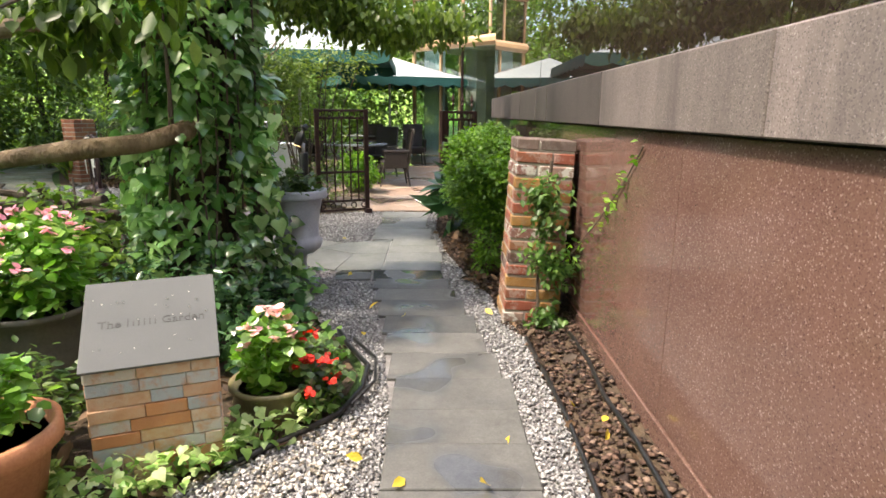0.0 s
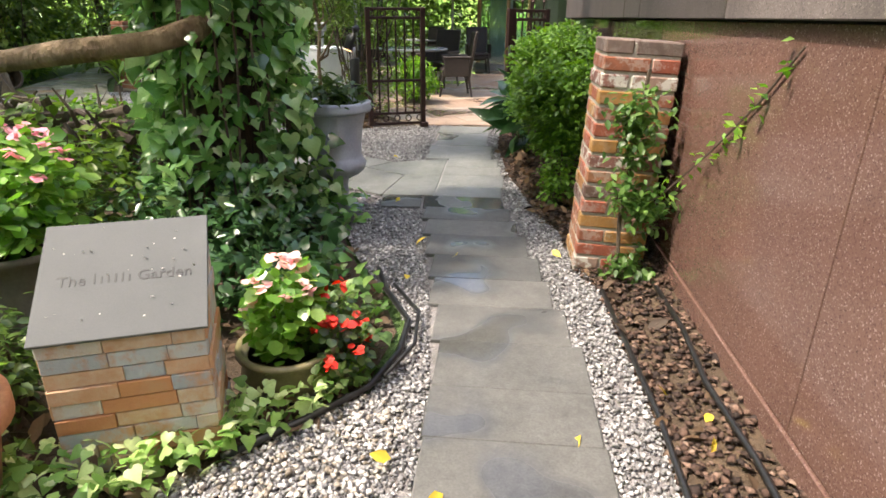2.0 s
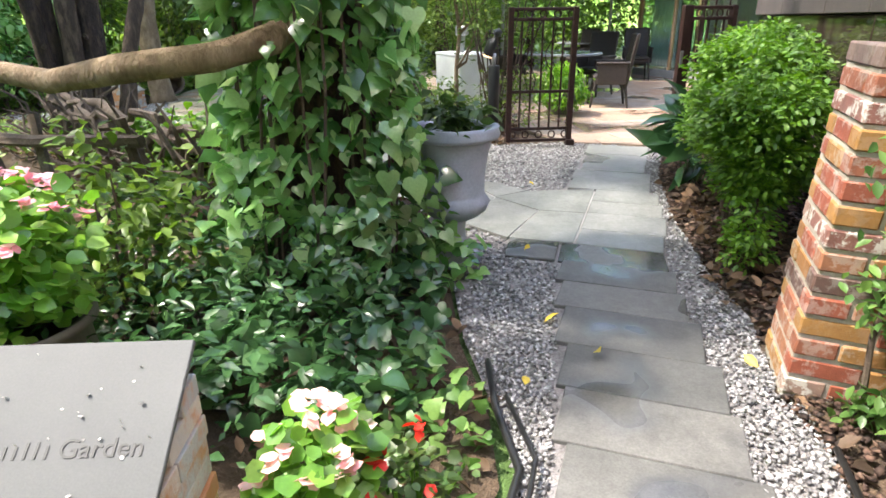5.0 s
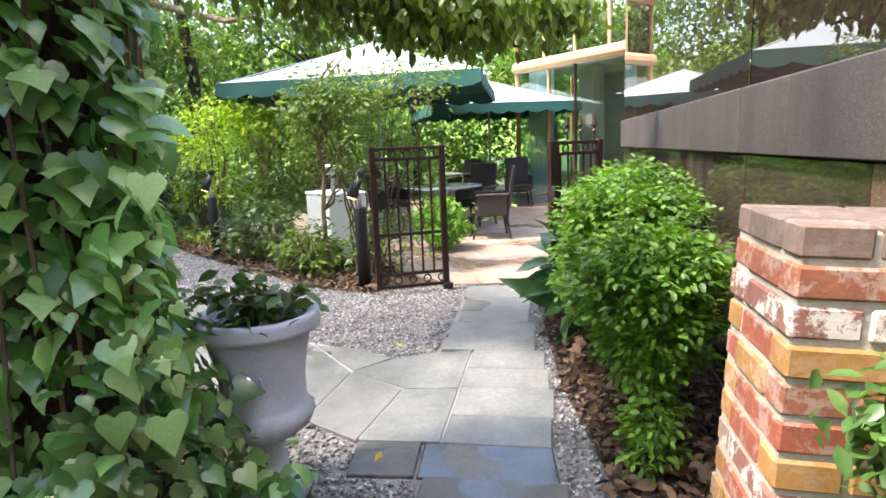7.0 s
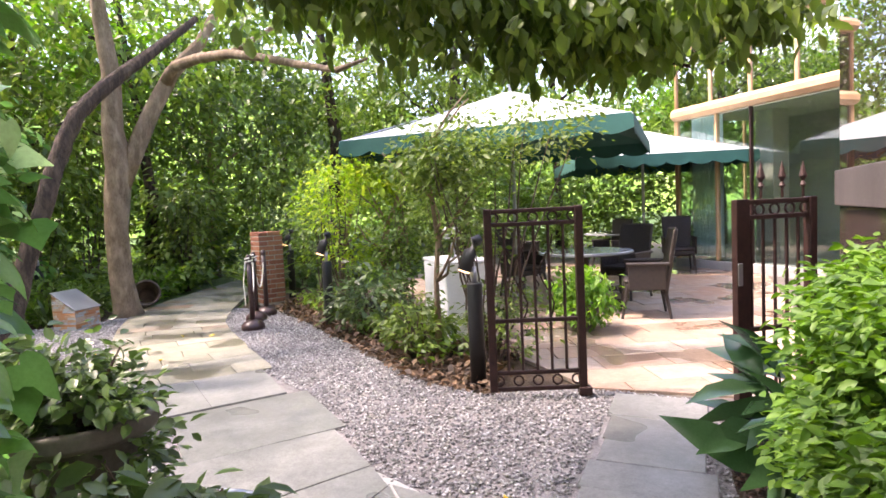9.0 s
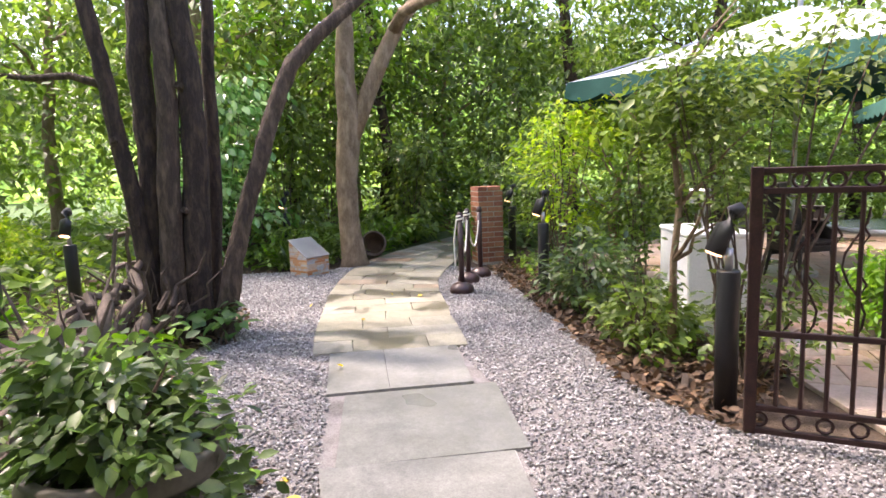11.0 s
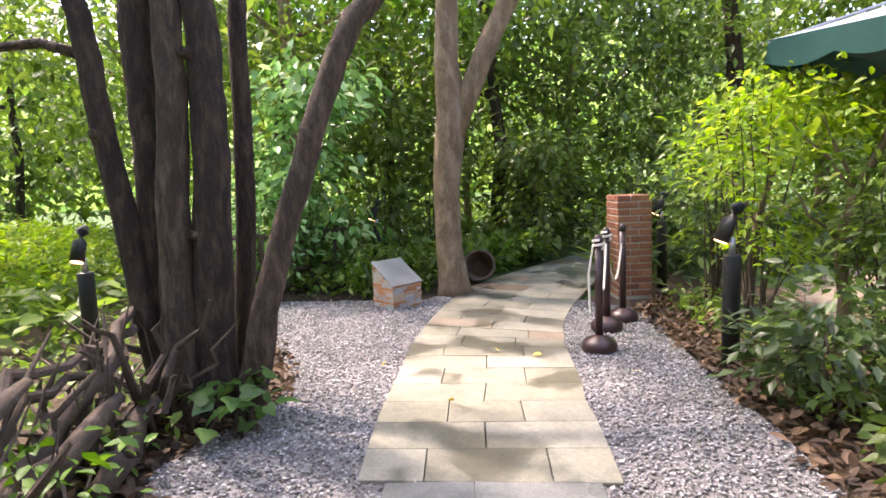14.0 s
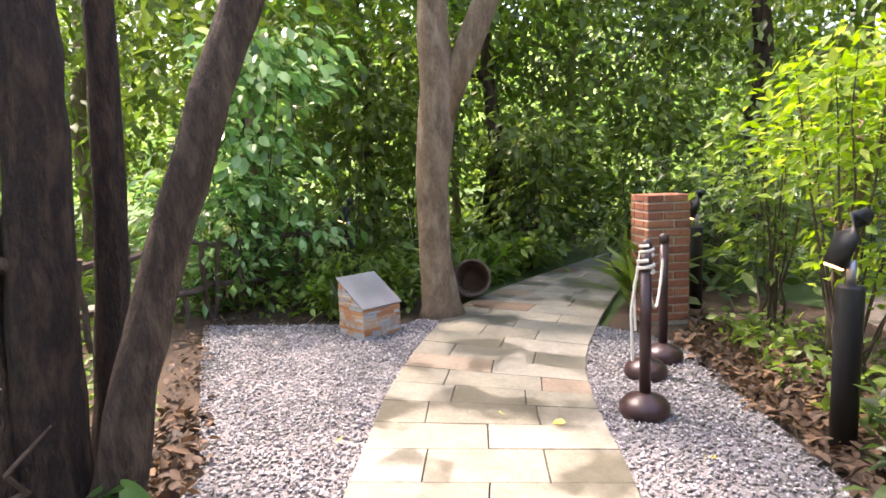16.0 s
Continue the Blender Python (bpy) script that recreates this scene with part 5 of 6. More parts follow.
leaves("foliage", np.vstack([clump_pts((0.02, -0.04, 0.78), (0.16, 0.06, 0.22), 40, 11, 0.04, 0.2), clump_pts((0.08, -0.04, 0.45), (0.2, 0.06, 0.16), 34, 11, 0.04, 0.2), clump_pts((0.05, -0.05, 0.1), (0.1, 0.06, 0.1), 14, 10, 0.03, 0.2)]), (0.032, 0.062), L_VINE, climber, OVAL, 0.5)
f = N.uniform(0, 1, 60)
leaves("tendril_foliage", np.column_stack([np.minimum(0.14 + 0.2 * f, 0.225) + N.normal(0, 0.006, 60), -0.08 - 0.92 * f + N.normal(0, 0.03, 60), 0.46 + 0.72 * f + N.normal(0, 0.025, 60)]), (0.03, 0.055), L_BRIGHT, climber, BLADE, 0.3)

# ---- planting beds left of the walkway ----
def groundcover(name, poly, density, zr, size, material, label, shape=IVY, droop=0.3, category="ground cover"):
    p = scatter(poly, density)
    p[:, 2] = N.uniform(zr[0], zr[1], len(p))
    return tagged(leaves(name, p, size, material, None, shape, droop, kind="stuff"), label, category)


BED_L = [(-0.38, 3.45), (-0.62, 3.87), (-0.8, 4.3), (-1.05, 4.9), (-1.5, 5.7), (-2.2, 5.85), (-3.2, 6.0), (-4.87, 6.35), (-5.4, 5.6), (-3.0, 3.5), (-2.4, 1.4), (-1.0, 1.6), (-0.66, 2.2), (-0.3, 2.62), (-0.25, 3.1)]
sheet("planting_bed", BED_L, -0.03, M_SOIL, "dark soil bed under ivy and flowers", "bed")
sheet("planting_bed_terrace", [(-0.75, 8.28), (-1.5, 7.9), (-2.04, 8.05), (-2.6, 8.45), (-3.52, 9.18), (-4.87, 10.15), (-5.98, 10.9), (-6.6, 10.85), (-8.2, 13.4), (-5.6, 13.05)], -0.034, M_SOIL, "dark leaf-strewn soil bed beside the terrace", "bed")
sheet("planting_bed_tree", [(-4.6, 6.1), (-5.1, 6.42), (-5.36, 6.8), (-5.66, 7.25), (-6.1, 7.45), (-6.8, 7.57), (-8.5, 7.92), (-9.0, 8.1), (-8.4, 8.95), (-7.9, 9.6), (-8.3, 10.4), (-8.8, 11.2), (-11, 11.2), (-11, 6), (-7, 4.6), (-5.2, 5.4)], -0.036, M_SOIL, "dark soil with leaf litter round the trees", "bed")
# The shade under the tree is put into this ivy's leaf colour.
groundcover("ivy_ground_cover", [(-0.5, 3.3), (-0.66, 3.87), (-0.82, 4.2), (-1.2, 4.6), (-2.2, 4.6), (-2.0, 3.2), (-0.8, 2.9)], 420, (0.02, 0.26), (0.05, 0.1), L_CASTSHADE, "glossy ivy covering the ground under the tree, shade put into its colour")
groundcover("low_greenery", [(-0.33, 2.6), (-0.24, 2.88), (-0.26, 3.15), (-0.42, 3.45), (-0.75, 3.6), (-0.75, 3.0), (-0.45, 2.85)], 520, (0.0, 0.16), (0.035, 0.07), L_VINE, "small ivy leaves creeping to the bed edging", IVY)
groundcover("ivy_ground_cover", [(-0.7, 4.4), (-0.72, 4.62), (-0.95, 4.95), (-1.3, 5.0), (-1.2, 4.3)], 420, (0.02, 0.22), (0.05, 0.1), L_IVY, "dark ivy trailing round the urn foot")
groundcover("variegated_ivy", [(-0.42, 2.42), (-0.3, 2.6), (-0.5, 2.75), (-0.75, 2.45), (-0.9, 2.2), (-1.6, 2.1), (-1.6, 1.75), (-1.0, 1.85), (-0.66, 2.15)], 1900, (0.0, 0.12), (0.025, 0.055), L_VARIEG, "trailing variegated ivy at the foot of the plinth")
# Leaf colour darkened to hold the shade behind the pots.
groundcover("leafy_undergrowth", [(-0.9, 2.8), (-0.7, 3.6), (-1.2, 3.9), (-2.6, 4.2), (-3.0, 3.0), (-2.2, 2.6)], 900, (0.05, 0.55), (0.03, 0.07), L_CASTSHADE, "dense green undergrowth behind the flower pots, shade put into its colour", BLADE)
p = scatter([(0.45, 4.5), (0.95, 4.5), (0.95, 6.6), (0.3, 6.6), (0.35, 5.6)], 420)
p[:, 2] = N.uniform(0.0, 0.06, len(p))
tagged(leaves("fallen_leaves", p, (0.05, 0.1), M_DRYLEAF, None, OVAL, 0.0, kind="stuff"), "thick drift of brown leaves under the shrub", "leaf litter")
for poly, d in ((BED_L, 110), ([(-0.3, 2.5), (-0.66, 2.1), (-1.5, 1.7), (-1.5, 2.2), (-0.9, 2.3)], 50), ([(-2.04, 8.06), (-2.6, 8.45), (-3.52, 9.18), (-4.87, 10.15), (-5.98, 10.92), (-6.3, 11.8), (-3.0, 10.7), (-1.5, 9.3), (-1.4, 7.95)], 620), ([(-4.7, 6.15), (-5.1, 6.3), (-5.36, 6.72), (-5.66, 7.18), (-6.1, 7.38), (-6.9, 7.5), (-6.9, 6.2), (-5.6, 5.8)], 520), (BEDR, 60)):
    p = scatter(poly, d)
    p[:, 2] = N.uniform(0.0, 0.02, len(p))
    tagged(leaves("fallen_leaves", p, (0.05, 0.1), M_DRYLEAF, None, OVAL, 0.0, kind="stuff"), "dry brown fallen leaves on the soil", "leaf litter")
yl = np.array([(0.47, 2.42, 0.02), (-0.12, 2.25, 0.02), (0.78, 2.72, 0.03), (0.88, 2.5, 0.04), (0.05, 2.13, 0.015), (0.35, 2.1, 0.015), (0.63, 2.0, 0.015), (0.85, 2.35, 0.04), (-0.3, 4.1, 0.0), (-0.28, 3.6, 0), (0.5, 4.05, 0.02), (-0.05, 3.9, 0.02),
               (-0.55, 5.0, 0.02), (-2.6, 5.95, 0), (-2.75, 6.0, 0), (-5.9, 8.0, 0), (-5.6, 8.9, 0.02), (-7.0, 8.6, 0), (-4.6, 9.4, 0), (-0.85, 6.5, 0), (-4.95, 8.0, 0.02), (-5.3, 9.1, 0.02), (-3.9, 7.1, 0.01)])
for q in yl:
    tagged(leaves("yellow_leaf", q[None], (0.06, 0.09), M_YELLOW, None, OVAL, 0.0), "yellow fallen leaf lying on the ground", "leaf", "yellow leaves")

shrub("shrub", pose(-3.15, 5.4, 0), [((0, 0, 0.34), (0.75, 0.38, 0.3), 260, 9, 0.05), ((0.5, 0.02, 0.3), (0.4, 0.3, 0.27), 120, 9, 0.05)], (0.035, 0.07), L_AZALEA, "low bright green ground shrub before driftwood fence", 8, IVY)
shrub("shrub", pose(-2.5, 4.95, 0), [((0, 0, 0.35), (0.5, 0.35, 0.3), 70, 9, 0.06)], (0.05, 0.1), L_MID, "leafy green shrub behind the urn", 8, OVAL)

shrub("shrub", pose(-5.32, 6.8, 0), [((0, 0, 0.2), (0.24, 0.26, 0.18), 14, 3, 0.05)], (0.08, 0.14), L_VINE, "young ivy at the foot of the dark trunks", 6, IVY)
shrub("shrub", pose(-4.6, 5.9, 0), [((0, 0, 0.3), (0.6, 0.3, 0.25), 30, 5, 0.06)], (0.06, 0.11), L_AZALEA, "bright leaves growing through the driftwood", 8, OVAL)
groundcover("low_greenery", [(-2.2, 8.35), (-3.5, 9.5), (-4.8, 10.5), (-5.9, 11.3), (-6.0, 12.2), (-4.2, 11.3), (-2.6, 10.2), (-1.6, 9.0)], 260, (0.02, 0.22), (0.05, 0.11), L_MID, "low green seedlings in the leaf litter", OVAL)
groundcover("low_greenery", [(-5.0, 6.2), (-5.8, 6.8), (-6.6, 7.25), (-8.4, 7.2), (-9.4, 7.9), (-10.4, 7.5), (-8, 5.4), (-5.6, 5.7)], 150, (0.02, 0.25), (0.05, 0.12), L_MID, "low green seedlings round the dark trunks", OVAL)
shrub("shrub", pose(-1.42, 2.32, 0), [((0, 0, 0.24), (0.16, 0.16, 0.2), 60, 9, 0.035)], (0.035, 0.06), L_DARK, "small dark green plant between pots and plinth", 6, OVAL)
shrub("shrub", pose(-1.95, 2.35, 0), [((0, 0, 0.36), (0.3, 0.26, 0.3), 120, 9, 0.05)], (0.025, 0.05), L_MID, "feathery green herb bush behind the terracotta pot", 8)
shrub("shrub", pose(-2.2, 3.0, 0), [((0, 0, 0.4), (0.36, 0.3, 0.36), 110, 9, 0.06)], (0.04, 0.08), L_DARK, "leafy dark bush behind the flower pots", 8, OVAL)
shrub("shrub", pose(-1.95, 3.45, 0), [((0, 0, 0.5), (0.36, 0.26, 0.4), 110, 9, 0.06)], (0.04, 0.08), L_MID, "leafy bush before the driftwood fence", 8, OVAL)
groundcover("low_greenery", [(-1.3, 1.6), (-1.3, 2.9), (-2.8, 3.2), (-2.9, 1.4)], 330, (0.0, 0.2), (0.04, 0.08), L_MID, "low mixed greenery round the pots", OVAL)
groundcover("low_greenery", [(-8.45, 8.9), (-8.15, 9.7), (-8.7, 10.9), (-10.6, 10.9), (-10.6, 7.6), (-9.45, 8.2)], 230, (0.02, 0.3), (0.06, 0.13), L_MID, "low green plants behind the stone plinth", OVAL)
groundcover("fallen_leaf_edge", [(-5.1, 6.35), (-5.35, 6.74), (-5.65, 7.2), (-6.1, 7.4), (-6.8, 7.52), (-8.5, 7.86), (-9.1, 8.0), (-8.4, 8.85), (-8.6, 9.0), (-9.5, 8.1), (-8.6, 7.6), (-6.9, 7.25), (-5.9, 7.0), (-5.3, 6.3)], 220, (-0.01, 0.02), (0.04, 0.08), M_DRYLEAF, "dry leaves along the edge of the gravel", OVAL, 0.0, "leaf litter")
# ---- driftwood fence ----
fence = thing("driftwood_fence", pose(0, 0, 0), "rustic fence of tangled weathered branches", "fence")
FP = [(-2.3, 4.75), (-3.1, 5.05), (-3.9, 5.35), (-4.7, 5.65), (-5.4, 6.05), (-5.85, 6.45)]
for x, y in FP:
    part("post", tube(bmesh.new(), bent((x, y, -0.05), (x + R.uniform(-.1, .1), y, R.uniform(0.35, 0.6)), 3, 0.03, R), [0.05, 0.045, 0.04, 0.035], 8, wob=0.15), M_TWIG, fence)
for (x0, y0), (x1, y1) in zip(FP, FP[1:]):
    for zz in (0.18, 0.5, 0.62):
        part("rail", tube(bmesh.new(), bent((x0 - .1, y0, zz + R.uniform(-.08, .08)), (x1 - .1, y1, zz + R.uniform(-.1, .1)), 5, 0.05, R), [0.032, 0.03, 0.03, 0.026, 0.024, 0.02], 7, wob=0.15), M_TWIG, fence)
    for _ in range(26):
        q = R.random()
        bx, by = x0 + (x1 - x0) * q, y0 + (y1 - y0) * q
        part("branch", tube(bmesh.new(), bent((bx, by, -0.02), (bx + R.uniform(-.8, .8), by + R.uniform(-.4, .4), R.uniform(0.15, 0.85)), 5, 0.07, R), (lambda k: [0.034 * k, 0.03 * k, 0.026 * k, 0.022 * k, 0.016 * k, 0.008 * k])(R.choice((0.35, 0.5, 0.8, 1.0))), 6, wob=0.15), M_TWIG, fence)
for x0, y0, z0, x1, y1, z1, r in ((-3.0, 5.15, 0.3, -4.9, 5.85, 0.62, 0.06), (-3.9, 5.45, 0.05, -5.3, 6.2, 0.35, 0.07), (-4.4, 5.6, 0.1, -5.9, 6.4, 0.75, 0.05), (-4.9, 6.05, 0.02, -5.8, 6.6, 0.2, 0.06), (-2.4, 4.9, 0.5, -4.2, 5.5, 0.35, 0.045)):
    part("log", tube(bmesh.new(), bent((x0, y0, z0), (x1, y1, z1), 6, 0.07, R), [r, r * 1.1, r * 0.9, r, r * 0.85, r * 0.7, r * 0.4], 9, wob=0.1), M_TWIG, fence, smooth=True)
fence2 = thing("driftwood_fence", pose(0, 0, 0), "low rustic branch fence before the woods", "fence")
for x0, y0, x1, y1 in ((-2.2, 3.9, -4.0, 3.6), (-4.0, 3.6, -6, 3.8), (-8.4, 6.7, -9.5, 8.1), (-9.5, 8.1, -10.1, 9.9)):
    for zz in (0.35, 0.75):
        part("rail", tube(bmesh.new(), bent((x0, y0, zz), (x1, y1, zz + R.uniform(-.1, .1)), 6, 0.05, R), 0.032, 7, wob=0.15), M_TWIG, fence2)
    for k in range(6):
        q = k / 5
        part("post", tube(bmesh.new(), bent((x0 + (x1 - x0) * q, y0 + (y1 - y0) * q, -0.05), (x0 + (x1 - x0) * q + R.uniform(-.3, .3), y0 + (y1 - y0) * q + R.uniform(-.1, .1), 0.85), 4, 0.04, R), 0.026, 6, wob=0.15), M_TWIG, fence2)

# ---- bollard lights ----
def bollard(m, label, h=1.12):
    b = thing("bollard_light", m, label, "bollard light", "garden bollard lights")
    part("post", lathe(bmesh.new(), [(0.062, -0.05), (0.062, h * 0.7), (0.058, h * 0.71)], 20), M_BLACK, b, smooth=True)
    part("neck", lathe(bmesh.new(), [(0.022, h * 0.7), (0.022, h * 0.82)], 12), M_ALU, b, smooth=True)
    head = tube(bmesh.new(), [(-0.07, -0.03, h * 0.8), (-0.02, -0.01, h * 0.93), (0.02, 0.01, h * 1.0), (0.06, 0.03, h * 1.03)], [0.055, 0.052, 0.05, 0.03], 14)
    hd = part("head", head, M_BLACK, b, smooth=True)
    part("lens", tube(bmesh.new(), [(-0.074, -0.032, h * 0.79), (-0.071, -0.031, h * 0.797)], 0.045, 14), M_LAMP, hd)
    return b


b0 = bollard(pose(-4.34, 10.08, 0, 0, 0, 20), "black bollard garden light, lit, beside gravel")
for x, y, r in ((-1.62, 8.22, 0), (-6.6, 12.2, 30), (-7.35, 6.1, 120), (-5.9, 5.3, 100), (-9.6, 9.75, 60)):
    copy_thing(b0, pose(x, y, 0, 0, 0, r))

# ---- stanchions and rope ----
ST = [(-5.17, 9.6), (-5.58, 10.13), (-5.72, 10.5)]


def stanchion(m):
    s = thing("stanchion", m, "brown painted stanchion with domed base on gravel", "stanchion", "rope stanchions")
    part("base", lathe(bmesh.new(), [(0.14, -0.02), (0.145, 0.02), (0.14, 0.05), (0.11, 0.085), (0.05, 0.11), (0.03, 0.12)], 24), M_STANCHION, s, smooth=True)
    part("post", lathe(bmesh.new(), [(0.033, 0.1), (0.033, 0.86)], 14), M_STANCHION, s, smooth=True)
    part("cap", lathe(bmesh.new(), [(0.036, 0.86), (0.04, 0.88), (0.03, 0.92), (0.008, 0.93)], 14), M_STANCHION, s, smooth=True)
    return s


s0 = stanchion(pose(*ST[0], 0))
for x, y in ST[1:]:
    copy_thing(s0, pose(x, y, 0))
rope = thing("rope", pose(0, 0, 0), "pale cotton rope looped between stanchions", "rope")
for (x0, y0), (x1, y1) in zip(ST, ST[1:]):
    pts = [(x0 + (x1 - x0) * q, y0 + (y1 - y0) * q, 0.84 - 0.42 * 4 * q * (1 - q)) for q in np.linspace(0, 1, 12)]
    part("strand", tube(bmesh.new(), pts, 0.01, 7), M_ROPE, rope)
for x, y in ST[:2]:
    part("tail", tube(bmesh.new(), [(x - 0.03, y - 0.03, 0.84), (x - 0.06, y - 0.05, 0.6), (x - 0.05, y - 0.05, 0.3)], 0.009, 7), M_ROPE, rope)
    part("knot", tube(bmesh.new(), [(x + 0.042 * math.cos(t), y + 0.042 * math.sin(t), 0.82 + 0.006 * t) for t in np.linspace(0, 12, 24)], 0.011, 6), M_ROPE, rope)

# basket lying by the forked tree
bk = thing("basket", pose(-8.45, 10.75, 0.2, 75, 0, 50), "old woven basket lying on its side", "basket")
part("body", lathe(bmesh.new(), [(0.13, -0.2), (0.17, -0.05), (0.2, 0.15), (0.21, 0.2), (0.185, 0.2), (0.165, 0.05), (0.13, -0.15)], 24), M_BASKET, bk)
part("rim", tube(bmesh.new(), [(0.2 * math.cos(t), 0.2 * math.sin(t), 0.2) for t in np.linspace(0, 6.283, 25)], 0.018, 7), M_TWIG, bk)
pot("flower_pot", pose(-3.95, 10.35, -0.02), [(0.1, 0), (0.13, 0.3), (0.14, 0.31), (0.12, 0.31), (0.11, 0.28)], M_BLACK, "black plastic nursery pot on leaf litter")

# ---- white block with lamp ----
wb = thing("white_plinth", pose(-2.4, 9.42, 0, 0, 0, 131), "white stucco garden plinth", "plinth")
part("block", boxm(0, -0.5, -0.05, 0.85, 0.0, 0.8, 0.012), M_WHITE, wb)
part("cap", boxm(-0.01, -0.51, 0.8, 0.86, 0.01, 0.84, 0.01), M_WHITE, wb)
lamp = thing("spotlight", pose(-2.5, 9.85, 0.84), "grey garden spotlight on the white plinth", "spotlight")
part("stem", tube(bmesh.new(), [(0, 0, 0), (0.02, 0.02, 0.25)], 0.03, 10), M_ALU, lamp)
part("head", boxm(-0.08, -0.06, 0.22, 0.08, 0.06, 0.34, 0.015), M_ALU, lamp)

# ---- patio furniture ----
def wicker_chair(m):
    c = thing("wicker_chair", m, "dark woven wicker armchair on the terrace", "chair", "wicker chairs round the table")
    part("seat", boxm(-0.24, -0.24, 0.4, 0.24, 0.24, 0.46, 0.02), M_WICKER, c)
    bk = bmesh.new()
    box(bk, -0.245, 0.2, 0.26, 0.245, 0.25, 1.04, 0.02)
    bmesh.ops.subdivide_edges(bk, edges=[e for e in bk.edges if e.calc_length() > 0.3], cuts=5, use_grid_fill=True)
    for v in bk.verts:
        v.co.y += (v.co.z - 0.4) * 0.16 + 0.6 * (0.06 - v.co.x ** 2)
        v.co.x *= 1 + (v.co.z - 0.4) * 0.15
    part("backrest", bk, M_WICKER, c)
    for sx in (-1, 1):
        part("arm", boxm(sx * 0.27 - 0.025, -0.22, 0.62, sx * 0.27 + 0.025, 0.26, 0.66, 0.012), M_WICKER, c)
        part("side", boxm(sx * 0.27 - 0.015, -0.2, 0.34, sx * 0.27 + 0.015, 0.22, 0.63, 0.01), M_WICKER, c)
        for sy in (-1, 1):
            part("leg", tube(bmesh.new(), [(sx * 0.21, sy * 0.2, 0.42), (sx * 0.25, sy * 0.27, 0)], [0.026, 0.016], 8), M_WICKER, c)
    part("apron", boxm(-0.23, -0.23, 0.33, 0.23, 0.23, 0.4, 0.01), M_WICKER, c)
    return c


ch = wicker_chair(pose(-0.62, 11.25, 0.004, 0, 0, -80))
for x, y, r in ((-1.0, 12.6, -25), (-2.5, 12.6, 60), (-1.6, 15.4, -40), (-0.4, 15.8, 10), (-3.2, 15.2, 90)):
    copy_thing(ch, pose(x, y, 0.004, 0, 0, r))


def table(m, label):
    t = thing("terrace_table", m, label, "table", "terrace tables")
    part("tabletop", lathe(bmesh.new(), [(0.6, 0.71), (0.62, 0.72), (0.62, 0.74), (0.6, 0.75)], 36), M_TABLE, t)
    part("column", lathe(bmesh.new(), [(0.05, 0.04), (0.04, 0.3), (0.05, 0.71)], 14), M_WICKER, t)
    part("foot", lathe(bmesh.new(), [(0.28, 0), (0.28, 0.02), (0.08, 0.05)], 24), M_WICKER, t)
    return t


t0 = table(pose(-1.4, 11.75, 0.004), "round dark table on the terrace")
copy_thing(t0, pose(-1.6, 16.2, 0.004))


def umbrella(m, half, z0, zt, label):
    u = thing("parasol", m, label, "parasol", "green terrace parasols")
    part("pole", lathe(bmesh.new(), [(0.03, 0.05), (0.03, zt + 0.1)], 12), M_ALU, u)
    part("base", lathe(bmesh.new(), [(0.3, 0), (0.3, 0.05), (0.1, 0.08)], 24), M_CONCRETE, u)
    c = [(-half, -half), (half, -half), (half, half), (-half, half)]
    n = 8
    v, f = [], []
    for k in range(4):
        (xa, ya), (xb, yb) = c[k], c[(k + 1) % 4]
        for i in range(n):
            for j in range(n + 1):
                q, s = j / n, (i + 1) / n
                sag = 1 - 0.1 * 4 * s * (1 - s)
                x, y = xa + (xb - xa) * q, ya + (yb - ya) * q
                v.append((x * s, y * s, zt + (z0 - zt) * s * (2 - sag) - 0.06 * 4 * q * (1 - q) * s * 0))
        off = k * n * (n + 1)
        for i in range(n - 1):
            for j in range(n):
                a0 = off + i * (n + 1) + j
                f.append((a0, a0 + 1, a0 + n + 2, a0 + n + 1))
        tip = len(v)
        v.append((0, 0, zt))
        for j in range(n):
            f.append((off + j + 1, off + j, tip))
        # shift following offsets by the apex point
        v.pop()
        f = [tuple(x if x != tip else -1 for x in q) for q in f]
    v.append((0, 0, zt))
    f = [tuple(len(v) - 1 if x == -1 else x for x in q) for q in f]
    raw("canopy", v, f, M_CANVASTOP, u)
    raw("lining", [(x * 0.995, y * 0.995, z - 0.015) for x, y, z in v], [q[::-1] for q in f], M_CANVAS, u)
    for k in range(4):
        (xa, ya), (xb, yb) = c[k], c[(k + 1) % 4]
        seg = 64
        vv, ff = [], []
        for i in range(seg + 1):
            q = i / seg
            dz = 0.17 + 0.06 * abs(math.sin(math.pi * q * 8))
            x, y = xa + (xb - xa) * q, ya + (yb - ya) * q
            vv += [(x, y, z0), (x * 1.008, y * 1.008, z0 - dz)]
        for i in range(seg):
            ff.append((2 * i, 2 * i + 1, 2 * i + 3, 2 * i + 2))
        vv2 = [(x * 0.994, y * 0.994, z) for x, y, z in vv]
        o = len(vv)
        ff += [tuple(a + o for a in q[::-1]) for q in ff]
        raw("valance", vv + vv2, ff, M_CANVAS, u)
    for k in range(4):
        part("rib", tube(bmesh.new(), [(0, 0, zt - 0.03), (c[k][0], c[k][1], z0 - 0.02)], 0.012, 6), M_ALU, u)
    return u


umbrella(pose(-2.65, 12.75, 0, 0, 0, 2), 1.92, 2.38, 3.15, "large green scalloped parasol with a pale top")
umbrella(pose(-1.1, 16.7, 0, 0, 0, 20), 1.6, 2.2, 2.8, "green scalloped parasol on the far terrace")

# ---- glass pavilion ----
pav = thing("glass_pavilion", pose(-0.46, 16.9, 0, 0, 0, -45.9), "glazed restaurant pavilion with tan rails and curtains", "building", kind="structure")
LN = 7.2
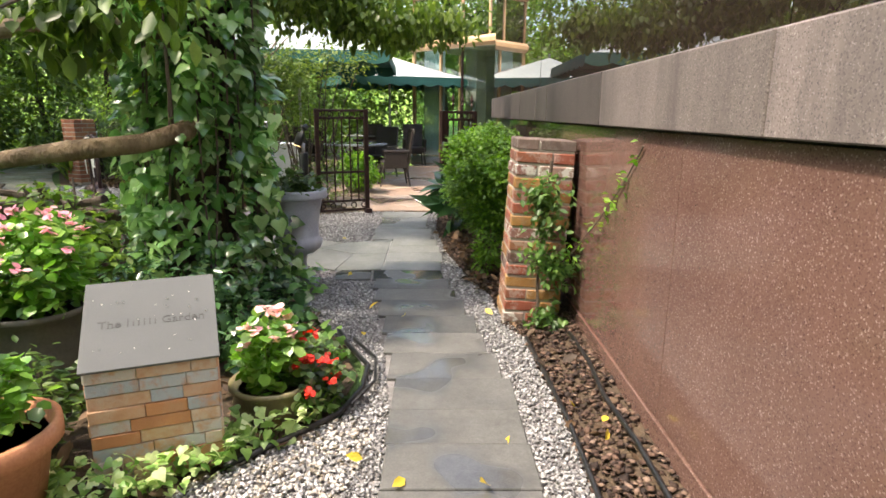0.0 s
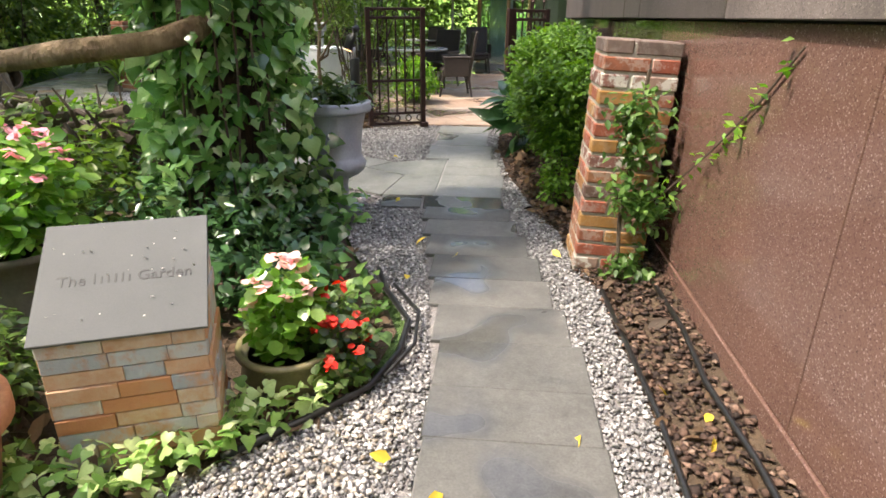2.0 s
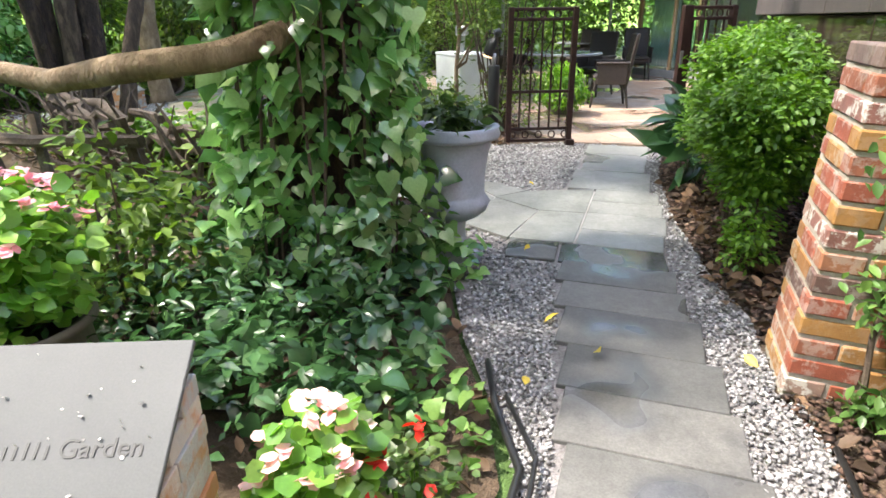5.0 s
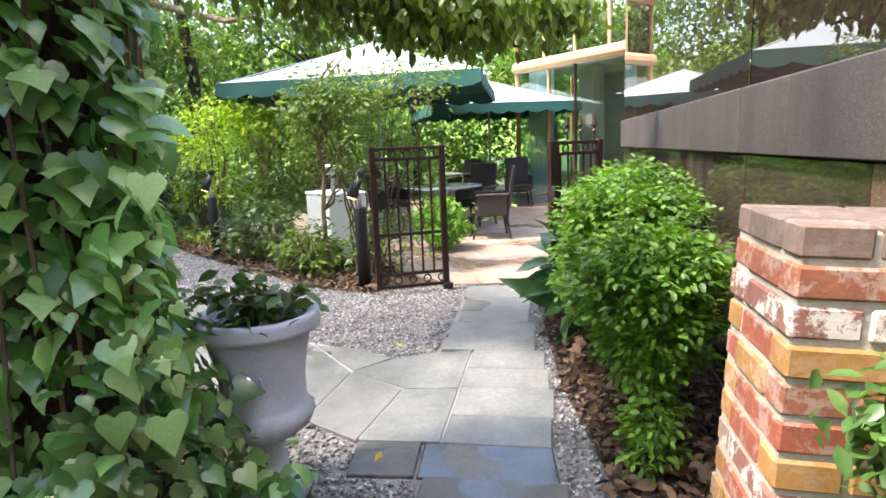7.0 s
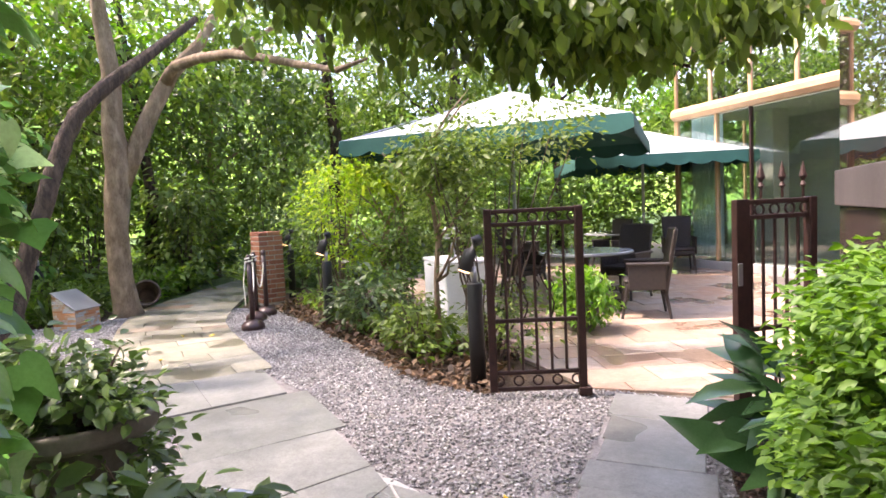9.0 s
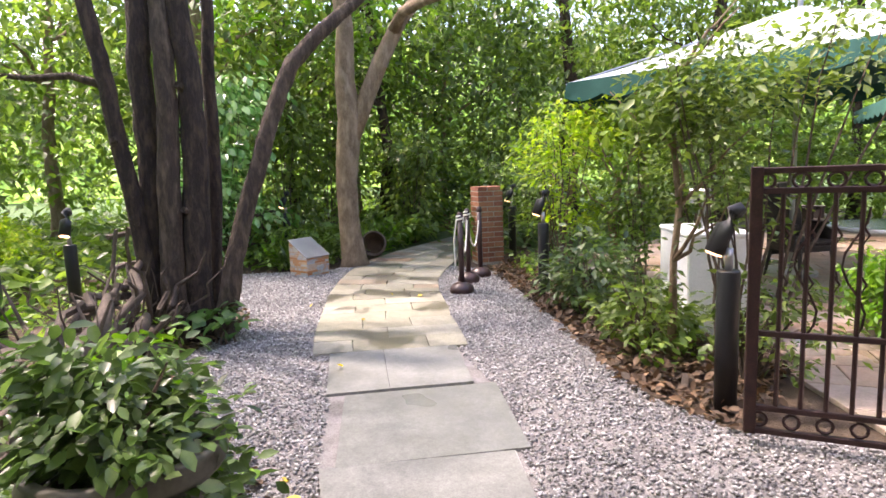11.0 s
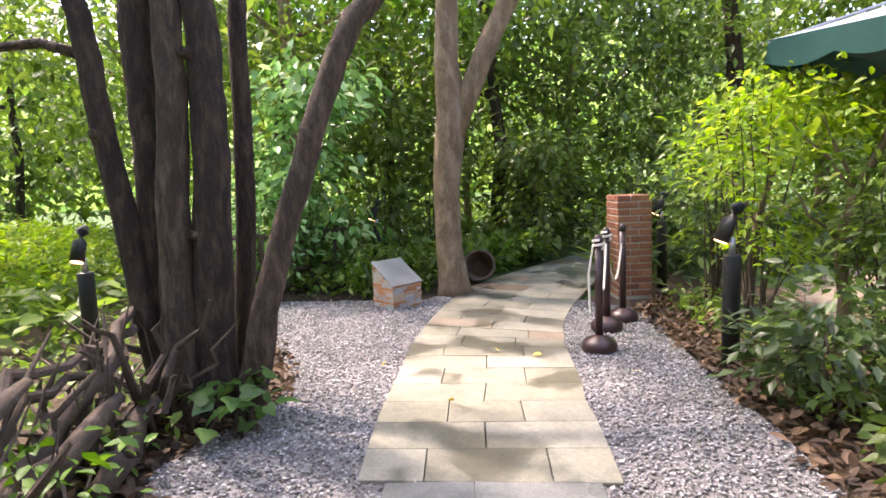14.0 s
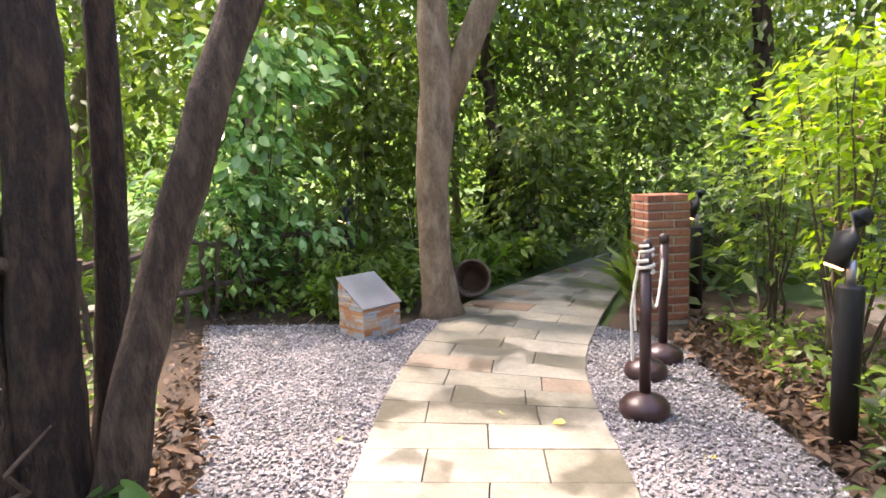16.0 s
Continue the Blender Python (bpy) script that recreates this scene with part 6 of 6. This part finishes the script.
part("plinth", boxm(-0.05, -0.02, -0.05, LN, 0.3, 0.16, 0.01), M_CONCRETE, pav)
part("sill_rail", boxm(-0.06, -0.14, 2.93, LN, 0.14, 3.16, 0.07), M_COPPER, pav)
part("eaves_rail", boxm(-0.06, -0.14, 4.23, LN, 0.14, 4.44, 0.07), M_COPPER, pav)
for i in range(9):
    x = i * 0.9
    part("mullion", boxm(x - 0.03, 0.0, 3.13, x + 0.03, 0.07, 4.25, 0.006), M_COPPER, pav)
    p = part("pane", boxm(x + 0.03, 0.03, 3.13, x + 0.87, 0.042, 4.25), M_MIRRORGLASS, pav)
    p.visible_shadow = False
for i in range(4):
    x = i * 1.8
    pw = 0.045 if i == 0 else 0.018
    part("post", boxm(x - pw, 0.0, 0.16, x + pw, 0.08, 2.95, 0.006), M_COPPER if i == 0 else M_IRON, pav)
    p = part("pane", boxm(x + 0.045, 0.03, 0.16, x + 1.755, 0.042, 2.95), M_GLASS, pav)
    p.visible_shadow = False
cv, cf = [], []
for i in range(60):
    x = 0.12 + i * 0.013
    y = 0.3 + 0.05 * math.sin(i * 0.9)
    cv += [(x, y, 0.2), (x, y, 2.95)]
for i in range(59):
    cf.append((2 * i, 2 * i + 2, 2 * i + 3, 2 * i + 1))
raw("curtain", cv, cf, M_CURTAIN, pav, smooth=True)
part("floor", boxm(0, 0.3, -0.05, LN, 2.6, 0.06), M_INTERIOR, pav)
part("back_wall", boxm(0.06, 2.4, 0, LN, 2.6, 4.2), M_INTERIOR, pav)
part("ceiling", boxm(0.06, 0.35, 2.96, LN, 2.4, 3.08), M_INTERIOR, pav)
part("interior_column", boxm(1.1, 0.9, 0.06, 1.5, 1.3, 2.96, 0.01), M_INTERIOR, pav)
part("door_frame", boxm(1.0, 0.0, 0.16, 1.05, 0.09, 2.95, 0.006), M_COPPER, pav)
rv = [(0, 0.02, 4.42), (LN, 0.02, 4.42), (LN, 3.4, 5.9), (0, 3.4, 5.9)]
p = raw("roof_pane", rv + [(x, y, z - 0.02) for x, y, z in rv], [(0, 1, 2, 3), (7, 6, 5, 4), (0, 4, 5, 1), (1, 5, 6, 2), (2, 6, 7, 3), (3, 7, 4, 0)], M_GLASS, pav)
p.visible_shadow = False
for i in range(9):
    x = i * 0.9
    part("rafter", tube(bmesh.new(), [(x, 0.0, 4.44), (x, 3.4, 5.94)], 0.035, 6), M_COPPER, pav)
for i in range(5):
    y = i * 0.9
    part("mullion", boxm(-0.03, y, 0.16, 0.03, y + 0.06, 4.22, 0.006), M_COPPER, pav)
    p = part("pane", boxm(-0.006, y + 0.06, 0.16, 0.006, y + 0.9, 4.25), M_GLASS, pav)
    p.visible_shadow = False

# ---- shrubs between walk and terrace ----
SH = [((-1.75, 8.75), "thin reddish shrub behind the open gate", L_OLIVE, [((-0.2, 0.1, 1.85), (0.62, 0.5, 0.42), 230, 9, 0.08), ((0.55, 0.3, 2.05), (0.5, 0.45, 0.35), 60, 9, 0.08), ((-0.1, 0.1, 1.2), (0.4, 0.35, 0.4), 50, 8, 0.07), ((0.2, 0.1, 0.4), (0.4, 0.35, 0.35), 80, 8, 0.06)], (0.045, 0.09), 22),
      ((-2.5, 8.95), "green shrub in the planting bed", L_OLIVE, [((0, 0, 0.3), (0.4, 0.4, 0.3), 70, 9, 0.06)], (0.06, 0.12), 8),
      ((-3.5, 9.7), "green shrub in the planting bed", L_DARK, [((0, 0, 0.4), (0.5, 0.45, 0.4), 100, 9, 0.07)], (0.06, 0.13), 8),
      ((-4.7, 11.0), "tall yellow-green sunlit shrub", L_LIME, [((0, 0, 1.7), (0.75, 0.6, 0.6), 130, 9, 0.1), ((0.1, 0.1, 0.9), (0.6, 0.5, 0.4), 60, 8, 0.09)], (0.06, 0.12), 14),
      ((-3.7, 11.0), "leafy green shrub by the terrace", L_MID, [((0, 0, 1.0), (0.6, 0.5, 0.7), 130, 9, 0.09)], (0.06, 0.12), 10),
      ((-2.9, 10.75), "leafy green shrub by the terrace", L_OLIVE, [((0, 0, 1.3), (0.5, 0.5, 0.7), 130, 9, 0.09)], (0.05, 0.1), 10),
      ((-5.7, 11.9), "dark green shrub behind the brick pier", L_MID, [((0, 0, 1.2), (0.6, 0.6, 0.9), 120, 9, 0.1)], (0.06, 0.13), 10),
      ((-7.2, 13.3), "dark green shrub at the path", L_DARK, [((0, 0, 0.9), (0.8, 0.8, 0.8), 120, 9, 0.12)], (0.08, 0.16), 10),
      ((-8.9, 9.6), "low ferny plants behind the plinth", L_MID, [((0, 0, 0.35), (0.5, 0.8, 0.3), 100, 9, 0.07)], (0.06, 0.14), 8),
      ((-9.3, 11.6), "strappy green plants along the path", L_MID, [((0, 0, 0.3), (0.4, 1.2, 0.3), 110, 9, 0.08)], (0.1, 0.2), 8),
      ((-10.2, 13.6), "dark broadleaf shrub in the woods", L_DARK, [((0, 0, 0.9), (0.8, 1.2, 0.9), 160, 9, 0.12)], (0.1, 0.2), 10),
      ((-9.9, 8.3), "broadleaf shrub at the edge of gravel", L_IVY, [((0, 0, 0.9), (0.8, 0.8, 0.8), 130, 9, 0.12)], (0.08, 0.18), 10)]
for (x, y), lab, lm, blobs, sz, st in SH:
    shrub("shrub", pose(x, y, 0), blobs, sz, lm, lab, st)
def crooked(m, pts, radii, twigs, blobs, material, label, seed):
    """A small garden tree with a crooked stem, side twigs and a loose head of leaves."""
    rnd = random.Random(seed)
    t = thing("small_tree", m, label, "tree")
    part("trunk", tube(bmesh.new(), pts, radii, 9, wob=0.1, rnd=rnd), M_TRUNK, t, smooth=True)
    for k in range(twigs):
        b = pts[2 + k % (len(pts) - 2)]
        aa = rnd.uniform(0, 6.28)
        tip = (b[0] + 0.45 * math.cos(aa), b[1] + 0.45 * math.sin(aa), b[2] + rnd.uniform(0.25, 0.6))
        part("limb", tube(bmesh.new(), bent(b, tip, 4, 0.04, rnd), [0.018, 0.015, 0.012, 0.008, 0.004], 6, rnd=rnd), M_TRUNK, t, smooth=True)
    for c, r, n, per, sp in blobs:
        leaves("crown", clump_pts(c, r, n, per, sp, 0.2), (0.05, 0.11), material, t, OVAL, 0.5)
    return t


crooked(pose(-4.05, 11.05, 0), [(0, 0, -0.05), (0.02, 0.02, 0.35), (-0.03, 0.0, 0.8), (0.06, 0.04, 1.2), (0.22, 0.1, 1.6), (0.3, 0.1, 2.1)], [0.06, 0.05, 0.045, 0.04, 0.03, 0.015], 7, [((0.1, 0.05, 1.8), (0.6, 0.6, 0.45), 60, 8, 0.09)], L_LIME, "small crooked tree with yellow-green leaves in leaf litter", 21)
crooked(pose(-4.95, 11.35, 0), [(0, 0, -0.05), (-0.04, 0.02, 0.4), (0.03, 0.02, 0.9), (0.16, 0.06, 1.4), (0.36, 0.1, 1.9)], [0.04, 0.035, 0.03, 0.026, 0.014], 6, [((0.3, 0.05, 1.9), (0.5, 0.5, 0.35), 40, 8, 0.09)], L_LIME, "slender leaning tree with fresh leaves behind the bollard", 22)
crooked(pose(-2.28, 8.9, 0), [(0, 0, -0.05), (0.01, 0.0, 0.3), (0.0, 0.02, 0.7), (0.05, 0.0, 1.1), (-0.02, 0.05, 1.5), (-0.06, 0.06, 2.0)], [0.038, 0.03, 0.027, 0.024, 0.02, 0.01], 8, [((0, 0, 1.75), (0.5, 0.45, 0.35), 60, 8, 0.08)], L_OLIVE, "slim bare-stemmed shrub tree beside the white plinth", 23)
pl = thing("potted_fern", pose(-1.2, 10.3, 0), "bright green fern in a low pot by the table", "plant")
part("pot", lathe(bmesh.new(), [(0.14, 0), (0.22, 0.28), (0.24, 0.3), (0.2, 0.29)], 24), M_GREYPOT, pl)
leaves("foliage", np.vstack([clump_pts((0, 0, 0.5), (0.36, 0.36, 0.2), 150, 8, 0.05, 0.3), clump_pts((0.05, -0.1, 0.3), (0.36, 0.36, 0.18), 90, 8, 0.05, 0.7)]), (0.05, 0.1), L_BRIGHT, pl, BLADE, 0.8)

def strap_plant(name, m, n, length, material, label, lift=0.9):
    t = thing(name, m, label, "plant")
    pts = np.column_stack([N.normal(0, 0.07, n), N.normal(0, 0.07, n), N.uniform(0, 0.06, n)])
    leaves("foliage", pts, length, material, t, STRAP, -lift)
    return t


strap_plant("ornamental_grass", pose(-6.75, 11.6, 0), 50, (0.6, 1.0), L_MID, "tall arching grass beside the brick pier", 1.1)
for x, y, l in ((-8.9, 10.9, 0.5), (-9.1, 11.4, 0.5), (-8.75, 9.9, 0.55), (-9.0, 9.3, 0.5), (-9.5, 12.3, 0.5), (-8.6, 9.2, 0.4), (-7.2, 12.4, 0.5), (-7.9, 13.4, 0.5)):
    strap_plant("strap_leaf_plant", pose(x, y, -0.03), 46, (l * 0.7, l * 1.3), L_MID if x > -9 else L_BRIGHT, "clump of strappy green leaves along the path")
strap_plant("fan_palm", pose(-5.6, 5.15, 0.3), 60, (0.35, 0.55), L_BRIGHT, "bright fan palm behind the driftwood fence", 0.5)
shrub("shrub", pose(-9.9, 8.7, 0), [((0, 0, 1.6), (0.8, 0.8, 0.6), 90, 6, 0.14), ((0.1, 0.2, 2.6), (1.0, 0.9, 0.6), 110, 6, 0.16), ((0.2, 0.5, 0.8), (0.5, 0.6, 0.4), 40, 6, 0.12)], (0.12, 0.22), L_IVY, "tall broadleaf shrub with large glossy leaves", 14, OVAL, 0.6)
for x, y, h in ((-10.4, 10.2, 1.7), (-9.6, 12.6, 1.3), (-10.8, 11.4, 2.2), (-8.9, 14.2, 1.6)):
    shrub("shrub", pose(x, y, 0), [((0, 0, h * 0.55), (0.8, 0.8, h * 0.5), 90, 7, 0.15), ((0.1, 0.1, h * 1.3), (0.9, 0.9, h * 0.45), 90, 7, 0.17)], (0.1, 0.19), L_OLIVE, "leafy understorey shrub at the edge of the woods", 14, OVAL, 0.5)

# ---- clipped hedge and woods ----
hp = np.vstack([clump_pts((-10.6 - 1.3 * i, 5.0 + 0.1 * i, 0.5), (1.1, 1.5, 0.52), 240, 12, 0.08, 0.7) for i in range(4)])
tagged(leaves("hedge", hp, (0.07, 0.12), L_LIME, None, BLADE, 0.1, kind="stuff"), "sunlit clipped bright green hedge", "hedge")
# Unseen trees behind the start (y below -3) are added to block sky light.
WOODS = [(-11.5, 9.3), (-12.5, 11.5), (-10.6, 12.8), (-11.2, 15.0), (-8.2, 16.2), (-5.6, 17.6), (-13.5, 14), (-3.5, 19.5), (-15, 10), (-14.5, 7.2), (-18, 5), (0.5, 23), (-8.5, 20), (-12, 19), (3.5, 22), (-12, 3), (-10, 1.5), (-6.5, -0.5), (-8, -1), (-0.6, -4.2), (-3, -5), (-6.2, -3.5)]
for i, (x, y) in enumerate(WOODS):
    h = R.uniform(5.5, 8.0)
    tr, rr = grow(h, R.uniform(0.09, 0.19), (R.uniform(-.6, .6), R.uniform(-.6, .6)), i, 7, 0.07)
    limbs = []
    for _ in range(4):
        k = R.randrange(3, 6)
        b0 = tr[k]
        aa = R.uniform(0, 6.28)
        ln = R.uniform(0.9, 1.8)
        limbs.append((bent(b0, (b0[0] + ln * math.cos(aa), b0[1] + ln * math.sin(aa), b0[2] + R.uniform(0.5, 1.2)), 4, 0.06, R), [0.05, 0.04, 0.03, 0.02, 0.01]))
    crown = [((tr[-1][0] * 0.6, tr[-1][1] * 0.6, h * 0.72), (3.0, 3.0, h * 0.28), 350 if y > 11 else 290, 11, 0.34), ((tr[-1][0] * 0.3, tr[-1][1] * 0.3, h * 0.38), (2.0, 2.0, h * 0.24), 95, 11, 0.3)]
    tree("tree", pose(x, y, -0.05), tr, rr, limbs, crown, "slender woodland tree with leafy crown", M_TRUNKDARK if i % 3 else M_TRUNK, size=(0.13, 0.26), crown_mats=[(L_OLIVE, L_BRIGHT, L_MID, L_DARK, L_MID)[i % 5], (L_OLIVE, L_MID)[i % 2]], segs=8)
# far foliage
hp = np.vstack([clump_pts((-7 + 1.1 * i, 18.6 + 0.5 * math.sin(i), 1.1), (0.9, 0.7, 1.1), 90, 10, 0.14, 0.4) for i in range(7)])
tagged(leaves("terrace_hedge", hp, (0.09, 0.18), L_MID, None, BLADE, 0.2, kind="stuff"), "leafy hedge closing the far side of the terrace", "hedge")
far_pts = []
for i in range(80):
    aa = radians(-75 + i * 270 / 80) + math.pi / 2 - radians(10)
    rad = R.uniform(14, 26)
    far_pts.append(clump_pts((-4 + rad * math.cos(aa), 8 + rad * math.sin(aa), R.uniform(0.8, 6)), (2.6, 2.6, 2.4), 80, 10, 0.4, 0.3))
tagged(leaves("far_woods", np.vstack(far_pts), (0.26, 0.5), L_MID, None, BLADE, 0.4, kind="stuff"), "distant leafy woods", "woods")
und = scatter([(-22, -6), (-2.4, -6), (-2.4, 2.4), (-4.5, 4.2), (-7.2, 5.2), (-9.4, 7.2), (-9.6, 8.5), (-8.9, 10), (-9.8, 13), (-11, 17), (-8, 19), (-24, 24)], 60)
und[:, 2] = N.uniform(0.02, 0.5, len(und))
tagged(leaves("woodland_undergrowth", und, (0.12, 0.28), L_MID, None, OVAL, 0.0, kind="stuff"), "leafy woodland undergrowth", "undergrowth")
und = scatter([(-9.3, 16.5), (-8.2, 13.6), (-7.0, 12.2), (-6.2, 11.8), (-5.7, 13.2), (-6.2, 25), (-12, 25)], 60)
und[:, 2] = N.uniform(0.02, 0.5, len(und))
tagged(leaves("woodland_undergrowth", und, (0.12, 0.28), L_DARK, None, OVAL, 0.0, kind="stuff"), "dark leafy undergrowth by the path", "undergrowth")

# distance: a ring of far woods beyond 60 m, daylight put in by emission
m, nt, b = mat("glowing_distant_woods", 1.0, 0, 0.0)
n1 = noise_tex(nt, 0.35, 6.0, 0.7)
# pale stops paint bright gaps and lit leaves into the colour
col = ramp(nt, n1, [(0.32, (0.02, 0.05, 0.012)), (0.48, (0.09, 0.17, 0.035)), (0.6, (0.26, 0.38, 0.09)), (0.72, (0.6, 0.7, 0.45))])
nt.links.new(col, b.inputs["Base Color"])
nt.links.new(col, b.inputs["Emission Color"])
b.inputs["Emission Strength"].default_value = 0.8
v, f = [], []
for i in range(181):
    aa = radians(2 * i)
    v += [(62 * math.cos(aa) - 4, 62 * math.sin(aa) + 8, -2), (62 * math.cos(aa) - 4, 62 * math.sin(aa) + 8, 13 + 3 * math.sin(3.1 * aa) + R.uniform(-2, 2))]
for i in range(180):
    f.append((2 * i, 2 * i + 2, 2 * i + 3, 2 * i + 1))
tagged(raw("backdrop_woods", v, f, m), "glowing backdrop ring painted as distant woods", "backdrop", kind="structure")
